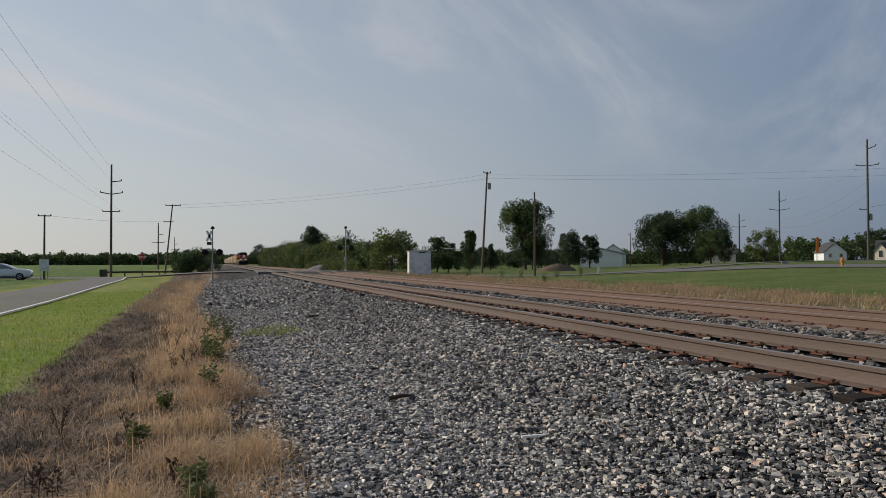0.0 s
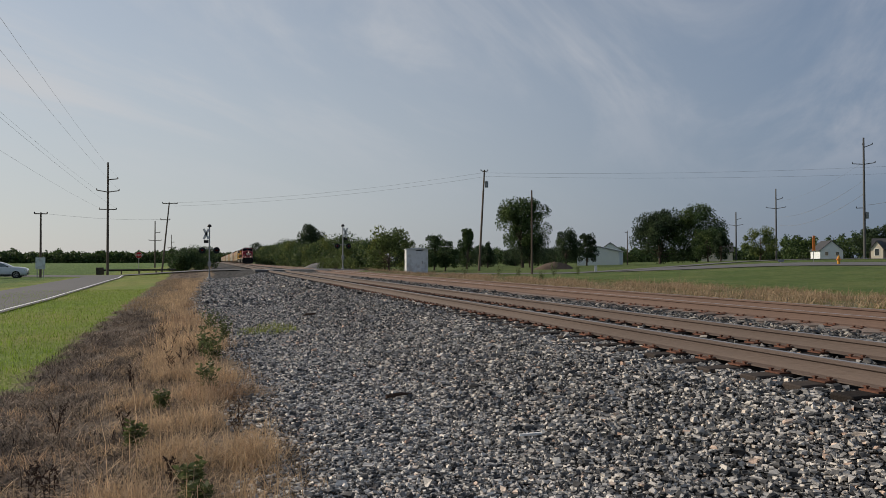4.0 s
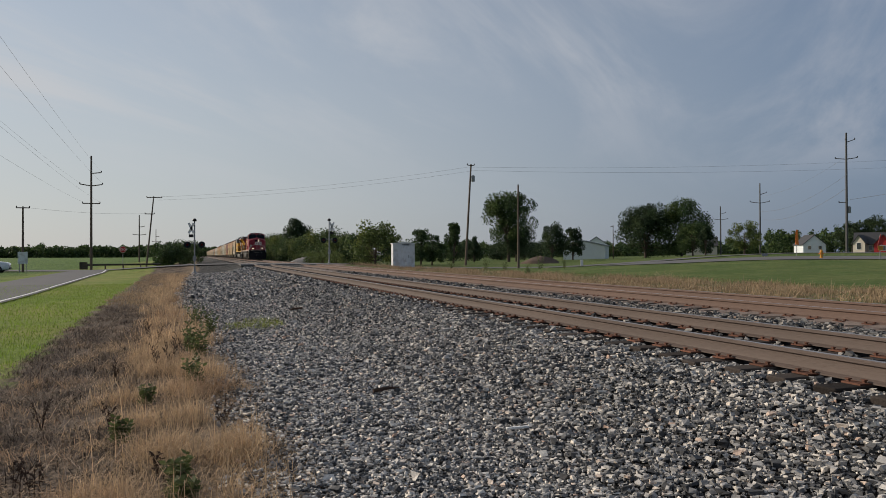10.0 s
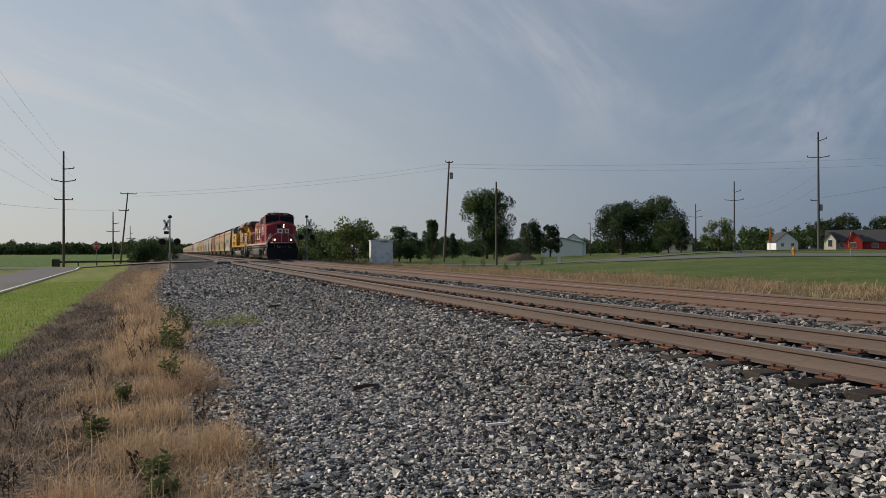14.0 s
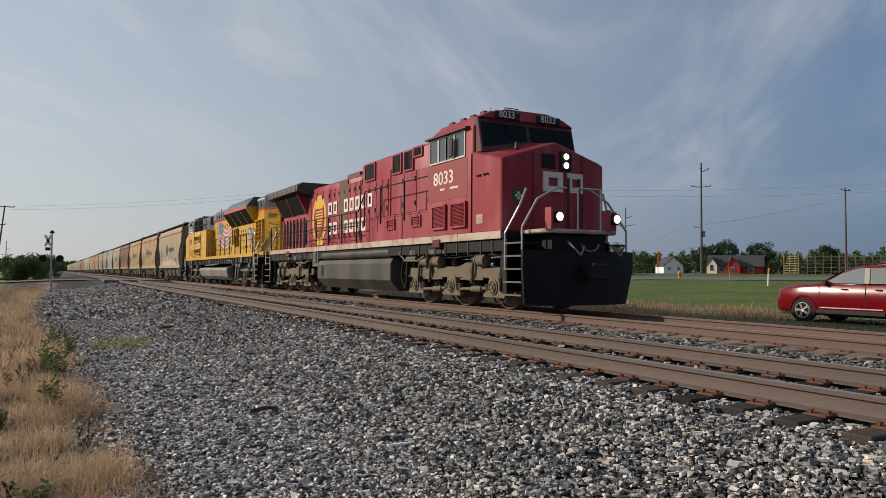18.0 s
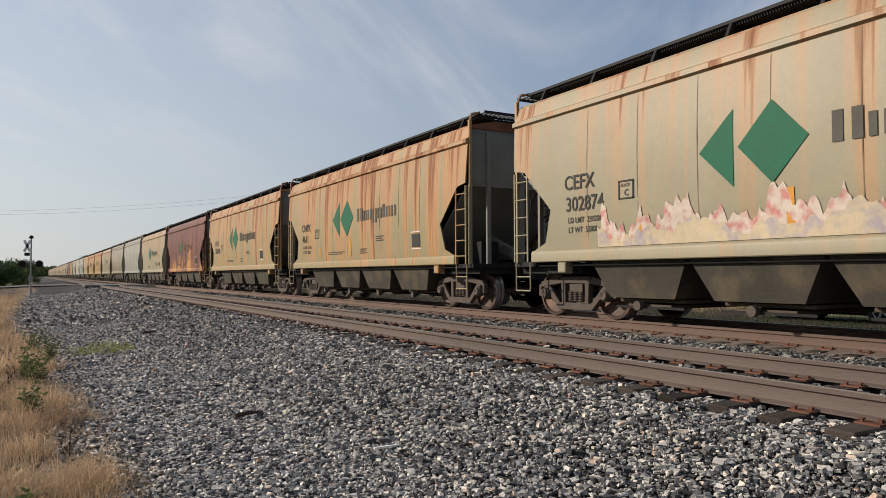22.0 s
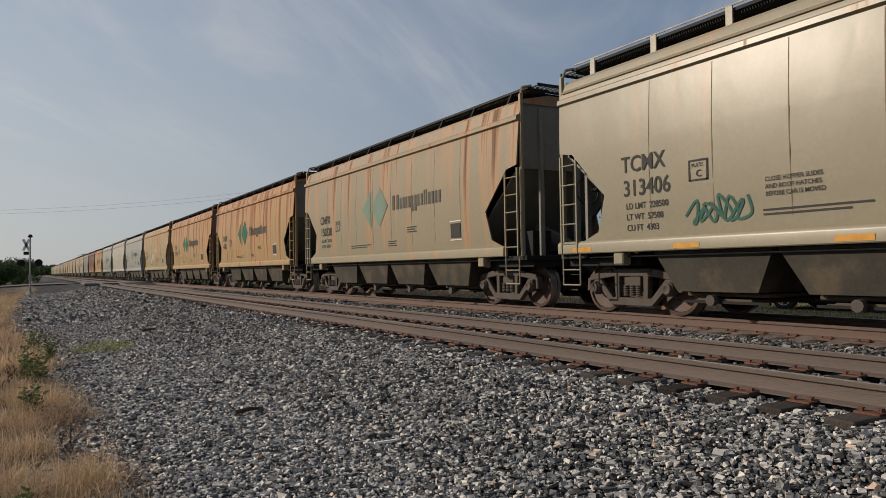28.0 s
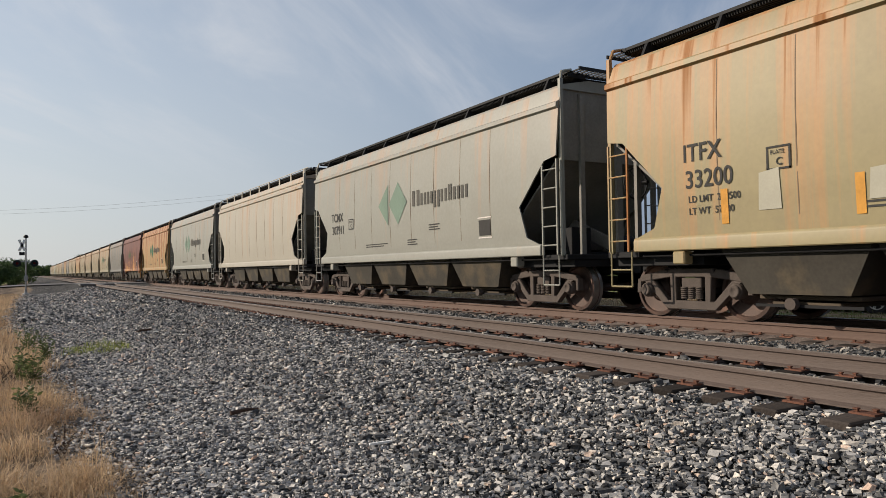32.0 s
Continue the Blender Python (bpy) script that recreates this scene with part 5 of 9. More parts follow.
    for y in (-5.40, 5.40):
        freight_truck(car, y)
    return painted


def recolour(car, paint):
    for o in car.children:
        if o.name.split(".")[0] in ("side_sheet", "side_sill", "top_rib", "roof", "jacking_pad", "ladder", "stirrup_step", "corner_post"):
            o.material_slots[0].link = "OBJECT"
            o.material_slots[0].material = paint


def car_marks(car, mat, emblem, lines, yc, name_block=True, extras=(), name_mat=None):
    """Emblem of a triangle and a diamond, a name as plain bars, and the readable figures."""
    if emblem:
        zc = 2.65
        plate_side([(yc + 1.22, zc), (yc + 0.92, zc + 0.28), (yc + 0.62, zc + 0.56), (yc + 0.62, zc), (yc + 0.62, zc - 0.56), (yc + 0.92, zc - 0.28)], emblem, car, "emblem", bend=hop_half)
        plate_side([(yc + 0.54, zc), (yc, zc + 0.57), (yc - 0.54, zc), (yc, zc - 0.57)], emblem, car, "emblem", bend=hop_half)
        if name_block:
            u = yc - 0.85
            for w, lo, hi in ((0.40, 0.0, 0.40), (0.29, 0.0, 0.30), (0.28, 0.0, 0.30), (0.30, -0.11, 0.30), (0.30, 0.0, 0.30), (0.17, 0.0, 0.38), (0.30, 0.0, 0.30), (0.30, 0.0, 0.30)):
                z0, z1 = zc - 0.16 + lo, zc - 0.16 + hi
                ya, yb = u, u - w * 0.98
                # two plain upright bars the height of the letter
                g = Geo()
                for y0, y1 in ((ya, ya - 0.36 * (ya - yb)), (yb + 0.36 * (ya - yb), yb)):
                    g.add([(-hop_half(z) - 0.009, y, z) for y, z in ((y0, z0), (y1, z0), (y1, z1), (y0, z1))], [(0, 1, 2, 3)])
                part("name_block", g, name_mat, car)
                u -= w + 0.055
    for words, size, y, z in lines:
        letters(words, size, mat, car, (0, y, z), 0.92, "lettering", hop_half)
    for y, z, w, rows in extras:
        for k in range(rows):
            bars = Geo()
            zz = z - 0.060 * k
            h = hop_half(zz) + 0.008
            bars.add([(-h, y, zz), (-h, y - w * (1 - 0.18 * (k % 2)), zz), (-h, y - w * (1 - 0.18 * (k % 2)), zz + 0.026), (-h, y, zz + 0.026)], [(0, 1, 2, 3)])
            part("fine_print", bars, mat, car)


def scribble(car, mat, y, z, w, h, loops, seed, r=0.022):
    """A sprayed tag: one wandering stroke."""
    rng = random.Random(seed)
    pts = []
    for k in range(loops * 6 + 1):
        u = k / (loops * 6)
        zz = z + h * (0.5 + 0.42 * math.sin(k * 1.9 + rng.uniform(-0.6, 0.6))) * rng.uniform(0.55, 1.0)
        yy = y - w * u + 0.11 * math.cos(k * 2.3)
        pts.append((-hop_half(zz) - 0.004, yy, zz))
    # round the stroke
    curve = []
    for k in range(len(pts) - 1):
        p0, p1, p2, p3 = (Vector(pts[max(0, min(len(pts) - 1, k + d))]) for d in (-1, 0, 1, 2))
        for u in (0.0, 0.25, 0.5, 0.75):
            c = 0.5 * (2 * p1 + (p2 - p0) * u + (2 * p0 - 5 * p1 + 4 * p2 - p3) * u * u + (3 * p1 - p0 - 3 * p2 + p3) * u ** 3)
            curve.append((-hop_half(c.z) - 0.004, c.y, c.z))
    pts = curve
    g = Geo()
    verts = []
    for k, c in enumerate(pts):
        a, b = pts[max(0, k - 1)], pts[min(len(pts) - 1, k + 1)]
        q = Vector((0, a[2] - b[2], b[1] - a[1]))
        q = (q.normalized() if q.length > 1e-6 else Vector((0, 0, 1))) * r
        verts += [(c[0] - 0.006, c[1] + q.y, c[2] + q.z), (c[0] - 0.006, c[1] - q.y, c[2] - q.z)]
    part("graffiti", g.add(verts, [(2 * k, 2 * k + 1, 2 * k + 3, 2 * k + 2) for k in range(len(pts) - 1)]), mat, car)


def washed_band(car, mat, y0, y1, z0, z1, seed, proud=0.0):
    """A band of old spray paint with a ragged upper edge."""
    rng = random.Random(seed)
    n = 150
    verts = []
    for k in range(n + 1):
        y = y0 + (y1 - y0) * k / n
        top = z0 + (z1 - z0) * (0.45 + 0.35 * math.sin(k * 0.22 + seed) * math.sin(k * 0.084 + 1) + 0.20 * math.sin(k * 0.9) * math.sin(k * 0.37) + 0.16 * rng.random())
        for u in (0.0, 0.5, 1.0):
            z = z0 + (top - z0) * u
            verts.append((-hop_half(z) - 0.010 - proud, y, z))
    part("graffiti", Geo().add(verts, [(3 * k + i, 3 * k + i + 1, 3 * k + i + 4, 3 * k + i + 3) for k in range(n) for i in (0, 1)]), mat, car)


GROUP = "hopper cars of the train"
BARS = ((-1.6, 1.95, 0.55, 3), (2.3, 1.58, 1.5, 2), (-0.4, 1.62, 0.55, 3))


def reporting(mark, number, ld="", lt=""):
    out = [(mark, 0.26, 4.98, 2.42), (number, 0.26, 4.95, 2.02)]
    if ld:
        out += [("LD LMT  " + ld, 0.10, 4.90, 1.80), ("LT WT  " + lt, 0.10, 4.90, 1.62)]
    return out


potash = mover("hopper_car", 0, "cream covered hopper car with green emblem and rust streaks", "hopper car", GROUP)
hopper_core(potash, False)
glossy_car = mover("hopper_car", 0, "smooth glossy tan covered hopper car with white roof posts", "hopper car", GROUP)
hopper_core(glossy_car, True)
MOVERS.clear()


def hopper_s(k):
    return 82.0 + (k - 3) * 14.65 - (0.55 if k == 1 else 0.0)


CARS = [
    (1, potash, P_CREAM, "green", "cream hopper car with green emblem and sprayed lower side", ("CEFX", "302874", "230200", "55800")),
    (2, potash, P_STREAK, "green", "cream hopper car with long rust streaks and green emblem", ("CNPX", "4611", "227400", "58600")),
    (3, potash, P_STREAK, "green", "cream hopper car streaked with brown rust", ("CEFX", "302668", "", "")),
    (4, potash, P_BROWN, "oldgreen", "heavily rusted brown hopper car with dark green emblem", None),
    (5, potash, P_CREAM, "green", "pale cream hopper car with green emblem", None),
    (6, glossy_car, P_GREY, None, "pale beige hopper car with white roof posts", None),
    (7, glossy_car, P_TAN, None, "smooth glossy tan hopper car with green graffiti", ("TCMX", "313406", "228500", "57500")),
    (8, potash, P_DULL, "palegreen", "dull tan hopper car with faded green emblem", ("CNPX", "150328", "230100", "55900")),
    (9, potash, P_ORANGE, "green", "orange-stained hopper car with heavy rust streaks", ("CNPX", "4703", "", "")),
    (10, potash, P_ORANGE, "green", "orange-stained hopper car with white graffiti", ("CITX", "151364", "", "")),
    (11, potash, P_YELLOW, None, "faded yellow hopper car with painted-out patches and rust", ("ITFX", "33200", "228500", "57500")),
    (12, potash, P_GREY, "palegreen", "clean grey-beige hopper car with pale green emblem", ("TCMX", "307911", "", "")),
    (13, glossy_car, P_WHITE, None, "light cream hopper car with white roof posts", None),
    (14, potash, P_GREY, "palegreen", "grey hopper car with faded emblem", None),
    (15, potash, P_ORANGE, "green", "orange-brown stained hopper car", None),
    (16, potash, P_BROWN, "oldgreen", "rust-brown covered hopper car with dark green emblem", None),
    (17, potash, P_DARK, None, "plain dark grey covered hopper car", None),
    (18, potash, P_CREAM, "green", "plain cream covered hopper car", None),
]
for k in range(19, 37):
    CARS.append((k, potash, random.choice([P_CREAM, P_DULL, P_STREAK, P_GREY, P_DARK, P_CREAM]), None, "weathered covered hopper car far down the train", None))


def place_cars():
    for k, proto, paint, emblem, label, marks in CARS:
        s = hopper_s(k)
        car = copy_thing(proto, pose(XC, train_y(0) + s, 0))
        tagged(car, label)
        MOVERS.append((car, s))
        recolour(car, paint)
        ink = M["ink"]
        if emblem or marks:
            car_marks(car, ink, M[emblem] if emblem else None, reporting(*marks) if marks else [], 0.47 if k == 3 else 0.1 if k in (8, 12, 14) else 0.60, extras=BARS, name_mat=M["faded"] if paint == P_BROWN else M["nameink"])
        if emblem or k == 11:
            plate_side([(-3.9, 1.58), (-4.35, 1.58), (-4.35, 1.92), (-3.9, 1.92)], ink, car, "notice_panel", bend=hop_half)
            for z in (1.52, 1.96):
                g = Geo()
                h = hop_half(z) + 0.009
                g.add([(-h, -3.86, z), (-h, -4.39, z), (-h, -4.39, z + 0.025), (-h, -3.86, z + 0.025)], [(0, 1, 2, 3)])
                part("notice_edge", g, M["letter"], car)
        if k in (1, 2, 3, 4, 9, 10, 11):
            for y, zt in ((3.1, 1.78), (0.35, 2.0)) if k < 9 else ((4.25, 1.95), (2.3, 1.95)):
                plate_side([(y + 0.06, 1.45), (y - 0.06, 1.45), (y - 0.06, zt), (y + 0.06, zt)], M["reflect"], car, "reflector", bend=hop_half)
        if marks:
            g = Geo()
            for a, b, c, d in ((3.55, 3.52, 2.12, 2.44), (3.22, 3.19, 2.12, 2.44), (3.55, 3.19, 2.12, 2.145), (3.55, 3.19, 2.415, 2.44)):
                h = hop_half(c) + 0.009
                g.add([(-h, a, c), (-h, b, c), (-h, b, d), (-h, a, d)], [(0, 1, 2, 3)])
            part("plate_frame", g, ink, car)
            letters("PLATE", 0.055, ink, car, (0, 3.49, 2.33), 0.95, "lettering", hop_half)
            letters("C", 0.10, ink, car, (0, 3.41, 2.18), 1.0, "lettering", hop_half)
        if k == 7:
            letters("CU FT  4303", 0.10, ink, car, (0, 4.90, 1.44), 0.92, "lettering", hop_half)
            letters("CLOSE HOPPER SLIDES", 0.06, ink, car, (0, 2.25, 1.98), 0.95, "lettering", hop_half)
            letters("AND ROOF HATCHES", 0.06, ink, car, (0, 2.25, 1.88), 0.95, "lettering", hop_half)
            letters("BEFORE CAR IS MOVED", 0.06, ink, car, (0, 2.25, 1.78), 0.95, "lettering", hop_half)
            scribble(car, M["tag_green"], 3.53, 1.45, 1.0, 0.5, 4, 3)
            scribble(car, M["tag_green"], -3.0, 1.38, 1.1, 0.5, 5, 9)
            for y in (6.3, 3.9, 1.3, -1.6, -4.6):
                g = Geo().add([(-1.606, y, 1.12), (-1.606, y - 0.5, 1.12), (-1.606, y - 0.5, 1.20), (-1.606, y, 1.20)], [(0, 1, 2, 3)])
                part("reflector", g, M["reflect"], car)
        if k in (2, 3, 5, 8, 9):
            part("valve_flag", Geo().prism([(0.30, 0.46), (0.72, 0.46), (0.50, 0.62)], "x", -1.20, -1.17), M["upred"], car, "small red triangular valve plate")
        if k in (1, 11):
            yt = -1.2 if k == 1 else -0.75
            for q, words in enumerate(("Do Not Move Car", "With Hatches Or", "Gates Open")):
                letters(words, 0.085, ink, car, (0, yt, 1.98 - 0.14 * q), 0.95, "lettering", hop_half)
        if k == 11:
            for q, words in enumerate(("Ex W 10-6 H 3-8", "EW 10-5 H 13-1", "Cu Ft 4275")):
                letters(words, 0.085, ink, car, (0, -2.75, 2.22 - 0.14 * q), 0.95, "lettering", hop_half)
            plate_side([(-5.02, 1.48), (-5.14, 1.48), (-5.14, 2.35), (-5.02, 2.35)], M["reflect"], car, "reflector", bend=hop_half)
        if k == 5:
            scribble(car, ink, -2.2, 1.55, 1.3, 0.45, 5, 21, 0.012)
        if k == 10:
            scribble(car, M["tag_pale"], 2.9, 1.35, 2.4, 1.05, 3, 5, 0.016)
        if k == 1:
            washed_band(car, M["tag_pink"], 4.0, -2.2, 1.40, 2.15, 8)
            washed_band(car, M["tag_lilac"], 4.1, -4.4, 1.33, 1.80, 15, 0.003)
        if k == 11:
            for y, z, w, h in ((3.7, 1.60, 0.35, 0.55), (2.2, 1.62, 0.5, 0.4), (1.3, 1.9, 0.9, 0.5), (-0.2, 2.5, 0.9, 0.3)):
                plate_side([(y, z), (y - w, z), (y - w * 0.95, z + h), (y - 0.03, z + h * 0.92)], M["patch"], car, "paint_patch", bend=hop_half)


M["tag_pale"] = shader("pale_yellow_spray", (0.55, 0.46, 0.22), 0.5, var=0.2)
M["tag_green"] = shader("green_spray", (0.012, 0.075, 0.055), 0.5, var=0.2)
M["tag_pink"] = shader("peeled_pink_spray", (0.44, 0.19, 0.17), 0.6, var=0.3, scale=2, fine=14, tint=(0.52, 0.44, 0.38), tint_amt=0.7, tint_scale=5.0, spec=0.2)
M["tag_lilac"] = shader("washed_lilac_spray", (0.34, 0.30, 0.33), 0.6, var=0.3, scale=2, fine=14, tint=(0.46, 0.38, 0.26), tint_amt=0.75, tint_scale=4.0, spec=0.2)
M["patch"] = shader("grey_touch_up", (0.36, 0.34, 0.27), 0.55, var=0.15)
place_cars()
for proto in (potash, glossy_car):
    for o in (*proto.children_recursive, proto):
        bpy.data.objects.remove(o)

# ---- locomotives ----


BIG_SPRING = coil(0.085, 0.024, 0.058, 4, 10)


def loco_truck(parent, yc, wheels, mat, beam=False):
    """A six-wheel truck: side frames (a deep casting, or a straight beam), pedestals, axle boxes, coil springs, brake rigging, dampers, motors."""
    y0, y1 = wheels[0] - yc, wheels[-1] - yc
    ys = [w - yc for w in wheels]
    t = part("truck", Geo().box(-0.95, 0.95, -0.30, 0.30, 0.62, 0.86), M["dark"], parent, bevel=0.02)
    t.location = (0, yc, 0)
    for w in ys:
        wheelset(W42, 0.533, t, w)
        m_ = part("traction_motor", Geo().box(-0.62, 0.62, w + 0.18, w + 1.02, 0.24, 0.92), M["dark"], t, bevel=0.05)
        part("gear_case", Geo().revolve([(-0.64, 0.12), (-0.64, 0.36), (-0.52, 0.36), (-0.52, 0.12)], "x", (0, w, 0.50), 14), M["dark"], m_)
    for sx in (-1, 1):
        xa, xb = sorted((sx * 1.12, sx * 1.24))
        g = Geo()
        if beam:
            g.box(xa, xb, y0 - 0.62, y1 + 0.62, 0.86, 1.03)
            g.box(xa - 0.03, xb + 0.03, y0 - 0.62, y1 + 0.62, 1.02, 1.05)
            for y in ys:
                for d in (-0.24, 0.24):
                    g.prism([(y + d - 0.07, 0.88), (y + d + 0.07, 0.88), (y + d * 0.95 + 0.05, 0.36), (y + d * 0.95 - 0.05, 0.36)], "x", xa, xb)
                g.box(xa, xb, y - 0.32, y + 0.32, 0.30, 0.37)
        else:
            top = [(y0 - 0.80, 0.86), (y0 - 0.62, 1.0), (y0 + 0.30, 0.98), (y0 + 0.62, 1.10), (-0.72, 1.12), (-0.35, 1.02), (0.35, 1.02), (0.72, 1.12), (y1 - 0.62, 1.10), (y1 - 0.30, 0.98), (y1 + 0.62, 1.0), (y1 + 0.80, 0.86)]
            low = [(y1 + 0.66, 0.72), (y1 - 0.5, 0.74), (y1 - 0.85, 0.66), (0.85, 0.66), (0.5, 0.74), (-0.5, 0.74), (-0.85, 0.66), (y0 + 0.85, 0.66), (y0 + 0.5, 0.74), (y0 - 0.66, 0.72)]
            g.prism(top + low, "x", xa, xb)
            for y in ys:
                g.prism([(y - 0.20, 0.80), (y + 0.20, 0.80), (y + 0.27, 0.44), (y + 0.47, 0.37), (y + 0.47, 0.28), (y - 0.47, 0.28), (y - 0.47, 0.37), (y - 0.27, 0.44)], "x", xa - 0.02, xb + 0.02)
        fr = part("side_frame", g, mat, t, bevel=0.015)
        if not beam:
            for y in ((y0 + 0) / 2, (y1 + 0) / 2):
                part("casting_hole", Geo().revolve([(0.0, 0.0), (0.0, 0.075), (sx * 0.01, 0.075), (sx * 0.01, 0.0)], "x", (sx * 1.242, y, 0.90), 14), M["dark"], fr)
                part("casting_rib", Geo().box(min(sx * 1.24, sx * 1.265), max(sx * 1.24, sx * 1.265), y - 0.55, y + 0.55, 0.69, 0.73), mat, fr)
        for y in ys:
            cap = [(0.0, 0.0), (0.0, 0.19), (0.04, 0.19), (0.05, 0.15), (0.075, 0.14), (0.075, 0.10), (0.055, 0.09), (0.055, 0.05), (0.085, 0.045)]
            ab = part("axle_box", Geo().revolve([(sx * d, r) for d, r in cap], "x", (sx * 1.245, y, 0.533), 18), mat, t)
            bolt = Geo().tube((sx * 1.30, 0, 0.12), (sx * 1.335, 0, 0.12), 0.016, n=6).mesh("bolt", M["dark"])
            for k in range(6):
                o = part("bolt", bolt, None, ab)
                o.matrix_local = Matrix.Translation((0, y, 0.533)) @ Matrix.Rotation(k * 1.0472, 4, "X")
            for dy in (-0.37, 0.37):
                part("coil_spring", BIG_SPRING, None, t, at=(sx * 1.18, y + dy, 0.40 if not beam else 0.60))
            shoe = Geo().prism([(y - 0.70, 0.72), (y - 0.60, 0.74), (y - 0.55, 0.52), (y - 0.60, 0.34), (y - 0.70, 0.36)], "x", min(sx * 0.70, sx * 0.86), max(sx * 0.70, sx * 0.86))
            shoe.pipe([(sx * 0.95, y - 0.64, 0.95), (sx * 0.95, y - 0.66, 0.40), (sx * 1.10, y - 0.66, 0.40)], 0.03)
            part("brake_shoe", shoe, M["truck"], t)
            part("sand_pipe", Geo().pipe([(sx * 1.02, y + 0.62, 1.15), (sx * 1.0, y + 0.66, 0.55), (sx * 0.80, y + 0.58, 0.14)], 0.022), M["dark"], t)
        for k, y in enumerate((y0 + 0.42, 0.62, y1 - 0.75)):
            cyl = Geo().revolve([(0.0, 0.05), (0.02, 0.135), (0.34, 0.135), (0.36, 0.15), (0.40, 0.15), (0.42, 0.05), (0.62, 0.035), (0.64, 0.0)], "y", (sx * 1.30, y - 0.2, 1.16), 14)
            cyl.box(sx * 1.22 - 0.06, sx * 1.22 + 0.06, y - 0.12, y + 0.12, 1.0, 1.06)
            bc = part("brake_cylinder", cyl, mat, t)
            part("slack_lever", Geo().tube((sx * 1.31, y + 0.42, 1.18), (sx * 1.29, y + 0.52, 0.60), 0.04, n=8), M["truck"], bc)
        for ya, yb, z in ((y0 + 0.34, -0.34, 0.50), (0.34, y1 - 0.34, 0.46)):
            part("traction_rod", Geo().tube((sx * 1.20, ya, z), (sx * 1.20, yb, z - 0.05), 0.04, n=8).tube((sx * 1.20, ya + 0.25, z - 0.02), (sx * 1.20, ya + 0.72, z - 0.04), 0.075, n=10), mat, t)
        rod = Geo()
        rod.pipe([(sx * 1.30, y0 - 0.55, 1.26), (sx * 1.32, y0 + 0.4, 1.30), (sx * 1.28, -0.2, 1.24), (sx * 1.30, 0.9, 1.29), (sx * 1.28, y1 + 0.4, 1.24)], 0.020)
        rod.pipe([(sx * 1.34, y1 + 0.1, 1.40), (sx * 1.36, y1 + 0.65, 1.15), (sx * 1.34, y1 + 0.78, 0.70), (sx * 1.30, y1 + 0.60, 0.40)], 0.030)
        part("brake_pipe", rod, M["dark"], t)
        for y in (y0 - 0.45, y1 + 0.45):
            part("damper", Geo().tube((sx * 1.29, y, 1.18), (sx * 1.29, y + 0.06, 0.80), 0.055, n=10).tube((sx * 1.29, y + 0.06, 0.80), (sx * 1.29, y + 0.10, 0.45), 0.035, n=8), M["dark"], t)
        for y in (-1.35, 0.0, 1.35):
            snub = Geo().revolve([(k * 0.025, 0.15 - 0.03 * (k % 2)) for k in range(9)], "z", (sx * 1.08, y, 1.06), 14)
            part("rubber_mount", snub, M["dark"], t)
    return t


def handrail(parent, x, ys, z0, z1, mat, top=None, post=0.022):
    """Stanchions on a walkway edge with a top rail; top may bend the rail as a list of (y, z)."""
    for y in ys:
        z = z1 if top is None else lerp_table(y, top)
        part("stanchion", Geo().box(x - post, x + post, y - post, y + post, z0, z + 0.03), mat, parent)
    g = Geo()
    path = top or [(ys[0], z1), (ys[-1], z1)]
    g.pipe([(x, y, z) for y, z in path], 0.02)
    part("handrail", g, mat, parent)


def doors(parent, x, ys, z0, z1, mat, latch=None):
    """Narrow hood doors as raised panels with hinges and latches."""
    for ya, yb in zip(ys, ys[1:]):
        g = Geo().box(x - 0.012, x + 0.03, ya + 0.018, yb - 0.018, z0, z1)
        d = part("hood_door", g, mat, parent, bevel=0.006)
        for z in (z0 + 0.25, z1 - 0.25):
            part("latch", Geo().box(x - 0.035, x, ya + 0.05, ya + 0.10, z - 0.07, z + 0.07), latch or M["dark"], d)


def louvre(parent, y0, y1, z0, z1, x, rows, mat, frame_mat, depth=0.05, name="louvre"):
    g = Geo()
    h = (z1 - z0) / rows
    for k in range(rows):
        z = z0 + k * h
        reach = 0.66 if name == "awning_louvre" else 0.9
        g.slab([(x, y0, z + 0.12 * h), (x, y1, z + 0.12 * h), (x + depth, y1, z + reach * h), (x + depth, y0, z + reach * h)], 0.012)
    lv = part(name, g, mat, parent)
    part("louvre_back", Geo().box(x + depth, x + depth + 0.02, y0, y1, z0, z1), M["screen"], lv)
    f = Geo()
    for a, b, c, d in ((y0 - 0.05, y0, z0 - 0.05, z1 + 0.05), (y1, y1 + 0.05, z0 - 0.05, z1 + 0.05), (y0, y1, z0 - 0.05, z0), (y0, y1, z1, z1 + 0.05)):
        f.box(x - 0.015, x + depth + 0.02, a, b, c, d)
    part("louvre_frame", f, frame_mat, lv)


def screen_panel(parent, y0, y1, z0, z1, x, frame_mat, bars=6):
    s = part("screen", Geo().box(x, x + 0.02, y0, y1, z0, z1), M["screen"], parent)
    f = Geo()
    for a, b, c, d in ((y0 - 0.05, y0, z0 - 0.05, z1 + 0.05), (y1, y1 + 0.05, z0 - 0.05, z1 + 0.05), (y0, y1, z0 - 0.05, z0), (y0, y1, z1, z1 + 0.05)):
        f.box(x - 0.02, x + 0.02, a, b, c, d)
    part("screen_frame", f, frame_mat, s)
    g = Geo()
    for k in range(bars):
        y = y0 + (y1 - y0) * (k + 0.5) / bars
        g.box(x - 0.012, x, y - 0.012, y + 0.012, z0, z1)
    part("screen_bar", g, M["dark"], s)


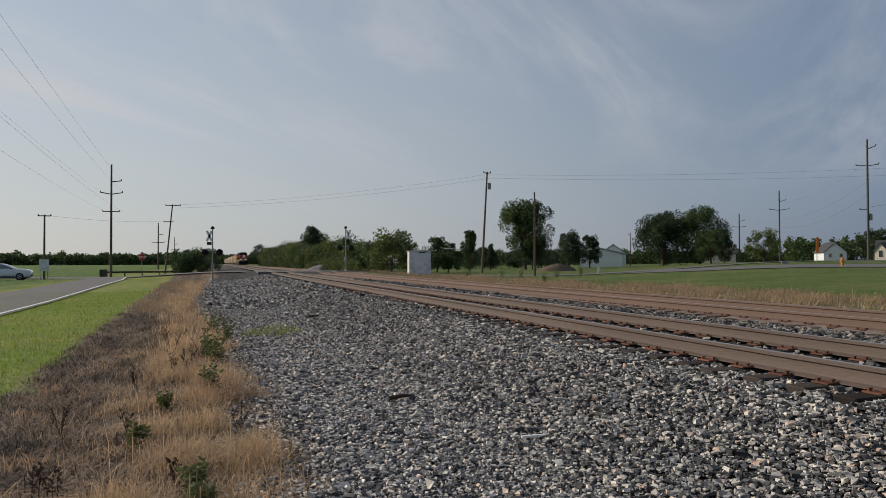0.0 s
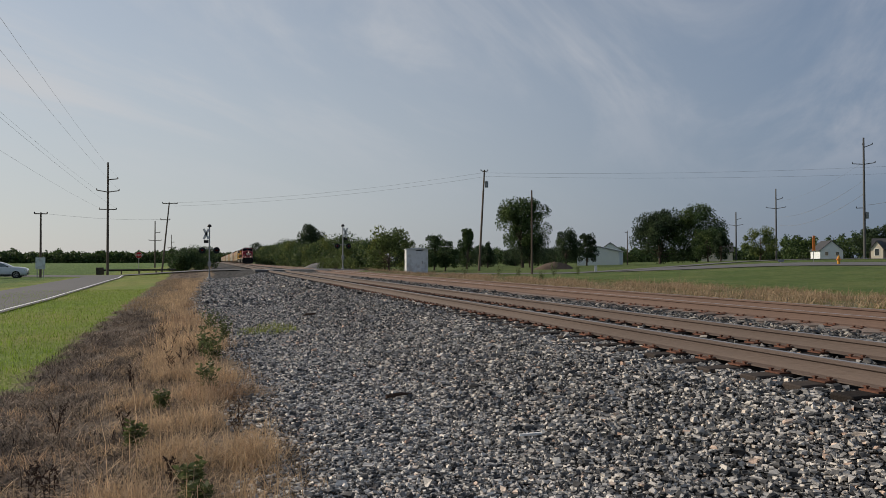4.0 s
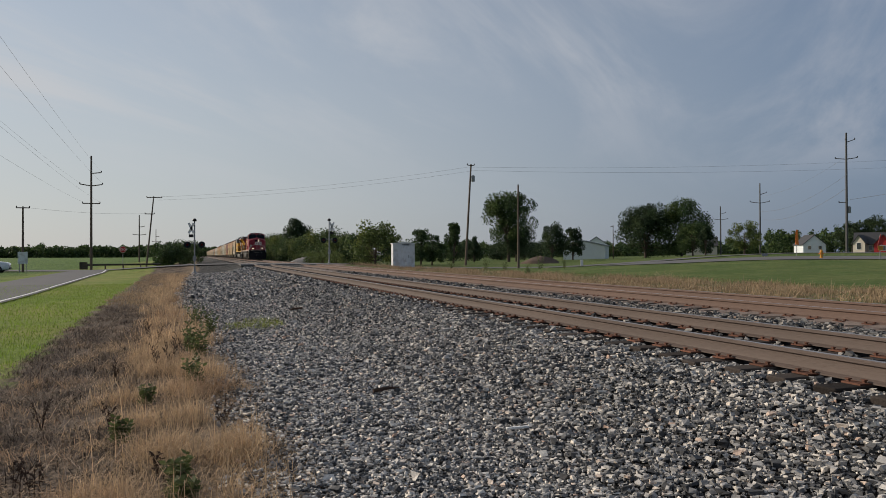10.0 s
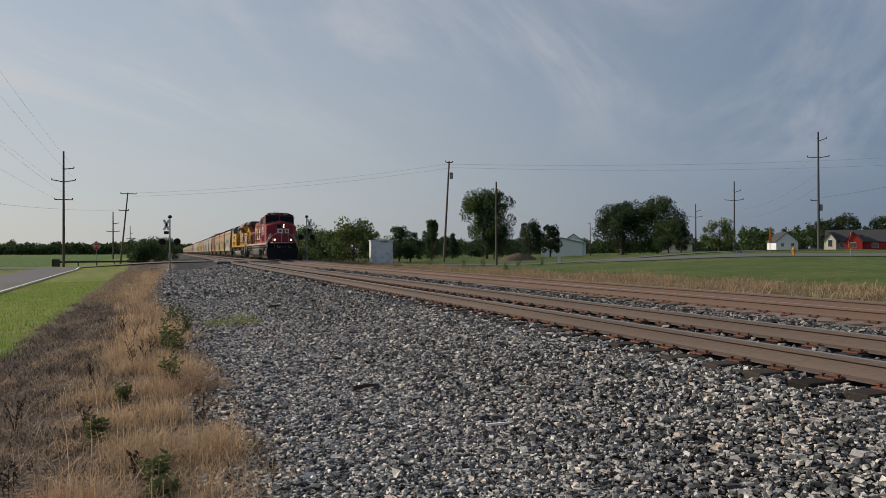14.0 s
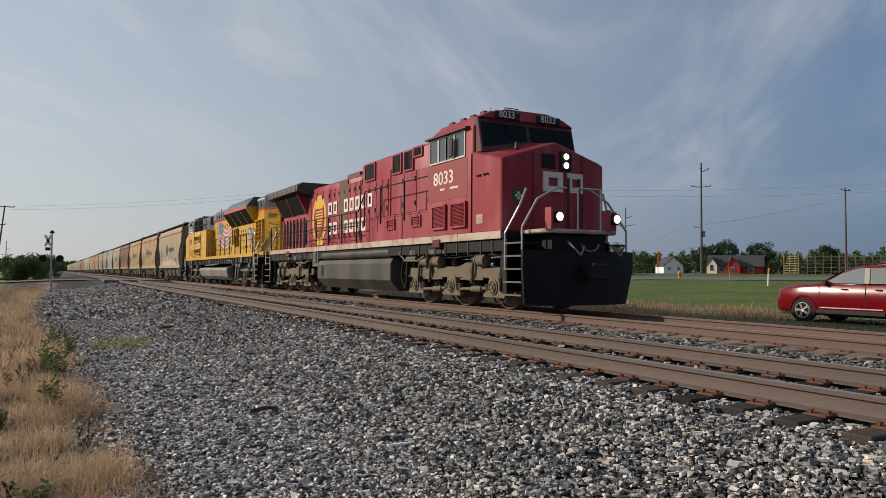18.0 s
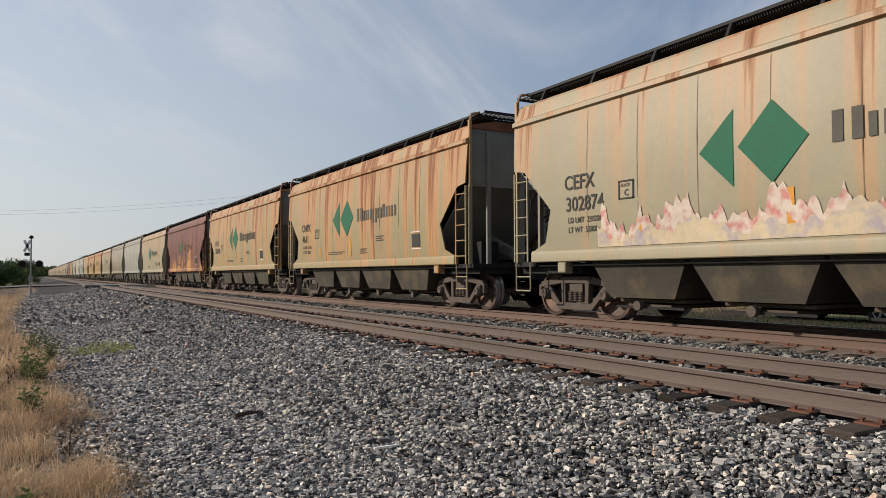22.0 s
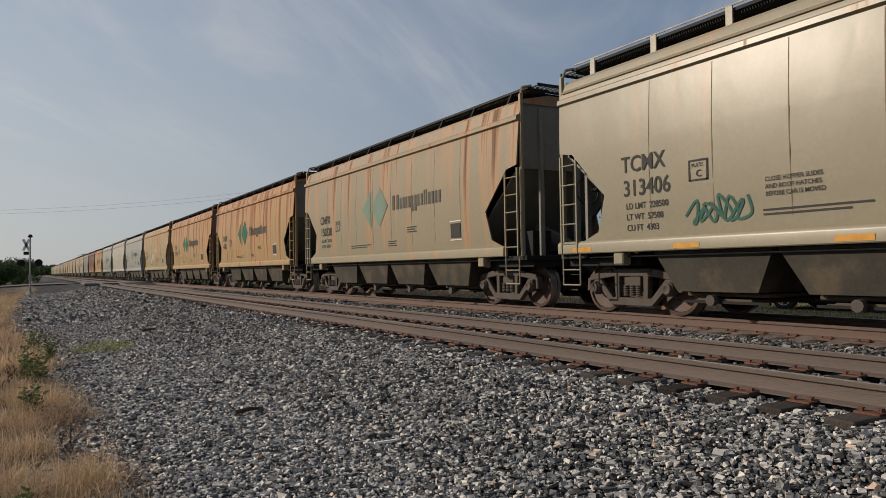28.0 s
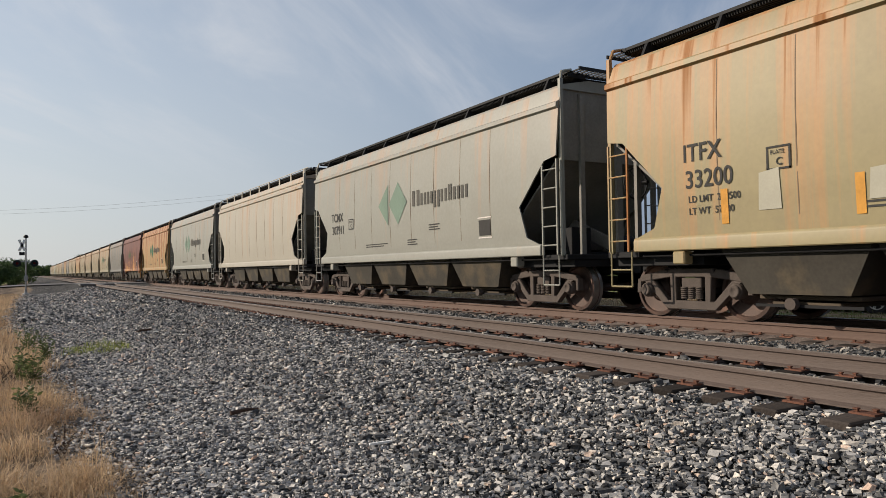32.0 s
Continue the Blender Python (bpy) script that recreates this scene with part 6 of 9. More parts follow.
def underframe_fittings(parent, y0, y1, seed):
    """Cables, ribs, valves and small boxes that fill the space below the walkway."""
    rng = random.Random(seed)
    y = y0
    while y < y1:
        part("frame_rib", Geo().box(-1.46, -1.38, y - 0.02, y + 0.02, 1.30, 1.62), M["under"], parent)
        y += rng.uniform(0.45, 0.7)
    for k in range(4):
        z, y, pts = 1.30 + 0.07 * k, y0, []
        while y < y1:
            pts.append((-1.34 - 0.04 * (k % 2), y, z + rng.uniform(-0.035, 0.035)))
            y += rng.uniform(0.6, 1.2)
        part("cable", Geo().pipe(pts, 0.018 + 0.006 * (k % 2), 5), (M["dark"], M["greytruck"])[k % 2], parent)
    for k in range(7):
        y = rng.uniform(y0 + 0.2, y1 - 0.5)
        w, h = rng.uniform(0.12, 0.35), rng.uniform(0.10, 0.22)
        part("valve_box", Geo().box(-1.46, -1.30, y, y + w, 1.34, 1.34 + h), rng.choice((M["greytruck"], M["under"], M["truck"])), parent, bevel=0.015)


def steps(parent, y0, y1, mat_dark, mat_tread, sy, rail_mat):
    """The step well at one end of a frame, both sides, with treads, side plate and handrails. sy: -1 at the front."""
    well = Geo()
    ya, yb = sorted((y0, y1))
    well.box(-1.45, 1.45, min(y0, y0 + sy * 0.1), max(y0, y0 + sy * 0.1), 0.45, 1.62)
    well.box(-0.75, 0.75, ya, yb, 0.65, 1.70)
    part("step_well", well, mat_dark, parent)
    for sx in (-1, 1):
        for k in range(5):
            z = 0.36 + k * 0.285
            yt = yb - (0.38 if mat_dark == M["stepgrey"] else 0.02)
            st_ = part("step", Geo().box(min(sx * 1.0, sx * 1.46), max(sx * 1.0, sx * 1.46), ya + 0.12, yt, z, z + 0.035), mat_tread, parent)
            part("nosing", Geo().box(min(sx * 1.46, sx * 1.485), max(sx * 1.46, sx * 1.485), ya + 0.12, yt, z + 0.002, z + 0.040), M["galvstep"] if mat_dark == M["stepgrey"] else M["greytruck"], st_)
        g = Geo()
        g.pipe([(sx * 1.47, y0 + sy * 0.06, 0.95), (sx * 1.47, y0 + sy * 0.06, 1.75), (sx * 1.25, y0 + sy * 0.30, 2.35), (sx * 1.1, y0 + sy * 0.34, 2.75)], 0.026)
        part("step_handrail", g, rail_mat, parent)
        g = Geo()
        g.pipe([(sx * 1.47, y1 - sy * 0.1, 1.15), (sx * 1.47, y1 - sy * 0.1, 1.85), (sx * 1.0, y1 - sy * 0.2, 2.5), (sx * 0.45, y1 - sy * 0.2, 2.78), (sx * 0.2, y1 - sy * 0.2, 2.78)], 0.026)
        part("step_handrail", g, rail_mat, parent)
        p = Geo().prism([(y0 + sy * 0.0, 1.62), (y0 + sy * 0.14, 1.62), (y0 + sy * 0.14, 0.40), (y0 + sy * 0.02, 0.40), (y0 - sy * 0.10, 1.05)], "x", sx * 1.46 - 0.02, sx * 1.46 + 0.02)
        part("step_plate", p, M["dark"], parent)


def red_loco():
    L = mover("locomotive", 0, "faded red diesel freight locomotive with dark plough at the head", "locomotive", "locomotives of the train")
    red = M["locored"]
    # frame, stripe, underframe clutter
    part("frame", Geo().box(-1.44, 1.44, 0.0, 19.6, 1.36, 1.66), M["dark"], L)
    part("walkway", Geo().box(-1.49, 1.49, 0.0, 19.6, 1.64, 1.80), M["dark"], L)
    for sx in (-1, 1):
        st = Geo()
        for k in range(10):
            ya, yb = 0.06 + k * 1.95, 0.06 + (k + 1) * 1.95 - 0.02
            st.box(min(sx * 1.49, sx * 1.515), max(sx * 1.49, sx * 1.515), ya, yb, 1.64, 1.815)
        part("side_stripe", st, M["stripe"], L, "dirty off-white frame stripe")
        for y in (3.1, 16.6):
            part("jacking_pad", Geo().box(min(sx * 1.4, sx * 1.55), max(sx * 1.4, sx * 1.55), y - 0.2, y + 0.2, 1.50, 1.72), M["locodark"], L, bevel=0.02)
        pipes = Geo()
        pipes.pipe([(sx * 1.38, 0.3, 1.44), (sx * 1.38, 5.6, 1.44)], 0.025)
        pipes.pipe([(sx * 1.40, 13.0, 1.40), (sx * 1.40, 19.3, 1.40)], 0.025)
        pipes.pipe([(sx * 1.42, 4.0, 1.30), (sx * 1.44, 4.4, 1.18), (sx * 1.44, 5.2, 1.20), (sx * 1.42, 5.5, 1.36)], 0.03)
        pipes.tube((sx * 1.40, 4.5, 1.25), (sx * 1.40, 5.1, 1.25), 0.06, n=10)
        pipes.pipe([(sx * 1.42, 14.0, 1.30), (sx * 1.44, 14.6, 1.20), (sx * 1.44, 15.6, 1.22)], 0.03)
        part("pipework", pipes, M["greytruck"], L)
    underframe_fittings(L, 0.5, 5.9, 3)
    underframe_fittings(L, 13.3, 19.2, 4)
    # nose with a ridged top and a centre section that stands forward
    nose = Geo()
    front = [(-1.48, 0.10), (-1.30, 0.03), (1.30, 0.03), (1.48, 0.10)]
    tops = [3.47, 3.53, 3.53, 3.47]
    verts = [(x, y, 1.80) for x, y in front] + [(x, y, z) for (x, y), z in zip(front, tops)] + [(-1.48, 1.45, 1.80), (1.48, 1.45, 1.80), (-1.48, 1.45, 3.78), (0, 1.45, 4.12), (1.48, 1.45, 3.78), (0.0, 0.03, 3.93)]
    nose.add(verts, [(0, 1, 5, 4), (1, 2, 6, 13, 5), (2, 3, 7, 6), (4, 5, 13, 11, 10), (13, 6, 7, 12, 11), (0, 4, 10, 8), (3, 9, 12, 7), (8, 10, 11, 12, 9), (0, 8, 9, 3, 2, 1)])
    part("nose", nose, red, L, "faded red short nose", bevel=0.03, smooth=25)
    for x in (-0.66, 0.78):
        part("nose_seam", Geo().box(x - 0.012, x + 0.012, 0.015, 0.05, 1.85, 3.66), M["locodark"], L)
    part("nose_door", Geo().box(0.28, 0.74, -0.004, 0.03, 1.84, 3.2), red, L, bevel=0.01)
    part("door_post", Geo().box(0.30, 0.345, -0.05, 0.03, 1.86, 3.1), M["locodark"], L)
    part("door_post", Geo().box(0.62, 0.665, -0.05, 0.03, 1.86, 3.1), M["locodark"], L)
    part("nose_window", Geo().box(-0.42, -0.03, 0.005, 0.03, 3.30, 3.64), M["dimglass"], L, bevel=0.03)
    # cab
    cab = Geo().prism([(-1.48, 1.80), (-1.48, 4.40), (-1.05, 4.80), (-0.60, 4.89), (0.60, 4.89), (1.05, 4.80), (1.48, 4.40), (1.48, 1.80)], "y", 1.32, 3.70)
    part("cab", cab, red, L, bevel=0.03, smooth=25)
    part("cab_brow", Geo().prism([(-1.42, 4.60), (-1.10, 4.76), (-0.60, 4.87), (0.60, 4.87), (1.10, 4.76), (1.42, 4.60)], "y", 1.17, 1.34), red, L, bevel=0.02)
    vis = Geo().prism([(1.02, 3.74), (1.40, 3.74), (1.40, 4.64), (1.24, 4.64)], "x", -1.42, 1.42)
    part("windshield_surround", vis, M["locodark"], L, bevel=0.02)
    for xa, xb in ((-1.36, -0.05), (0.05, 1.36)):
        y_of = lambda z: 1.02 + (z - 3.74) * (0.22 / 0.90) - 0.004
        lo_ = lambda x: 4.12 - 0.19 * abs(x)
        w = Geo().slab([(xa, y_of(lo_(xa)), lo_(xa)), (xa, y_of(4.50), 4.50), (xb, y_of(4.50), 4.50), (xb, y_of(lo_(xb)), lo_(xb))], 0.012)
        p = part("windshield", w, M["dimglass"], L)
        wipe = Geo().tube(((xa + xb) / 2, y_of(4.5) - 0.02, 4.5), ((xa + xb) / 2 + 0.2, y_of(4.12) - 0.02, 4.12), 0.01, n=5)
        part("wiper", wipe, M["dark"], p)
    for x in (-0.62, 0.62):
        nb = part("number_board", Geo().box(x - 0.36, x + 0.36, 1.13, 1.25, 4.61, 4.80), M["black"], L, bevel=0.015)
        me = text_mesh("8033", 0.17, M["letter"], 0.95)
        for v in me.vertices:
            v.co = (x - 0.26 + v.co.x, 1.122, 4.64 + v.co.y)
        part("number", me, None, nb)
    lights = Geo().box(0.10, 0.42, -0.05, 0.05, 3.27, 3.72)
    hl = part("headlight_box", lights, M["black"], L, bevel=0.02)
    for z in (3.39, 3.60):
        part("headlight", Geo().revolve([(0.0, 0.072), (-0.02, 0.07), (-0.03, 0.045), (-0.032, 0.0)], "y", (0.24, -0.05, z), 18), M["lamp"], hl)
    # emblem blocks on the nose door
    for x in (-0.38, 0.31):
        w_ = 0.56 if x < 0 else 0.46
        ring_ = [(x, 2.76), (x + w_, 2.76), (x + w_, 3.22), (x, 3.22)]
        hole = [(x + 0.14, 2.89), (x + w_ - 0.14, 2.89), (x + w_ - 0.14, 3.09), (x + 0.14, 3.09)]
        face = Geo().add([(u, y, v) for y in (-0.012, 0.028) for u, v in ring_ + hole], [(i + o, (i + 1) % 4 + o, (i + 1) % 4 + 4 + o, i + 4 + o) for o in (0, 8) for i in range(4)]
                         + [(i, (i + 1) % 4, (i + 1) % 4 + 8, i + 8) for i in range(4)] + [(i + 4, (i + 1) % 4 + 4, (i + 1) % 4 + 12, i + 12) for i in range(4)])
        part("nose_emblem", face, M["letter"], L)
    sign = part("first_aid_sign", Geo().box(-1.21, -0.93, 0.01, 0.05, 2.48, 2.76), M["green"], L)
    part("sign_cross", Geo().box(-1.10, -1.04, 0.0, 0.02, 2.53, 2.71).box(-1.16, -0.98, 0.0, 0.02, 2.59, 2.65), M["letter"], sign)
    for x in (-0.84, 0.84):
        d = part("ditch_light", Geo().revolve([(0.0, 0.13), (-0.10, 0.14), (-0.14, 0.12), (-0.14, 0.0)], "y", (x * 0.95, -1.02, 2.08), 18), M["black"], L)
        part("ditch_lens", Geo().revolve([(0.0, 0.095), (-0.02, 0.08), (-0.03, 0.0)], "y", (x * 0.95, -1.165, 2.08), 16), M["ditch"], d)
        part("ditch_bracket", Geo().box(x * 0.95 - 0.20, x * 0.95 - 0.14, -1.12, -0.9, 1.80, 2.28).box(x * 0.95 - 0.16, x * 0.95 + 0.16, -0.96, -0.9, 1.80, 2.26), red, d)
    for sx in (-1, 1):
        for ya, yb in ((1.72, 2.18), (2.24, 2.62), (2.66, 3.02), (3.10, 3.52)):
            z0, z1 = 3.74, 4.32
            wn_ = part("side_window", Geo().box(min(sx * 1.475, sx * 1.492), max(sx * 1.475, sx * 1.492), ya, yb, z0, z1), M["glass"], L)
            f = Geo()
            for a, b, c, d in ((ya - 0.04, ya, z0 - 0.04, z1 + 0.04), (yb, yb + 0.03, z0 - 0.04, z1 + 0.04), (ya, yb, z0 - 0.04, z0), (ya, yb, z1, z1 + 0.04)):
                f.box(min(sx * 1.47, sx * 1.51), max(sx * 1.47, sx * 1.51), a, b, c, d)
            part("window_frame", f, M["chrome"], wn_)
        part("rain_gutter", Geo().prism([(sx * 1.47, 4.36), (sx * 1.60, 4.37), (sx * 1.60, 4.41), (sx * 1.45, 4.43)], "y", 1.5, 3.66), M["locodark"], L)
    part("mirror", Geo().box(-1.60, -1.56, 2.16, 2.36, 3.76, 4.24), M["black"], L, bevel=0.02)
    part("side_panel", Geo().box(-1.487, -1.47, 1.60, 3.66, 2.72, 3.66), M["locopanel"], L)
    letters("8033", 0.33, M["letter"], L, (-1.492, 3.36, 3.14), 1.15, "number")
    part("fine_print", Geo().box(-1.491, -1.48, 2.05, 2.45, 2.98, 3.03).box(-1.491, -1.48, 2.75, 2.98, 2.98, 3.03), M["letter"], L)
    for ya, yb in ((1.55, 2.42), (2.58, 3.42)):
        louvre(L, ya + 0.1, yb - 0.1, 2.02, 2.56, -1.53, 16, red, red, 0.04)
    part("data_plate", Geo().box(-1.492, -1.47, 0.86, 1.16, 2.02, 2.24), M["stripe"], L)
    grab = Geo()
    for y in (0.62, 0.75, 0.95, 1.05):
        grab.tube((-1.50, y, 3.16), (-1.50, y + 0.06, 3.16), 0.025, n=6)
    part("cable_socket", grab, M["dark"], L)
    roof = Geo()
    for y in (1.7, 2.2, 2.7, 3.3):
        roof.box(-0.95, -0.85, y, y + 0.2, 4.80, 4.90)
        roof.box(0.85, 0.95, y, y + 0.2, 4.80, 4.90)
    roof.pipe([(-0.5, 1.45, 4.88), (-0.5, 1.45, 4.97), (-0.1, 1.45, 4.97), (-0.1, 1.45, 4.88)], 0.012)
    roof.tube((-0.75, 1.7, 4.82), (-0.75, 1.7, 5.0), 0.01, n=5)
    part("roof_fittings", roof, M["locodark"], L)
    bell = Geo().revolve([(0.0, 0.06), (0.05, 0.06), (0.10, 0.045), (0.16, 0.045), (0.18, 0.0)], "z", (-0.75, 0.55, 3.78), 14)
    part("nose_horn", bell, M["locodark"], L)
    # hoods: tall equipment section, engine hood, radiator section
    part("equipment_hood", Geo().prism([(-0.93, 1.80), (-0.93, 4.52), (-0.80, 4.62), (0.80, 4.62), (0.93, 4.52), (0.93, 1.80)], "y", 3.70, 9.75), red, L, bevel=0.02)
    part("engine_hood", Geo().prism([(-0.93, 1.80), (-0.93, 4.20), (-0.78, 4.32), (0.78, 4.32), (0.93, 4.20), (0.93, 1.80)], "y", 9.75, 15.3), red, L, bevel=0.02)
    part("radiator_hood", Geo().prism([(-0.93, 1.80), (-0.93, 3.25), (-0.90, 4.10), (0.90, 4.10), (0.93, 3.25), (0.93, 1.80)], "y", 15.3, 19.35), red, L, bevel=0.02)
    # flush lower boxes along the walkway
    for ya, yb in ((3.72, 6.05), (6.1, 8.9)):
        bx = part("walkway_box", Geo().box(-1.12, -0.93, ya, yb, 1.80, 2.62), red, L, bevel=0.015)
        part("box_rivets", Geo().box(-1.128, -1.12, ya + 0.02, yb - 0.02, 2.56, 2.575), M["locodark"], bx)
    for ya in (4.85, 6.6):
        louvre(L, ya, ya + 0.5, 2.22, 2.46, -1.15, 5, red, red, 0.03)
    for y0, y1, z0, z1 in ((5.72, 6.27, 3.96, 4.50), (6.55, 7.12, 3.96, 4.50), (5.12, 5.58, 4.30, 4.52), (8.60, 9.40, 3.98, 4.48)):
        screen_panel(L, y0, y1, z0, z1, -0.96, red, 7 if y0 < 8 else 1)
    doors(L, -0.945, [3.78, 4.6, 5.45, 6.3, 7.2], 2.66, 3.88, red)
    doors(L, -0.945, [7.5, 7.95, 8.45, 9.0, 9.7], 2.66, 3.86, red)
    doors(L, -0.945, [9.85, 10.3, 10.8, 11.35, 11.9, 12.4, 12.9], 1.98, 4.05, red)
    doors(L, -0.945, [13.0, 13.75, 14.5, 15.25], 1.98, 4.05, red)
    for y in (3.76, 7.34, 9.76, 15.3):
        part("body_seam", Geo().box(-0.955, -0.93, y - 0.02, y + 0.02, 1.82, 4.1), M["locodark"], L)
    part("soot_streak", Geo().prism([(11.10, 2.45), (11.72, 2.30), (11.95, 4.22), (11.05, 4.22)], "x", -0.966, -0.958), M["soot"], L, "burnt and sooty paint below the exhaust")
    # emblem: oval ring, animal-shaped top, leaf-shaped centre as plain shapes
    oval = Geo()
    n = 32
    rim = [(14.22 + 0.86 * math.cos(2 * math.pi * i / n), 2.95 + 0.98 * math.sin(2 * math.pi * i / n)) for i in range(n)]
    inn = [(14.22 + 0.66 * math.cos(2 * math.pi * i / n), 2.95 + 0.78 * math.sin(2 * math.pi * i / n)) for i in range(n)]
    oval.add([(-0.966, y, z) for y, z in rim + inn], [(i, (i + 1) % n, n + (i + 1) % n, n + i) for i in range(n)])
    part("emblem_ring", oval, M["gold"], L)
    plate_side([(14.75, 3.40), (14.45, 3.78), (13.95, 3.82), (13.72, 3.55), (13.85, 3.38)], M["gold"], L, "emblem_top", x=-0.967)
    for q in range(8):
        half = 0.44 - 0.045 * max(0, q - 2)
        za = 3.24 - q * 0.115
        plate_side([(14.22 + half, za), (14.22 - half, za), (14.22 - half, za + 0.06), (14.22 + half, za + 0.06)], M["gold"], L, "emblem_bar", x=-0.967)
    plate_side([(14.75, 2.12), (13.69, 2.12), (13.76, 1.92), (14.68, 1.92)], M["gold"], L, "emblem_base", x=-0.967)
    # name as two rows of letter-wide blocks
    for row, z0, z1, cells in ((0, 3.05, 3.52, 8), (1, 2.28, 2.74, 7)):
        for k in range(cells):
            if row == 0 and k in (2,) or row == 1 and k in (2,):
                continue
            ya = 13.10 - k * 0.565
            yb = ya - 0.40
            g = Geo()
            q = 0.105
            ring_ = [(ya, z0), (yb, z0), (yb, z1), (ya, z1)] + [(ya - q, z0 + q), (yb + q, z0 + q), (yb + q, z1 - q), (ya - q, z1 - q)]
            g.add([(-0.978, a, b) for a, b in ring_], [(i, (i + 1) % 4, (i + 1) % 4 + 4, i + 4) for i in range(4)])
            part("name_block", g, M["letter"], L)
    stack = Geo().prism([(11.35, 4.30), (12.85, 4.30), (12.75, 4.62), (11.45, 4.62)], "x", -0.35, 0.35)
    part("exhaust", stack, M["soot"], L, bevel=0.03)
    horn = Geo()
    for dy in (10.15, 10.42, 10.7):
        horn.revolve([(0.0, 0.02), (0.18, 0.035), (0.28, 0.10), (0.29, 0.10)], "x", (-0.65, dy, 4.44), 12)
        horn.tube((-0.62, dy, 4.3), (-0.62, dy, 4.44), 0.02, n=6)
    part("air_horn", horn, M["dark"], L)
    # radiator wings
    wing = Geo().prism([(-1.53, 4.18), (-1.53, 4.44), (-1.30, 4.56), (1.30, 4.56), (1.53, 4.44), (1.53, 4.18), (0.93, 4.0), (-0.93, 4.0)], "y", 15.4, 20.0)
    part("radiator_wing", wing, M["wing"], L, "dark grey overhanging radiator", bevel=0.02)
    for k in range(7):
        part("wing_seam", Geo().box(-1.54, -1.52, 15.6 + k * 0.68, 15.62 + k * 0.68, 4.20, 4.42), M["dark"], L)
    for ya, yb in ((15.95, 17.55), (17.7, 19.3)):
        s = Geo().slab([(-0.95, ya, 3.32), (-0.95, yb, 3.32), (-1.36, yb, 4.05), (-1.36, ya, 4.05)], 0.03)
        sp = part("radiator_screen", s, M["screen"], L)
        part("screen_frame", Geo().slab([(-0.97, ya - 0.08, 3.28), (-0.97, ya, 3.28), (-1.38, ya, 4.10), (-1.38, ya - 0.08, 4.10)], 0.04), red, sp)
    for y in (15.82, 19.32):
        part("screen_valance", Geo().prism([(-0.93, 3.26), (-1.40, 4.06), (-1.40, 4.12), (-0.93, 4.12)], "y", y, y + 0.06), red, L)
    for k in range(7):
        y = 15.9 + k * 0.50
        part("vent_slot", Geo().box(-0.955, -0.94, y, y + (0.26 if k else 0.36), 1.98, 3.05), M["screen"], L)
        part("vent_rib", Geo().box(-0.99, -0.93, y + 0.30, y + 0.44, 1.86, 3.16), red, L, bevel=0.01)
    # hand rails
    top = [(3.8, 3.46), (8.15, 3.46), (8.75, 2.86), (19.55, 2.86)]
    handrail(L, -1.47, [5.2, 6.9, 8.2], 2.35, 3.46, M["black"], top)
    handrail(L, -1.46, [8.9, 10.3, 11.7, 13.1, 14.5, 15.9, 17.3, 18.6, 19.5], 1.80, 2.86, M["black"], [(8.9, 2.40), (19.55, 2.40)])
    for y in (8.9, 10.3, 11.7, 13.1, 14.5, 15.9, 17.3, 18.6, 19.5):
        part("stanchion", Geo().box(-1.492, -1.448, y - 0.022, y + 0.022, 2.4, 2.88), M["black"], L)
    handrail(L, 1.47, [5.2, 8.2, 11.7, 15.9, 19.5], 1.80, 2.86, M["black"])
    # tank with chamfered belly and air reservoirs above it
    tank = Geo().prism([(-1.50, 1.14), (-1.50, 0.62), (-1.22, 0.30), (1.22, 0.30), (1.50, 0.62), (1.50, 1.14), (1.42, 1.28), (-1.42, 1.28)], "y", 6.05, 12.75)
    part("fuel_tank", tank, M["tankdark"], L, "dark grey fuel tank with dust", bevel=0.012, smooth=12)
    for sx in (-1, 1):
        part("air_reservoir", Geo().tube((sx * 1.30, 6.3, 1.46), (sx * 1.30, 12.4, 1.46), 0.165, n=18), M["tankdark"], L)
    part("tank_end", Geo().box(-1.51, -1.49, 12.0, 12.35, 0.7, 1.1), M["dark"], L)
    part("filler_box", Geo().box(-1.46, -1.30, 12.85, 13.5, 1.05, 1.60).box(-1.50, -1.40, 13.0, 13.3, 1.2, 1.62), M["greytruck"], L, bevel=0.02)
    for c, ws in ((2.78, (0.74, 2.78, 4.83)), (16.82, (14.77, 16.82, 18.86))):
        loco_truck(L, c, ws, M["dust"])
    # front: step wells, plough, coupler, hoses
    steps(L, 0.0, -0.82, M["plough"], M["grating"], -1, M["chrome"])
    steps(L, 19.6, 20.55, M["black"], M["grating"], 1, M["chrome"])
    part("anticlimber", Geo().prism([(-1.05, -0.80), (-0.9, -1.02), (0.9, -1.02), (1.05, -0.80), (1.05, 0.0), (-1.05, 0.0)], "z", 1.74, 1.83), M["stripe"], L, bevel=0.02)
    plough = Geo()
    pts = [(-1.54, -0.86), (-1.05, -1.06), (0.0, -1.12), (1.05, -1.06), (1.54, -0.86)]
    lo = [(-1.42, -0.76), (-0.95, -1.08), (0.0, -1.20), (0.95, -1.08), (1.42, -0.76)]
    verts = [(x, y, 1.36) for x, y in pts] + [(x, y, 0.95) for x, y in pts] + [(x, y, 0.17) for x, y in lo]
    verts += [(x, y + 0.08, z) for x, y, z in verts]
    faces = []
    for o in (0, 15):
        for r in (0, 5):
            for i in range(4):
                faces.append((o + r + i, o + r + i + 1, o + r + i + 6, o + r + i + 5))
    rim = [0, 1, 2, 3, 4, 9, 14, 13, 12, 11, 10, 5]
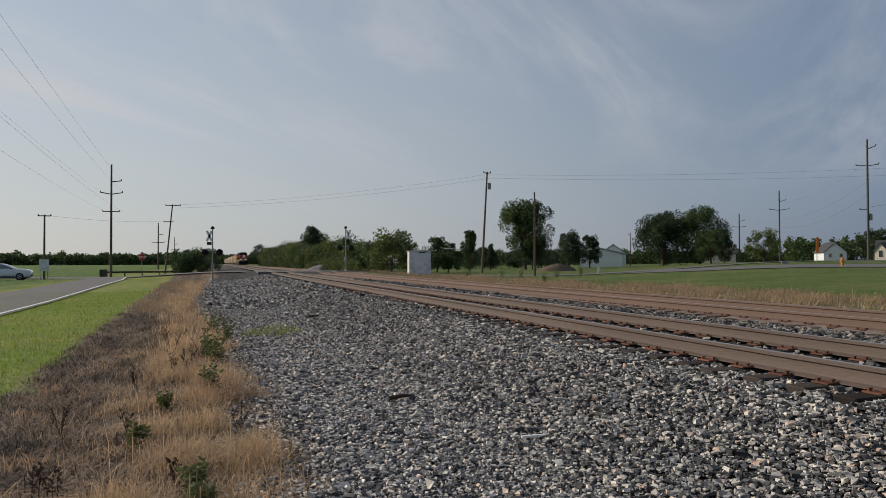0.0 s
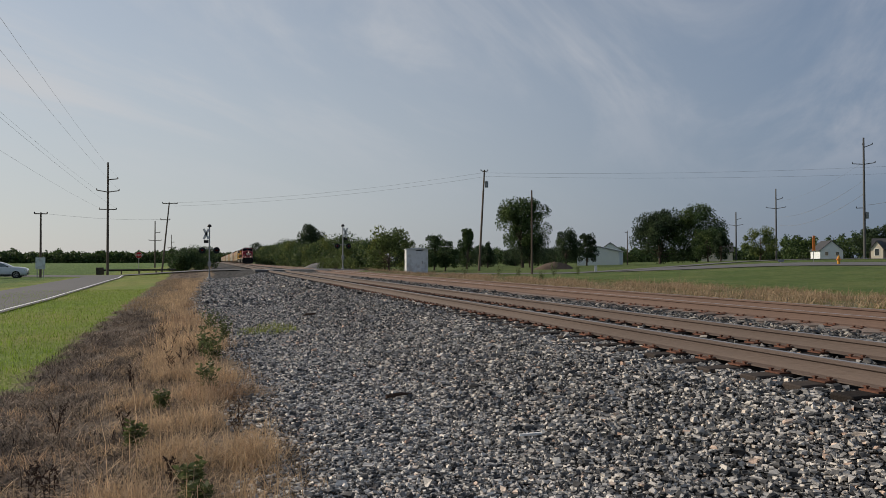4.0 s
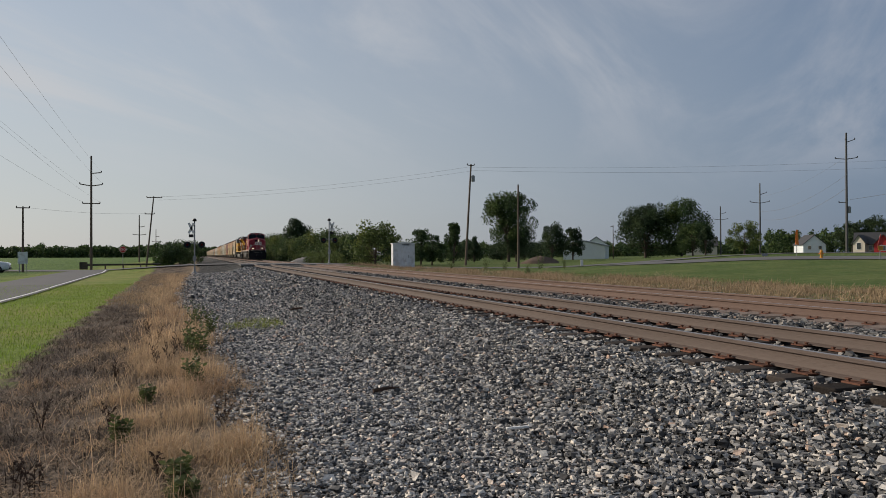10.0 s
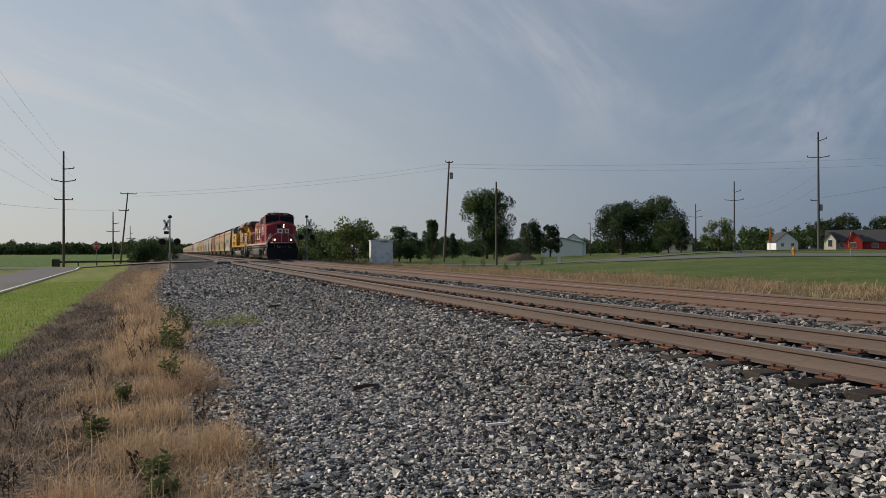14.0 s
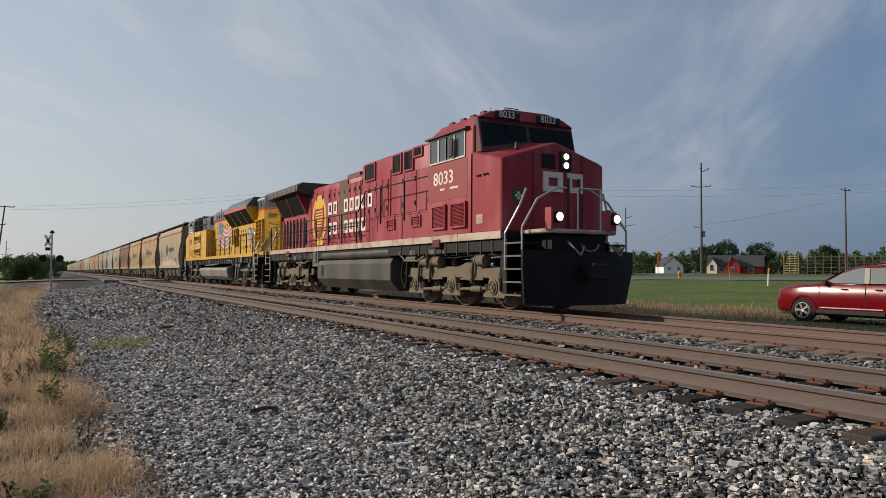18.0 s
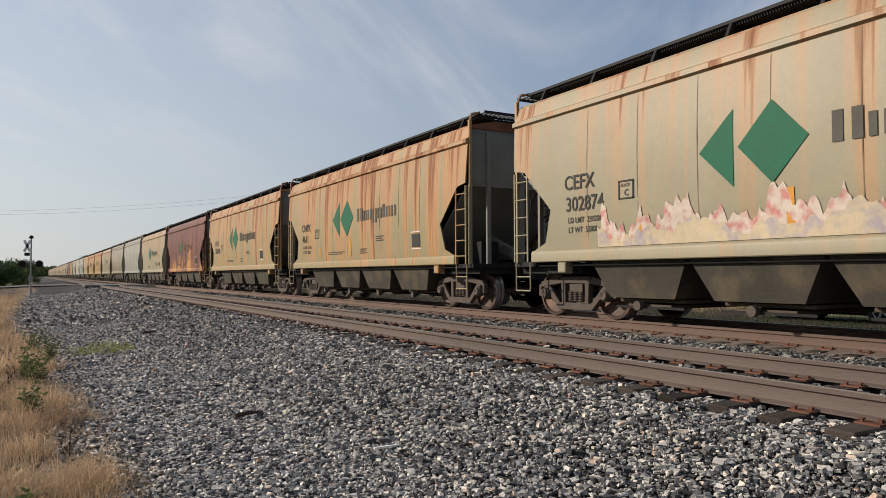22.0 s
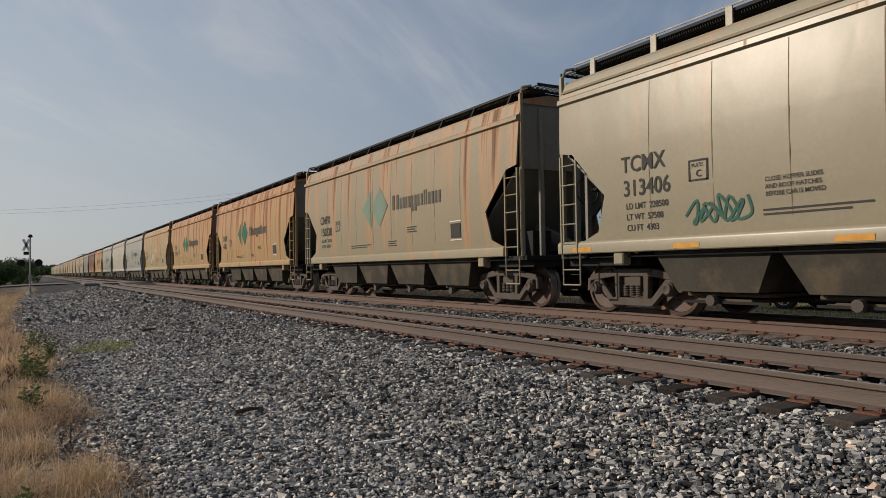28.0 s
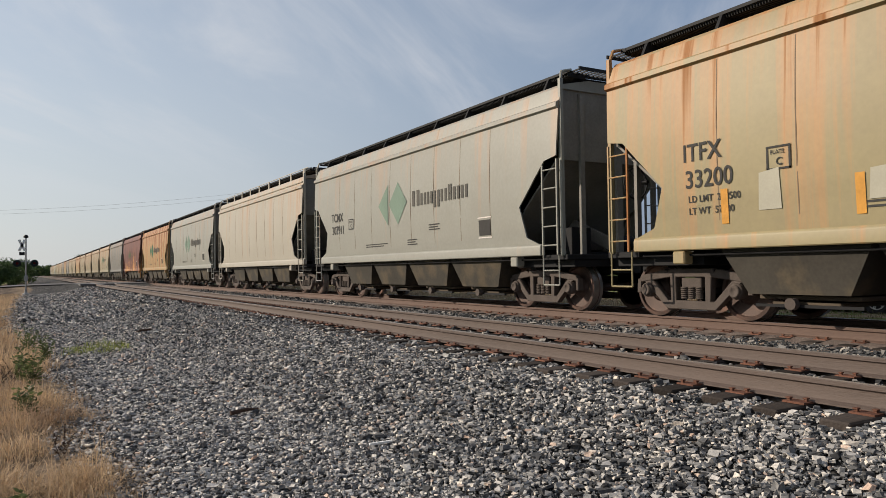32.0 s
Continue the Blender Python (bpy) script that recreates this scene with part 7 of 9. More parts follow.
    faces += [(a, b, b + 15, a + 15) for a, b in zip(rim, rim[1:] + rim[:1])]
    plough.add(verts, faces)
    part("plough", plough, M["plough"], L, "black steel snow plough")
    cp = Geo().box(-0.16, 0.16, -1.45, -0.9, 0.80, 1.02).box(-0.22, 0.22, -1.58, -1.36, 0.72, 1.08)
    part("coupler", cp, M["dark"], L, bevel=0.03)
    hose = Geo()
    for x in (-0.55, 0.55):
        hose.pipe([(x, -1.12, 1.55), (x, -1.35, 1.40), (x + 0.12, -1.42, 1.25), (x + 0.25, -1.38, 1.45)], 0.022)
    ring_ = [(0.0 + 0.24 * math.cos(a * 0.52), -1.2, 1.50 - 0.16 * abs(math.sin(a * 0.52))) for a in range(7)]
    hose.pipe(ring_, 0.025)
    part("air_hose", hose, M["greytruck"], L)
    front_rail = Geo()
    front_rail.pipe([(-0.1, -0.9, 1.83), (-0.1, -0.9, 2.75), (0.55, -0.9, 2.75), (0.55, -0.9, 1.83)], 0.022)
    part("front_handrail", front_rail, M["chrome"], L)
    part("rear_coupler", Geo().box(-0.15, 0.15, 20.3, 21.15, 0.78, 1.0), M["dark"], L, bevel=0.03)
    return L


def yellow_loco():
    L = mover("locomotive", 22.5, "yellow and grey diesel freight locomotive running long hood first", "locomotive", "locomotives of the train")
    yel, gry = M["upyellow"], M["upgrey"]
    part("frame", Geo().box(-1.42, 1.42, 0.62, 21.25, 1.30, 1.62), M["dark"], L)
    part("walkway", Geo().box(-1.47, 1.47, 0.60, 21.25, 1.60, 1.76), M["dark"], L)
    for sx in (-1, 1):
        part("side_stripe", Geo().box(min(sx * 1.47, sx * 1.505), max(sx * 1.47, sx * 1.505), 0.42, 21.2, 1.62, 1.79), yel, L, "yellow frame stripe")
        for y in (2.9, 18.6):
            part("lifting_lug", Geo().box(min(sx * 1.36, sx * 1.52), max(sx * 1.36, sx * 1.52), y - 0.22, y + 0.22, 1.32, 1.62), M["greytruck"], L, bevel=0.02)
        pipes = Geo()
        pipes.pipe([(sx * 1.38, 6.0, 1.42), (sx * 1.38, 15.0, 1.38)], 0.03)
        pipes.pipe([(sx * 1.42, 5.2, 1.20), (sx * 1.42, 5.6, 1.46), (sx * 1.42, 6.6, 1.46)], 0.045)
        pipes.pipe([(sx * 1.42, 9.0, 1.56), (sx * 1.42, 9.4, 1.30), (sx * 1.42, 10.8, 1.26), (sx * 1.42, 13.5, 1.22)], 0.045)
        part("pipework", pipes, M["greytruck"], L)
    underframe_fittings(L, 0.9, 20.8, 5)
    # long hood: yellow below, red line, grey top
    plan = lambda e: [(-0.965 - e, 13.02), (-0.965 - e, 0.30 - e), (-0.36, -0.49 - e), (0.36, -0.49 - e), (0.965 + e, 0.30 - e), (0.965 + e, 13.02)]
    part("long_hood", Geo().prism(plan(0.0), "z", 1.76, 3.98), yel, L, smooth=20)
    part("red_stripe", Geo().prism(plan(0.004), "z", 3.98, 4.08), M["upred"], L)
    part("hood_top", Geo().prism([(-0.966, 4.08), (-0.966, 4.62), (-0.80, 4.76), (0.80, 4.76), (0.966, 4.62), (0.966, 4.08)], "y", 0.30, 13.0), gry, L, bevel=0.02)
    cap = [(-0.965, 0.31), (-0.36, -0.49), (0.36, -0.49), (0.965, 0.31)]
    part("hood_end_top", Geo().add([(x, y, 4.08) for x, y in cap] + [(x, y, 4.62) for x, y in cap] + [(-0.80, 0.31, 4.76), (-0.30, -0.36, 4.76), (0.30, -0.36, 4.76), (0.80, 0.31, 4.76)],
                                   [(0, 1, 5, 4), (1, 2, 6, 5), (2, 3, 7, 6), (4, 5, 9, 8), (5, 6, 10, 9), (6, 7, 11, 10), (8, 9, 10, 11), (3, 2, 1, 0)]), gry, L, smooth=20)
    part("cab_hood_top", Geo().prism([(-0.94, 1.8), (-0.94, 4.56), (-0.78, 4.66), (0.78, 4.66), (0.94, 4.56), (0.94, 1.8)], "y", 13.02, 17.73), gry, L, bevel=0.02)
    # flared radiator section
    flare = Geo().prism([(-0.95, 3.42), (-1.50, 4.16), (-1.50, 4.30), (-1.10, 4.78), (1.10, 4.78), (1.50, 4.30), (1.50, 4.16), (0.95, 3.42)], "y", 1.90, 7.55)
    part("radiator_flare", flare, gry, L, bevel=0.01)
    for sx in (-1, 1):
        part("flare_stripe", Geo().prism([(sx * 1.504, 4.165), (sx * 1.51, 4.165), (sx * 1.50, 4.30), (sx * 1.49, 4.30)], "y", 1.9, 7.55), M["upred"], L)
        for k in range(4):
            ya, yb = 2.02 + k * 1.38, 2.02 + k * 1.38 + 1.30
            s = Geo().slab([(sx * 0.985, ya, 3.46), (sx * 0.985, yb, 3.46), (sx * 1.515, yb, 4.14), (sx * 1.515, ya, 4.14)], 0.02 * sx)
            sp = part("radiator_screen", s, M["screen"], L)
            ribs = Geo()
            for j in range(10):
                y = ya + (yb - ya) * (j + 0.5) / 10
                ribs.slab([(sx * 1.0, y - 0.012, 3.46), (sx * 1.0, y + 0.012, 3.46), (sx * 1.53, y + 0.012, 4.14), (sx * 1.53, y - 0.012, 4.14)], 0.012 * sx)
            part("screen_rib", ribs, M["dark"], sp)
        for k in range(5):
            y = 1.94 + k * 1.38
            part("screen_post", Geo().slab([(sx * 0.99, y, 3.40), (sx * 0.99, y + 0.06, 3.40), (sx * 1.53, y + 0.06, 4.18), (sx * 1.53, y, 4.18)], 0.025 * sx), yel, L)
        part("flare_cheek", Geo().prism([(sx * 0.96, 3.36), (sx * 1.53, 4.16), (sx * 1.53, 4.24), (sx * 0.96, 4.30)], "y", 1.84, 1.90), yel, L)
        part("flare_cheek", Geo().prism([(sx * 0.96, 3.36), (sx * 1.53, 4.16), (sx * 1.53, 4.24), (sx * 0.96, 4.30)], "y", 7.55, 7.61), yel, L)
    # awning louvres at the hood end
    for ya, yb in ((0.42, 1.00), (1.04, 1.62)):
        louvre(L, ya, yb, 1.98, 3.48, -1.06, 7, yel, yel, 0.16, "awning_louvre")
    louvre(L, 2.0, 2.25, 2.25, 3.08, -1.0, 7, yel, yel, 0.05)
    for k in range(5):
        y0 = 0.50 + k * 0.30
        for j in range(7):
            part("top_louvre", Geo().prism([(-0.966, 4.19 + j * 0.05), (-0.995, 4.19 + j * 0.05), (-0.966, 4.225 + j * 0.05)], "y", y0, y0 + 0.18), gry, L)
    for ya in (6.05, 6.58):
        louvre(L, ya, ya + 0.42, 2.40, 3.28, -1.12, 9, M["shaded_yellow"], yel, 0.10, "awning_louvre")
    doors(L, -0.98, [2.4, 2.95, 3.5, 4.05, 4.6, 5.15, 5.7], 1.95, 3.36, yel)
    doors(L, -0.98, [7.7, 8.3, 8.9, 9.5, 10.1, 10.7, 11.3, 12.0, 12.6], 1.95, 3.92, yel)
    doors(L, -0.98, [7.7, 8.3, 8.9, 9.5, 10.1, 10.7, 11.3, 12.0, 12.6], 4.12, 4.56, gry)
    # flag: blue canton with pale dots, waving red and white bands
    bands = 11
    for b in range(bands):
        g = Geo()
        pts = []
        for side in (0, 1):
            for i in range(13):
                u = i / 12
                y = 11.55 - u * 3.85 + 0.35 * (1 - (b + side) / bands)
                wave = 0.16 * math.sin(u * 7.0 + 0.4) - 0.10 * u
                z = 2.20 + (1.52 * (1 - 0.12 * u)) * (b + side) / bands + wave + 0.12
                pts.append((-1.0, y, min(z, 3.93)))
        g.add(pts, [(i, i + 1, 14 + i, 13 + i) for i in range(12)])
        part("flag_band", g, M["flagred"] if b % 2 == 0 else M["flagwhite"], L)
    canton = Geo()
    pts = []
    for side in (0, 1):
        for i in range(6):
            u = i / 12
            y = 11.60 - u * 3.85 + 0.35 * (0.5 if side == 0 else 0.0)
            wave = 0.16 * math.sin(u * 7.0 + 0.4) - 0.10 * u
            pts.append((-1.004, y, min(2.32 + 1.52 * (1 - 0.12 * u) * (0.5 if side == 0 else 1.0) + wave, 3.935)))
    canton.add(pts, [(i, i + 1, 7 + i, 6 + i) for i in range(5)])
    part("flag_canton", canton, M["flagblue"], L)
    stars = Geo()
    for r in range(4):
        for c in range(6):
            u = (c + 0.6) / 14.5
            y = 11.66 - u * 3.85 - 0.03 * r
            z = 3.18 + 0.17 * r + 0.16 * math.sin(u * 7.0 + 0.4) - 0.12 * u
            stars.add([(-1.008, y + 0.035 * math.cos(a * 1.2566), z + 0.035 * math.sin(a * 1.2566)) for a in range(5)], [(0, 1, 2, 3, 4)])
    part("flag_star", stars, M["flagwhite"], L)
    part("flag_pole", Geo().slab([(-1.002, 11.95, 2.05), (-1.002, 11.88, 2.05), (-1.002, 11.55, 3.9), (-1.002, 11.60, 3.9)], 0.004), M["letter"], L)
    letters("BUILDING AMERICA", 0.16, M["ink"], L, (-1.0, 5.95, 2.80), 0.98, "slogan")
    # shield: blue top, red and white pales
    sh = [(3.55, 3.18), (3.38, 3.26), (3.16, 3.20), (2.94, 3.26), (2.77, 3.18), (2.74, 2.82), (3.58, 2.82)]
    plate_side(sh, M["upblue"], L, "shield_top", x=-1.0)
    for k in range(9):
        ya = 3.55 - k * 0.087
        drop = 0.10 * abs(k - 4) / 4
        plate_side([(ya, 2.81), (ya - 0.087, 2.81), (ya - 0.087, 2.24 + drop), (ya, 2.24 + drop)], M["flagred"] if k % 2 == 0 else M["flagwhite"], L, "shield_pale", x=-1.0)
    plate_side([(3.42, 3.02), (2.90, 3.02), (2.90, 3.10), (3.42, 3.10)], M["letter"], L, "shield_bar", x=-1.004)
    plate_side([(3.44, 2.88), (2.88, 2.88), (2.88, 2.96), (3.44, 2.96)], M["letter"], L, "shield_bar", x=-1.004)
    # hood end with grab irons, number, lamps
    side_, out_ = Vector((0.605, -0.79, 0)).normalized(), Vector((-0.79, -0.605, 0)).normalized()
    corner = Vector((-0.965, 0.30, 0))
    for z in (2.0, 2.45, 2.9, 3.35, 3.86, 4.32):
        a, b = corner + side_ * 0.28 + Vector((0, 0, z)), corner + side_ * 0.86 + Vector((0, 0, z))
        part("grab_iron", Geo().pipe([a, a + out_ * 0.09, b + out_ * 0.09, b], 0.018), gry if z > 4.1 else yel, L)
    me = text_mesh("3080", 0.20, M["number_dark"], 1.0)
    for v in me.vertices:
        v.co = corner + side_ * (0.20 + v.co.x) + out_ * 0.012 + Vector((0, 0, 3.58 + v.co.y))
    part("number", me, None, L)
    grab = Geo().pipe([corner + side_ * 0.06 + Vector((0, 0, 2.2)), corner + side_ * 0.06 + out_ * 0.08 + Vector((0, 0, 2.2)), corner + side_ * 0.06 + out_ * 0.08 + Vector((0, 0, 3.0)), corner + side_ * 0.06 + Vector((0, 0, 3.0))], 0.016)
    part("grab_iron", grab, yel, L)
    for u, z, w_, mat_ in ((0.30, 1.90, 0.10, M["letter"]), (0.62, 1.92, 0.09, M["shaded_yellow"])):
        a, b = corner + side_ * u + out_ * 0.006, corner + side_ * (u + w_) + out_ * 0.006
        part("end_plate", Geo().slab([a + Vector((0, 0, z)), b + Vector((0, 0, z)), b + Vector((0, 0, z + 0.18)), a + Vector((0, 0, z + 0.18))], 0.01), mat_, L)
    hb = part("rear_lamp_box", Geo().box(-0.26, 0.26, -0.57, -0.48, 4.12, 4.46), M["black"], L, bevel=0.02)
    for x in (-0.12, 0.12):
        part("rear_lamp", Geo().revolve([(0.0, 0.08), (-0.02, 0.06), (-0.03, 0.0)], "y", (x, -0.57, 4.29), 14), M["glass"], hb)
    part("rear_window", Geo().box(-0.30, 0.30, -0.515, -0.48, 3.40, 3.95), M["dimglass"], L)
    roof = Geo()
    for y in (3.0, 5.0, 8.6, 10.2):
        roof.revolve([(0.0, 0.6), (0.06, 0.6), (0.08, 0.55)], "z", (0.0, y, 4.74), 18)
    roof.pipe([(-0.6, 0.6, 4.76), (-0.6, 0.6, 4.86), (-0.6, 1.3, 4.86), (-0.6, 1.3, 4.76)], 0.014)
    for y in (7.9, 11.6):
        roof.pipe([(-0.8, y, 4.72), (-0.85, y, 4.86), (-0.8, y + 0.12, 4.72)], 0.015)
    part("roof_fan", roof, gry, L)
    # wide yellow equipment box and nose
    box = Geo().prism([(13.05, 1.79), (21.22, 1.79), (21.22, 3.22), (19.95, 3.61), (13.05, 3.59)], "x", -1.50, -0.90)
    part("equipment_box", box, yel, L, bevel=0.02)
    part("equipment_box", Geo().prism([(13.05, 1.79), (21.22, 1.79), (21.22, 3.22), (19.95, 3.61), (13.05, 3.59)], "x", 0.90, 1.50), yel, L, bevel=0.02)
    part("nose", Geo().prism([(17.75, 1.79), (21.22, 1.79), (21.22, 3.22), (19.95, 3.58), (17.75, 3.57)], "x", -0.90, 0.90), yel, L, bevel=0.02)
    # box grilles get their shade from the darkened yellow
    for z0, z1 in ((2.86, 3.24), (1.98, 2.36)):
        louvre(L, 15.22, 17.36, z0, z1, -1.55, 1, M["shaded_yellow"], yel, 0.10, "box_grille")
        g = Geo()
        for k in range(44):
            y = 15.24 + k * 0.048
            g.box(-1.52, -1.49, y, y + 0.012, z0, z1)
        part("grille_bar", g, M["shaded_yellow"], L)
        part("grille_panel", Geo().box(-1.512, -1.49, 15.05, 17.52, z0 - 0.28, z0 - 0.262).box(-1.512, -1.49, 15.05, 15.07, z0 - 0.27, z1 + 0.3).box(-1.512, -1.49, 17.50, 17.52, z0 - 0.27, z1 + 0.3), M["shaded_yellow"], L)
    seams = Geo()
    for y in (14.95, 17.75, 19.55):
        seams.box(-1.508, -1.49, y - 0.012, y + 0.012, 1.82, 3.55)
    for z in (2.52,):
        seams.box(-1.508, -1.49, 17.75, 19.5, z - 0.01, z + 0.01)
    seams.box(-1.508, -1.49, 13.7, 14.6, 2.25, 2.262).box(-1.508, -1.49, 13.7, 13.712, 2.25, 2.8).box(-1.508, -1.49, 14.588, 14.6, 2.25, 2.8)
    part("panel_seam", seams, M["shaded_yellow"], L)
    for ya in (18.35, 18.85):
        louvre(L, ya, ya + 0.36, 1.95, 2.36, -1.515, 7, yel, yel, 0.02)
    stickers = Geo()
    for y, z in ((13.9, 3.0), (14.4, 2.6), (16.3, 3.42), (16.3, 2.66), (15.3, 3.43), (15.3, 2.68), (13.4, 2.1)):
        stickers.box(-1.512, -1.49, y - 0.10, y + 0.10, z - 0.05, z + 0.05)
    part("notice_sticker", stickers, M["letter"], L)
    letters("3080", 0.40, M["number_red"], L, (-1.512, 19.72, 2.76), 1.02, "number")
    # cab
    cab = Geo().prism([(-1.495, 3.58), (-1.495, 4.36), (-1.36, 4.50), (-0.9, 4.74), (0.9, 4.74), (1.36, 4.50), (1.495, 4.36), (1.495, 3.58)], "y", 17.73, 20.02)
    part("cab", cab, gry, L, bevel=0.03)
    for ya, yb, z0, z1 in ((17.98, 18.40, 3.62, 4.25), (18.48, 18.88, 3.66, 4.08), (18.93, 19.34, 3.66, 4.08), (19.54, 19.86, 3.62, 4.27)):
        w = part("side_window", Geo().box(-1.515, -1.48, ya + 0.03, yb - 0.03, z0 + 0.03, z1 - 0.03), M["glass"], L)
        f = Geo()
        for a, b, c, d in ((ya - 0.02, ya + 0.03, z0 - 0.02, z1 + 0.02), (yb - 0.03, yb + 0.02, z0 - 0.02, z1 + 0.02), (ya, yb, z0 - 0.02, z0 + 0.03), (ya, yb, z1 - 0.03, z1 + 0.02)):
            f.box(-1.53, -1.47, a, b, c, d)
        part("window_frame", f, M["paintwhite"], w)
    part("sun_visor", Geo().slab([(-1.46, 18.40, 4.46), (-1.46, 19.70, 4.46), (-1.66, 19.66, 4.16), (-1.66, 18.66, 4.12)], 0.02), gry, L)
    for sx in (-1, 1):
        for ya, yb in ((17.74, 17.94), (19.90, 20.03)):
            part("cab_stripe", Geo().box(min(sx * 1.49, sx * 1.503), max(sx * 1.49, sx * 1.503), ya, yb, 3.585, 3.66), M["upred"], L)
    fit_ = Geo()
    for y in (17.7, 18.2, 18.7, 19.2, 19.6):
        fit_.box(-1.12, -0.95, y, y + 0.22, 4.60, 4.70)
    fit_.box(-0.9, 0.9, 17.6, 17.9, 4.72, 4.80)
    part("roof_fittings", fit_, gry, L)
    # rail and equipment on top of the box
    rail = Geo()
    for y in (13.4, 14.7, 16.1, 17.2):
        rail.tube((-1.46, y, 3.59), (-1.46, y, 4.40), 0.022, n=6)
    for z in (3.99, 4.38):
        rail.tube((-1.46, 13.1, z), (-1.46, 17.6, z), 0.018, n=6)
    rail.tube((-1.46, 17.6, 3.99), (-1.46, 17.6, 4.38), 0.018, n=6)
    rail.pipe([(-1.46, 13.1, 4.38), (-1.25, 12.9, 4.35), (-1.05, 12.9, 3.2), (-1.35, 12.8, 2.84)], 0.02)
    part("upper_handrail", rail, M["black"], L)
    screen_panel(L, 13.4, 14.4, 3.95, 4.50, -0.97, gry, 8)
    part("grey_panel", Geo().box(-0.965, -0.93, 14.6, 15.9, 3.75, 4.45).box(-0.965, -0.93, 16.1, 17.0, 3.75, 4.4), gry, L, bevel=0.02)
    part("box_grab", Geo().pipe([(-1.25, 13.0, 2.3), (-1.25, 12.95, 2.3), (-1.0, 12.95, 2.3)], 0.014).pipe([(-1.25, 13.0, 2.9), (-1.25, 12.95, 2.9), (-1.0, 12.95, 2.9)], 0.014), yel, L)
    # walkway rail
    ys = [0.62, 1.95, 3.3, 4.65, 6.0, 7.35, 8.7, 10.05, 11.3, 12.3]
    handrail(L, -1.45, ys, 1.76, 2.82, M["black"])
    part("white_handrail", Geo().pipe([(-1.47, 0.62, 2.82), (-1.47, 0.2, 2.82), (-1.47, 0.12, 2.70), (-1.47, 0.12, 2.1), (-1.47, 0.22, 1.8), (-1.47, 0.22, 1.2)], 0.026), M["chrome"], L)
    handrail(L, 1.45, [0.62, 4.65, 8.7, 12.3], 1.76, 2.82, M["black"])
    tank = Geo().prism([(-1.50, 0.92), (-1.40, 0.55), (-1.10, 0.34), (1.10, 0.34), (1.40, 0.55), (1.50, 0.92), (1.46, 1.06), (0.9, 1.16), (-0.9, 1.16), (-1.46, 1.06)], "y", 6.55, 15.2)
    part("fuel_tank", tank, M["tankgrey"], L, "grey fuel tank with water stains", bevel=0.012, smooth=12)
    for c, ws in ((3.10, (1.06, 3.10, 5.15)), (18.4, (16.36, 18.4, 20.42))):
        loco_truck(L, c, ws, M["greytruck"], True)
    steps(L, 0.40, -0.58, M["stepgrey"], M["grating"], -1, M["chrome"])
    for sx in (-1, 1):
        part("step_side", Geo().box(min(sx * 1.38, sx * 1.47), max(sx * 1.38, sx * 1.47), 0.03, 0.40, 0.36, 1.62), M["stepgrey"], L, "grey side plate of the steps", bevel=0.01)
    part("end_platform", Geo().box(-1.35, 1.35, -1.25, 0.58, 1.56, 1.66), M["dark"], L)
    part("end_sill", Geo().box(-1.40, 1.40, -1.30, -0.50, 1.66, 1.80), yel, L, "yellow end sill", bevel=0.02)
    steps(L, 21.25, 22.0, M["black"], M["grating"], 1, M["chrome"])
    for y0, y1 in ((-1.9, -1.0), (21.9, 22.5)):
        part("coupler", Geo().box(-0.15, 0.15, y0, y1, 0.78, 1.0), M["dark"], L, bevel=0.03)
    pl = Geo().prism([(-1.45, 0.25), (1.45, 0.25), (1.45, 1.2), (-1.45, 1.2)], "y", -1.38, -1.30)
    part("pilot", pl, M["black"], L)
    return L


M["locopanel"] = shader("repainted_red_panel", (0.24, 0.045, 0.045), 0.55, var=0.2, scale=2, fine=16)
M["wing"] = shader("sooty_grey_radiator", (0.075, 0.062, 0.056), 0.65, var=0.3, scale=2, fine=16)
M["number_dark"] = shader("dark_red_number", (0.12, 0.02, 0.02), 0.5, var=0.15)
M["number_red"] = shader("red_number", (0.50, 0.06, 0.05), 0.45, var=0.15)
red_loco()
yellow_loco()

# ---- roads ----


def strip(name, points, width, mat, label, lift=0.025, step=1.5):
    """A road surface that follows the ground along a line of points."""
    g = Geo()
    path = []
    for (xa, ya), (xb, yb) in zip(points, points[1:]):
        n = max(1, int(math.hypot(xb - xa, yb - ya) / step))
        path += [(xa + (xb - xa) * k / n, ya + (yb - ya) * k / n) for k in range(n)]
    path.append(points[-1])
    verts, faces = [], []
    for i, (x, y) in enumerate(path):
        a, b = path[max(0, i - 1)], path[min(len(path) - 1, i + 1)]
        d = Vector((b[0] - a[0], b[1] - a[1])).normalized()
        for k, s in enumerate((-1, -0.5, 0, 0.5, 1)):
            px, py = x - d.y * s * width / 2, y + d.x * s * width / 2
            verts.append((px, py, max(ground_z(px, py), ground_z(px + 0.5, py), ground_z(px - 0.5, py)) + lift))
    for i in range(len(path) - 1):
        for k in range(4):
            faces.append((i * 5 + k, i * 5 + k + 1, (i + 1) * 5 + k + 1, (i + 1) * 5 + k))
    g.add(verts, faces)
    return tagged(part(name, g, mat), label, "road", kind="structure")


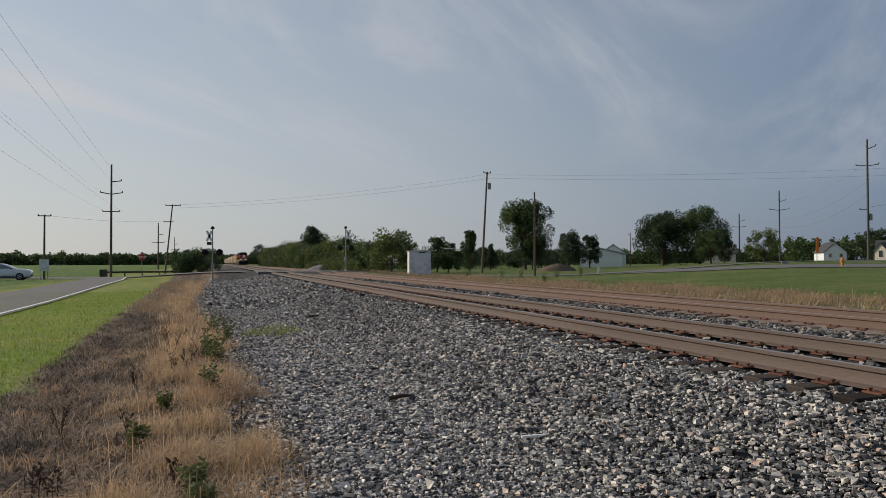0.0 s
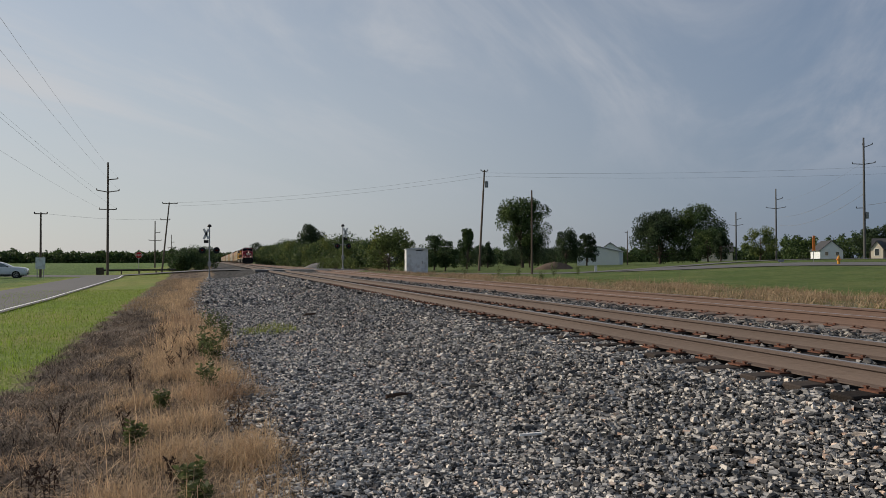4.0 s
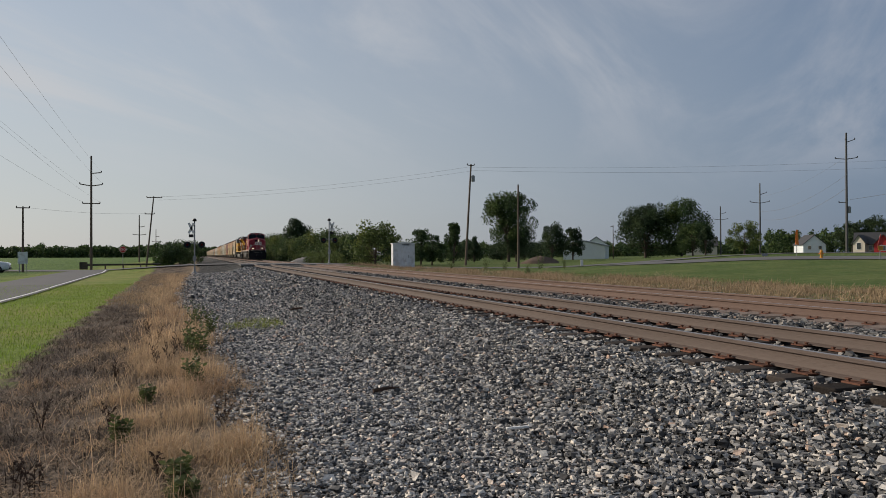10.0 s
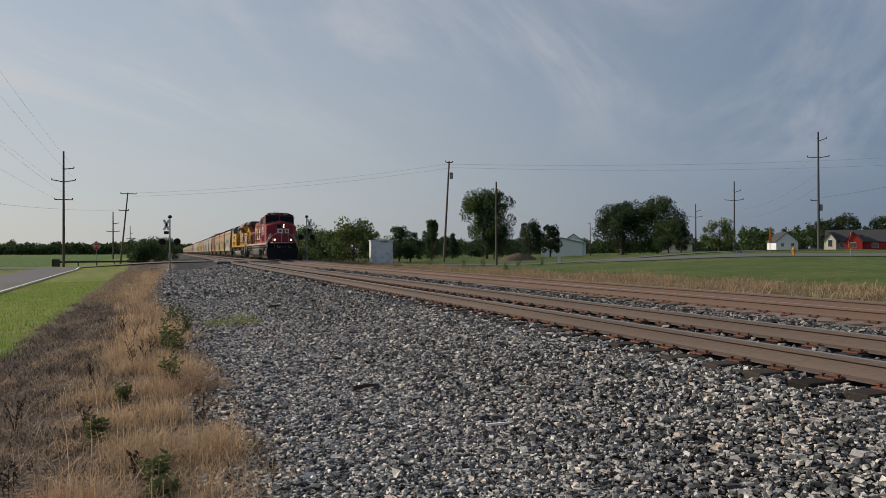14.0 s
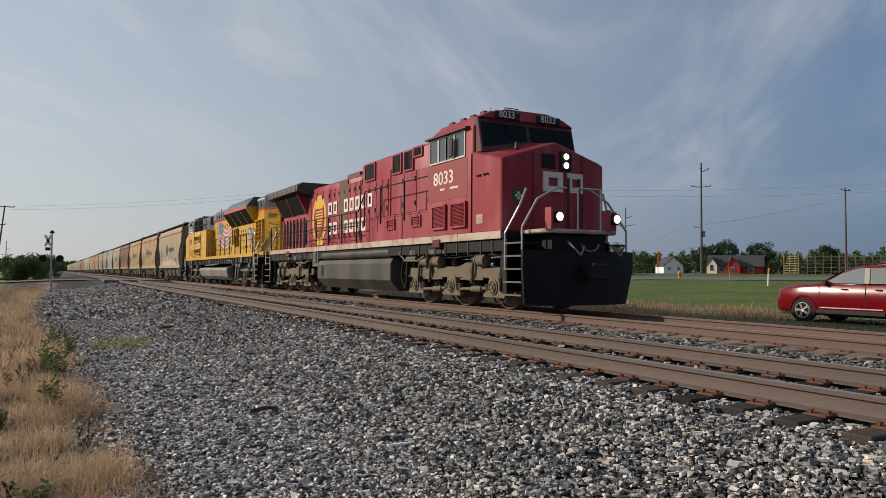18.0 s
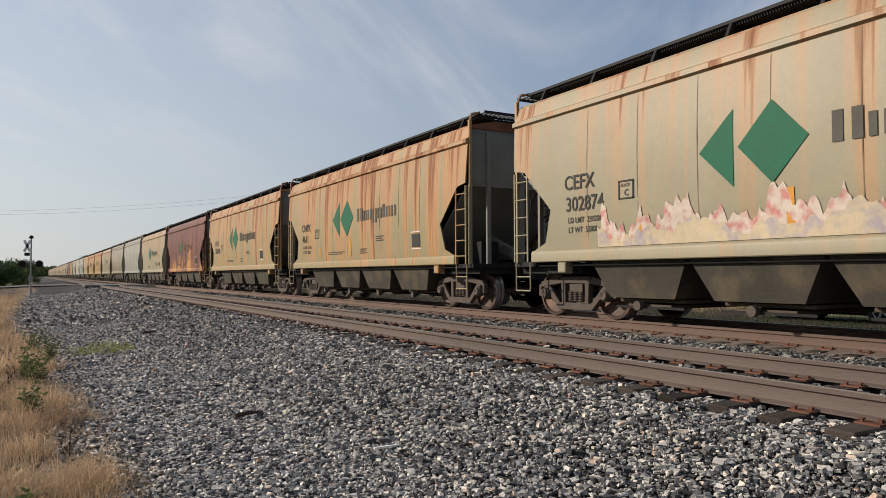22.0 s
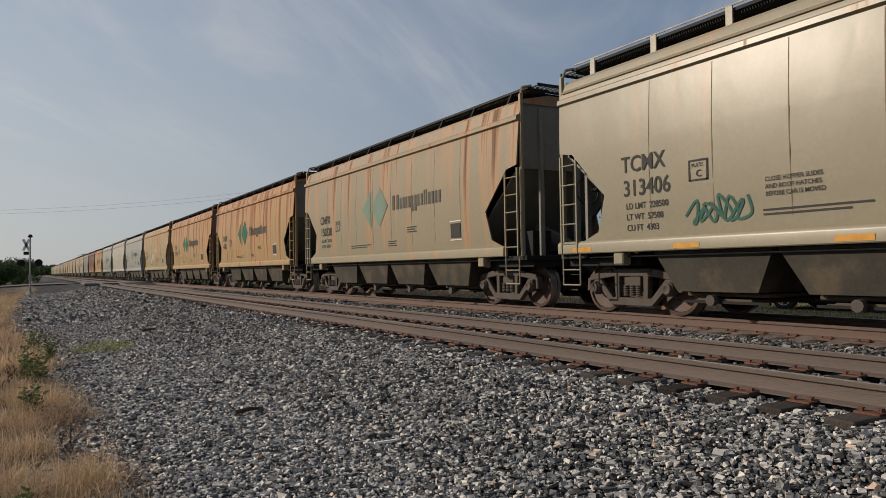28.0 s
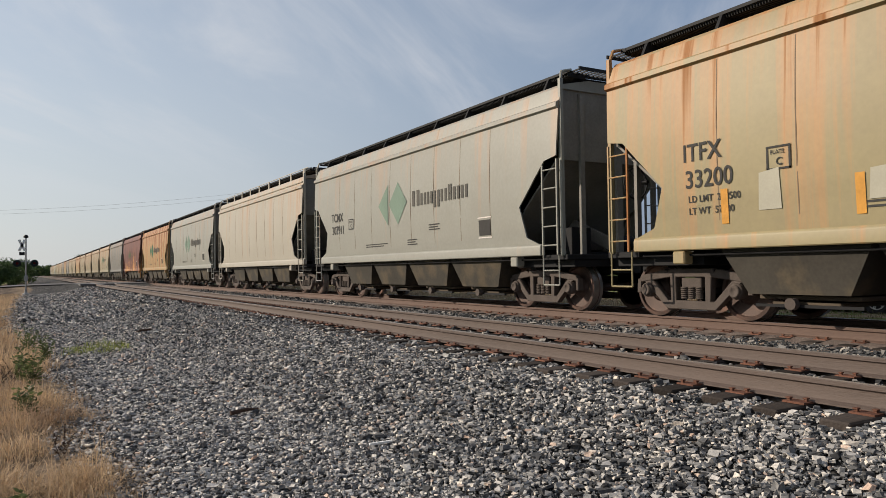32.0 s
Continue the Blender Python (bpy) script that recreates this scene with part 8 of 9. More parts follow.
strip("road", [(-7.2, -40), (-8.7, 35), (-10.2, 66), (-11.0, 88)], 4.2, M["asphalt"], "grey asphalt road along the railway")
strip("road_line", [(-5.35, -40), (-6.85, 35), (-8.35, 66), (-9.0, 84)], 0.14, M["paintwhite"], "white painted edge line of the road", 0.034)
strip("crossing_road", [(-60, 124), (-26, 99), (4.4, 76.2)], 6.5, M["asphalt"], "grey asphalt road that crosses the railway", 0.03)
strip("crossing_road", [(11.9, 73.4), (60, 71), (75, 60)], 6.0, M["asphalt"], "grey asphalt road beyond the crossing", 0.03)
strip("side_road", [(44, 68), (46.5, 58.5), (52, 52.5), (58, 46.5), (66, 40), (90, 30)], 8.0, M["asphalt"], "grey asphalt side road on the rise", 0.02)
for xa, xb in ((3.9, 5.07), (5.27, 6.60), (6.78, 9.42), (9.61, 10.92), (11.1, 12.4)):
    tagged(part("crossing_panel", Geo().box(xa, xb, 69.8, 78.0, -0.16, 0.012), M["asphalt"], bevel=0.02), "worn asphalt panel of the level crossing", "road", kind="structure")

# ---- poles, wires, signals ----
M["galv"] = shader("galvanised_steel", (0.27, 0.275, 0.275), 0.5, 0.5, var=0.2)
M["wire"] = shader("cable", (0.20, 0.20, 0.20), 0.6, var=0.1)
M["signwhite"] = shader("sign_white", (0.66, 0.66, 0.64), 0.5, var=0.1)
M["signred"] = shader("sign_red", (0.42, 0.03, 0.03), 0.45, var=0.1)
M["redlens"] = shader("dark_red_lens", (0.12, 0.01, 0.012), 0.2, var=0.1)
M["orange"] = shader("orange_plastic", (0.75, 0.20, 0.03), 0.5, var=0.15)
M["cabinet"] = shader("silver_cabinet_paint", (0.60, 0.62, 0.63), 0.45, var=0.12, scale=1.5, fine=12, tint=(0.46, 0.46, 0.45), tint_amt=0.35, tint_scale=2)


def utility_pole(x, y, h, arms, label, lean=(0.0, 0.0), r=0.17, transformer=0.0, mat=None, turn=0.0):
    z = ground_z(x, y)
    p = tagged(empty("utility_pole", x, y, z), label, "utility pole", "utility poles")
    at = lambda u: Vector((lean[0] * u, lean[1] * u, h * u))
    part("shaft", Geo().tube((0, 0, -0.3), at(1.0), r, r * 0.62, n=10), mat or M["wood"], p)
    ct, st = math.cos(turn), math.sin(turn)
    for u, w0, w1, tilt in arms:
        c = at(u)
        a, b = c + Vector((-w0 * ct, -w0 * st, tilt)), c + Vector((w1 * ct, w1 * st, tilt))
        q = 0.045 + 0.0002 * y
        arm = part("crossarm", Geo().tube(a, c + Vector((0, -0.02, 0)), q, n=6).tube(c + Vector((0, -0.02, 0)), b, q, n=6), mat or M["wood"], p)
        for e in (a, b):
            if (e - c).length > 0.2:
                part("insulator", Geo().revolve([(0.0, 0.04), (0.05, 0.075), (0.10, 0.045), (0.14, 0.07), (0.22, 0.02)], "z", e, 8), M["black"], arm)
    if transformer:
        c = at(transformer)
        part("transformer", Geo().revolve([(-0.45, 0.20), (-0.43, 0.24), (0.35, 0.24), (0.42, 0.14), (0.46, 0.05)], "z", c + Vector((0.42, 0, 0)), 14), M["galv"], p)
    return p


utility_pole(-12.05, 96.0, 13.75, [(0.845, 0.1, 1.1, 0.15), (0.735, 1.25, 1.25, 0.22), (0.582, 0.95, 0.95, 0.0)], "tall wooden power pole with three crossarms beside the road", r=0.16)
utility_pole(-17.3, 86.0, 6.9, [(0.98, 0.6, 0.6, 0.0)], "short wooden pole with one crossarm by the field", r=0.13)
utility_pole(-7.2, 117.0, 10.6, [(0.985, 0.95, 1.15, 0.0), (0.75, 0.95, 0.35, 0.0)], "leaning wooden pole beside the crossing road", lean=(1.05, 0.0), r=0.14)
utility_pole(-13.9, 199.0, 12.0, [(0.75, 0.1, 1.2, 0.1), (0.58, 1.5, 1.5, 0.1)], "distant wooden power pole in the field", r=0.2)
utility_pole(-16.5, 330.0, 13.0, [(0.75, 0.1, 1.2, 0.1), (0.58, 1.5, 1.5, 0.1)], "far wooden power pole in the field", r=0.2)
utility_pole(-6.0, -26.0, 13.75, [(0.845, 0.1, 1.1, 0.15), (0.735, 1.25, 1.25, 0.22), (0.582, 0.95, 0.95, 0.0)], "tall wooden power pole with three crossarms by the road", r=0.16)
utility_pole(34.9, 92.6, 13.9, [(0.985, 0.5, 0.5, 0.1)], "wooden pole with a transformer beside the crossing road", lean=(0.85, 0.0), transformer=0.86)
utility_pole(32.4, 70.0, 8.9, [], "bare thin wooden pole in the dry grass", r=0.13)
M["steelpole"] = shader("grey_steel_pole", (0.085, 0.085, 0.085), 0.6, 0.2, var=0.15, scale=2, fine=20)
utility_pole(82.0, 73.5, 16.0, [(0.92, 0.1, 1.0, 0.35), (0.78, 1.3, 1.3, 0.15), (0.42, 0.9, 0.1, 0.0)], "tall steel transmission pole on the rise", r=0.18, transformer=0.36, mat=M["steelpole"], turn=-0.75)
utility_pole(115.0, 125.0, 15.2, [(0.84, 0.1, 1.3, 0.4), (0.72, 1.9, 1.9, 0.3), (0.42, 0.9, 0.1, 0.0)], "steel transmission pole behind the garden", r=0.19, mat=M["steelpole"], turn=-0.75)
utility_pole(154.0, 184.0, 15.0, [(0.84, 0.1, 1.5, 0.4), (0.72, 2.0, 2.0, 0.3)], "far steel transmission pole", r=0.26, mat=M["steelpole"], turn=-0.75)
utility_pole(92.7, 58.8, 11.6, [(0.97, 0.9, 0.9, 0.0)], "wooden pole beside the building site", r=0.16)
utility_pole(93, 148, 8.0, [(0.95, 0.6, 0.1, 0.0)], "thin wooden pole beside the shed", r=0.12)


def wire(a, b, sag, label, r=0.010):
    n = 14
    a, b = Vector(a), Vector(b)
    pts = [a.lerp(b, k / n) - Vector((0, 0, sag * 4 * (k / n) * (1 - k / n))) for k in range(n + 1)]
    across = Vector((b.y - a.y, a.x - b.x, 0)).normalized() * r
    up = Vector((0, 0, r))
    g = Geo().add([p + d for p in pts for d in (across, up, -across, -up)], [(4 * k + i, 4 * k + (i + 1) % 4, 4 * k + 4 + (i + 1) % 4, 4 * k + 4 + i) for k in range(n) for i in range(4)])
    tagged(part("overhead_wire", g, M["wire"]), label, "wire", "overhead wires")


for dx0, z0, dx1 in ((1.1, 11.05, 1.1), (-1.25, 9.6, -1.25), (1.25, 9.6, 1.25), (-0.95, 7.35, -0.95), (0.95, 7.35, 0.95)):
    wire((-12.05 + dx0, 96, z0), (-6.0 + dx1, -26, z0), 0.8, "overhead power line along the road", 0.006)
for dx, zb in ((-0.3, 0.0), (0.5, -0.45)):
    wire((-6.0 + dx, 117, 9.7 + zb), (35.7 + dx, 92.6, 12.9 + zb), 0.7, "overhead line across the railway")
    wire((35.7 + dx, 92.6, 12.9 + zb), (130 + dx, 70, 17.0 + zb * 3), 1.2, "overhead line beyond the railway")
wire((-7.2, 117, 7.2), (-17.3, 86, 6.0), 0.3, "overhead line between two poles")
wire((81.5, 73, 11.3), (115, 125, 10.0), 1.4, "overhead line on the rise", 0.016)
wire((82.5, 74, 9.6), (116, 125, 8.2), 1.4, "overhead cable on the rise", 0.02)
wire((82.0, 73, 14.0), (116, 125, 13.4), 1.0, "overhead line on the rise")
wire((82.0, 73, 8.0), (92.7, 58.8, 11.2), 0.3, "overhead line to the corner pole", 0.02)
wire((35.4, 92.6, 10.4), (49, 128, 7.5), 0.5, "service line to the houses")


def crossing_signal(x, y, flip):
    z = ground_z(x, y)
    s = tagged(empty("crossing_signal", x, y, z), "level crossing signal mast with crossbuck, bell and lamps", "crossing signal", "crossing signals")
    part("mast", Geo().tube((0, 0, 0), (0, 0, 4.75), 0.06, n=10), M["galv"], s)
    part("base", Geo().revolve([(0.0, 0.26), (0.08, 0.26), (0.22, 0.10), (0.5, 0.09)], "z", (0, 0, 0), 12), M["galv"], s)
    part("bell", Geo().revolve([(0.0, 0.05), (0.02, 0.17), (0.12, 0.19), (0.24, 0.13), (0.28, 0.0)], "z", (0, 0, 4.72), 14), M["black"], s)
    for a in (0.87, -0.87):
        d = Vector((0.25 * math.cos(a) * 0.45, math.cos(a) * 0.15, math.sin(a))) * 0.62
        c = Vector((-0.28 * flip, -0.08, 4.1))
        u = Vector((0.35 if a > 0 else -0.35, 0, 0.75)) * 0.62
        w = Vector((u.z, 0, -u.x)).normalized() * 0.10
        part("crossbuck_blade", Geo().slab([c - u - w, c - u + w, c + u + w, c + u - w], 0.015), M["signwhite"], s)
    part("track_sign", Geo().box(-0.28 * flip - 0.2, -0.28 * flip + 0.2, -0.1, -0.08, 3.28, 3.55), M["black"], s)
    part("lamp_arm", Geo().tube((-0.75, 0, 2.75), (0.75, 0, 2.75), 0.035, n=8), M["galv"], s)
    for dx in (-0.62, 0.62):
        la = part("signal_lamp", Geo().revolve([(0.0, 0.30), (-0.03, 0.30), (-0.03, 0.13), (-0.25, 0.13), (-0.25, 0.11), (-0.04, 0.11), (-0.04, 0.0)], "y", (dx, -0.06, 2.62), 18), M["black"], s)
        part("lens", Geo().revolve([(-0.045, 0.11), (-0.06, 0.08), (-0.065, 0.0)], "y", (dx, -0.06, 2.62), 14), M["redlens"], la)
        part("rear_lamp", Geo().revolve([(0.0, 0.13), (0.22, 0.13), (0.22, 0.10)], "x", (dx + (0.05 if dx > 0 else -0.27), 0.1, 2.62), 14), M["black"], s)
    part("junction_box", Geo().box(-0.14, 0.14, -0.12, 0.02, 1.15, 1.6), M["galv"], s, bevel=0.01)


crossing_signal(-0.18, 69.0, 1)
crossing_signal(13.6, 78.0, -1)

cab_ = tagged(empty("relay_cabinet", 20.15, 71.8, ground_z(20.15, 71.8), -8), "tall silver railway relay cabinet with one door beside the tracks", "cabinet")
part("body", Geo().box(-1.12, 1.12, -0.75, 0.75, 0.08, 2.52), M["cabinet"], cab_, bevel=0.03)
part("plinth", Geo().box(-1.05, 1.05, -0.7, 0.7, -0.1, 0.08), M["greytruck"], cab_)
part("roof", Geo().prism([(-1.2, 2.52), (1.2, 2.52), (1.2, 2.58), (0, 2.68), (-1.2, 2.58)], "y", -0.82, 0.82), M["cabinet"], cab_)
door_ = part("door", Geo().box(-0.25, 0.62, -0.775, -0.745, 0.15, 2.30), M["cabinet"], cab_, bevel=0.01)
part("door_handle", Geo().box(0.48, 0.53, -0.82, -0.77, 1.05, 1.35), M["black"], door_)
part("vent", Geo().box(-0.15, 0.55, -0.785, -0.77, 2.36, 2.44), M["black"], cab_)
part("sign", Geo().box(0.1, 0.35, -0.79, -0.775, 0.35, 0.65), M["signwhite"], door_)
for k in (-1.0, -0.5, 0.9):
    part("rib", Geo().box(k - 0.02, k + 0.02, -0.77, -0.745, 0.1, 2.5), M["cabinet"], cab_)


def road_sign(x, y, h, name, label, plates, post=0.035, posts=(0.0,)):
    z = ground_z(x, y)
    s = tagged(empty(name, x, y, z), label, "sign")
    for px in posts:
        part("post", Geo().tube((px, 0, 0), (px, 0, h), post, n=6), M["galv"], s)
    for shape, mat, off in plates:
        part("plate", Geo().prism(shape, "y", -0.05 - off, -0.03 - off), mat, s)
    return s


oct_ = [(0.42 * math.cos(math.pi / 8 + k * math.pi / 4), 2.5 + 0.42 * math.sin(math.pi / 8 + k * math.pi / 4)) for k in range(8)]
st_ = road_sign(-9.3, 104.5, 2.6, "stop_sign", "red octagonal stop sign on a post at the junction", [([(x * 1.06, (z - 2.5) * 1.06 + 2.5) for x, z in oct_], M["signwhite"], 0.0), (oct_, M["signred"], 0.012)])
me_ = text_mesh("STOP", 0.26, M["signwhite"])
for v_ in me_.vertices:
    v_.co = (v_.co.x - 0.34, -0.075, 2.37 + v_.co.y)
part("lettering", me_, None, st_)
sq = lambda w, z0, z1: [(-w, z0), (w, z0), (w, z1), (-w, z1)]
road_sign(-16.8, 83.5, 2.2, "notice_board", "pale grey notice board on two posts by the road", [(sq(0.45, 0.9, 2.1), M["cabinet"], 0.0)], posts=(-0.3, 0.3))
road_sign(57.0, 57.0, 2.3, "banner_sign", "orange and white roadside sign on a post", [([(-0.2, 1.1), (0.2, 1.1), (0.12, 2.6), (-0.12, 2.6)], M["orange"], 0.0)])
road_sign(53.8, 45.0, 2.0, "warning_sign", "orange and yellow sign on a wooden post", [([(-0.3, 1.2), (0.3, 1.2), (0.0, 2.1)], M["signred"], 0.0), (sq(0.28, 0.75, 1.15), M["reflect"], 0.01)])
road_sign(40.0, 70.0, 0.7, "marker_post", "short white marker post in the grass", [(sq(0.16, 0.1, 0.75), M["signwhite"], 0.0)])
road_sign(52.5, 56.5, 0.45, "utility_box", "low blue-grey box on a stub", [(sq(0.35, 0.15, 0.4), M["galv"], 0.0)])
hyd = tagged(empty("fire_hydrant", 53.0, 50.2, ground_z(53.0, 50.2)), "yellow fire hydrant in the grass", "hydrant")
part("barrel", Geo().revolve([(0.0, 0.17), (0.05, 0.17), (0.06, 0.12), (0.55, 0.12), (0.58, 0.15), (0.66, 0.13), (0.74, 0.05), (0.80, 0.04)], "z", (0, 0, 0), 12), M["reflect"], hyd)
part("nozzle", Geo().tube((-0.24, 0, 0.42), (0.24, 0, 0.42), 0.06, n=8), M["orange"], hyd)
post_ = tagged(empty("leaning_post", 47.7, 36.4, ground_z(47.7, 36.4)), "leaning white and orange marker post", "post")
part("stake", Geo().tube((0, 0, -0.1), (0.12, 0, 1.35), 0.06, n=8), M["signwhite"], post_)
part("band", Geo().tube((0.075, 0, 0.9), (0.115, 0, 1.32), 0.066, n=8), M["orange"], post_)
guard = tagged(empty("guard_rail", -11.5, 99, ground_z(-11.5, 99)), "low dark guard rail at the field drain", "guard rail")
part("rail", Geo().tube((-1.5, 0, 0.55), (7.0, 3.0, 0.55), 0.12, n=8), M["under"], guard)
for k in range(5):
    part("post", Geo().box(-1.4 + k * 2 - 0.08, -1.4 + k * 2 + 0.08, k * 0.71 - 0.08, k * 0.71 + 0.08, 0, 0.6), M["wood"], guard)
part("culvert_block", Geo().box(-2.2, -1.4, -0.3, 0.4, 0.0, 0.9), M["under"], guard)


# ---- trees ----


def leaf_mat(name, c):
    return shader(name, c, 0.65, var=0.4, scale=0.5, fine=3, island=0.5, tint=(c[0] * 1.7, c[1] * 1.45, c[2] * 1.2), tint_amt=0.4, tint_scale=0.35, spec=0.2, thin=0.28)


M["leaf"] = leaf_mat("leaves", (0.048, 0.080, 0.030))
M["leafdark"] = leaf_mat("dark_leaves", (0.036, 0.060, 0.030))
M["leaflight"] = leaf_mat("light_leaves", (0.095, 0.128, 0.042))


def tree(x, y, h, w, mat, label, seed, leaves=2600, trunk=0.25, leaf=0.0, cone=0.0, name="tree", gap=0.0):
    """Tapered trunk, limbs to the clumps, and a crown of many leaves in clumps. trunk: bare share of the height; cone: taper towards the top."""
    rng = np.random.default_rng(seed)
    z = ground_z(x, y)
    t = tagged(empty(name, x, y, z - 0.1), label, "tree" if name == "tree" else "shrub", "trees and shrubs")
    z0 = h * trunk
    n = max(16, int(16 + h * 3.2))
    cs, ss = [], []
    for k in range(n):
        u = rng.uniform(0.0, 1.0) ** 0.8
        half = w * 0.5 * (1 - cone * u) * (0.55 + 0.45 * math.sin(math.pi * min(1.0, u * 0.9 + 0.12)))
        a, r = rng.uniform(0, 6.283), half * rng.uniform(0.25, 0.95)
        cs.append((r * math.cos(a), r * math.sin(a), z0 + (h - z0) * (0.08 + 0.86 * u)))
        ss.append(w * rng.uniform(0.10, 0.20) * (1 - 0.5 * cone * u) * (1 - gap))
    cs, ss = np.array(cs), np.array(ss)
    g = Geo()
    top = (rng.uniform(-0.04, 0.04) * h, rng.uniform(-0.04, 0.04) * h, h * 0.8)
    g.tube((0, 0, 0), (top[0] * 0.5, top[1] * 0.5, z0 + 0.25 * (h - z0)), 0.022 * h + 0.04, 0.014 * h + 0.02, n=8)
    g.tube((top[0] * 0.5, top[1] * 0.5, z0 + 0.25 * (h - z0)), top, 0.014 * h + 0.02, 0.01, n=7)
    for c in cs[: 14]:
        u = rng.uniform(0.15, 0.6)
        g.tube((top[0] * 0.5 * u, top[1] * 0.5 * u, z0 * 0.9 + u * 0.3 * (h - z0)), c, 0.007 * h + 0.01, 0.01, n=5)
    part("trunk", g, M["bark"], t)
    v, f = leaf_cloud(rng, cs, ss, int(leaves * (4.6 if name == "tree" else 3.0)), (0.68 if name == "tree" else 0.86) * (leaf or max(0.10, 0.022 * h)))
    part("crown", mesh_from_arrays("crown", v, f, mat), None, t)


rs = random.Random(7)
# shrub row along the far side of the line beyond the crossing
for k in range(34):
    y = 92 + k * 6.8 + rs.uniform(-2, 2)
    x = 22.5 - 2.5 * min(1.0, k / 19) + rs.uniform(-1.0, 1.6)
    h = 4.8 + rs.uniform(-0.5, 1.0) + (1.2 if k > 13 else 0)
    tree(x, y, h, h * 1.35, M["leaf"] if k % 3 else M["leaflight"], "dense green roadside shrub beside the railway", 200 + k, 1500, 0.04, 0.16, name="shrub")
for k in range(10):
    tree(16.8 + rs.uniform(-0.6, 1.2), 90 + k * 4.2, 1.6 + rs.uniform(-0.3, 0.5), 3.0, M["leaflight"], "low pale green brush beside the railway", 240 + k, 420, 0.02, 0.10, name="shrub")
tree(25.0, 190, 10.6, 8.2, M["leafdark"], "tall rounded tree above the shrub row", 301, 2400, 0.3)
tree(17.0, 300, 8.5, 9.0, M["leafdark"], "dark spreading tree far down the line", 302, 1600, 0.2)
tree(27.0, 100, 4.5, 3.6, M["leaflight"], "light green young tree behind the cabinet", 303, 1200, 0.1, 0.13)
tree(31.8, 98, 4.4, 4.2, M["leaf"], "green shrub beside the crossing road", 304, 1500, 0.02, 0.14, name="shrub")
tree(32.0, 104, 5.2, 4.4, M["leaf"], "green shrub beside the crossing road", 305, 1500, 0.03, 0.14, name="shrub")
tree(41.5, 116, 7.2, 4.2, M["leaf"], "upright green tree behind the pole", 306, 1700, 0.08, 0.16, 0.4)
tree(50.0, 128, 5.0, 4.0, M["leafdark"], "dark conifer in the garden", 307, 1500, 0.05, 0.14, 0.75)
tree(59.0, 132, 13.4, 10.5, M["leaf"], "tall open-crowned tree in the garden", 308, 3400, 0.30, 0.26, -0.25, gap=0.18)
tree(61.5, 134, 6.4, 9.5, M["leafdark"], "dark rounded tree under the tall one", 309, 2200, 0.18, 0.2)
tree(77.5, 149, 8.4, 7.4, M["leafdark"], "dark rounded garden tree", 310, 2200, 0.06, 0.2)
tree(84.5, 152, 8.2, 5.8, M["leafdark"], "dark upright garden tree", 311, 1900, 0.05, 0.2, 0.3)
tree(98.2, 142.6, 12.3, 12.6, M["leafdark"], "large dark broad-crowned tree", 312, 4600, 0.03, 0.26)
tree(105.6, 139.2, 12.6, 13.4, M["leaf"], "large broad-crowned green tree", 313, 4400, 0.02, 0.26)
tree(101.5, 130, 7.0, 7.5, M["leaf"], "green garden tree before the large ones", 314, 1800, 0.08, 0.2)
tree(101.5, 126, 6.2, 4.8, M["leafdark"], "dense dark conifer before the large trees", 315, 2000, 0.02, 0.16, 0.55)
tree(97.5, 110, 6.2, 6.6, M["leaflight"], "light green open bush by the transmission pole", 316, 1500, 0.10, 0.17, gap=0.15)
for k in range(8):
    tree(42 + k * 6.5 + rs.uniform(-2, 2), 150 + k * 4 + rs.uniform(-6, 10), 4.4 + rs.uniform(-0.8, 1.4), 7.0, M["leafdark"], "dark tree in the garden behind", 330 + k, 1000, 0.02, 0.22)
for k, (x, y, h) in enumerate([(-5.6, 148, 3.9), (-4.2, 140, 3.6), (-2.2, 150, 4.2), (-5.4, 132, 2.6), (-2.0, 165, 4.0)]):
    tree(x, y, h, h * 1.9, M["leaf"], "dark green bush beside the crossing", 350 + k, 1500, 0.03, 0.17, name="shrub")
for k, (x, y, h) in enumerate([(199, 167, 11.2), (205, 160, 10.6), (194, 172, 9.4), (216, 144, 9.0), (240, 104, 8)]):
    tree(x, y, h, h * 0.95, M["leafdark"], "dark tree behind the houses", 370 + k, 1500, 0.1, 0.32)


def far_woods(name, a0, a1, dist, height, label, seed, n=5200, leaf="leaf"):
    """A belt of far trees as many leaf clumps with an uneven top."""
    rng = np.random.default_rng(seed)
    a = np.radians(rng.uniform(a0, a1, n))
    d = dist * rng.uniform(0.97, 1.1, n)
    top = height * (0.80 + 0.13 * np.sin(a * 190 + 1.3) * np.sin(a * 77) + 0.09 * np.sin(a * 410) + 0.06 * np.sin(a * 903))
    z = rng.uniform(0, 1, n) ** 0.7 * np.maximum(top, 0.25 * height)
    c = np.stack([d * np.sin(a), d * np.cos(a), z - 0.5], -1)
    v, f = leaf_cloud(rng, c, np.full(n, dist * 0.0038), n * 7, dist * 0.0016)
    tagged(new(name, mesh_from_arrays(name, v, f, M[leaf])), label, "woods", kind="stuff")


far_woods("far_woods", -22, 4, 760, 10.5, "distant dark green tree line beyond the field", 61, 7000)
far_woods("far_woods", 17, 46, 330, 7.0, "distant tree line behind the gardens", 62)
far_woods("far_woods", 43, 72, 290, 10.5, "distant dark tree line behind the houses", 63, 6000)

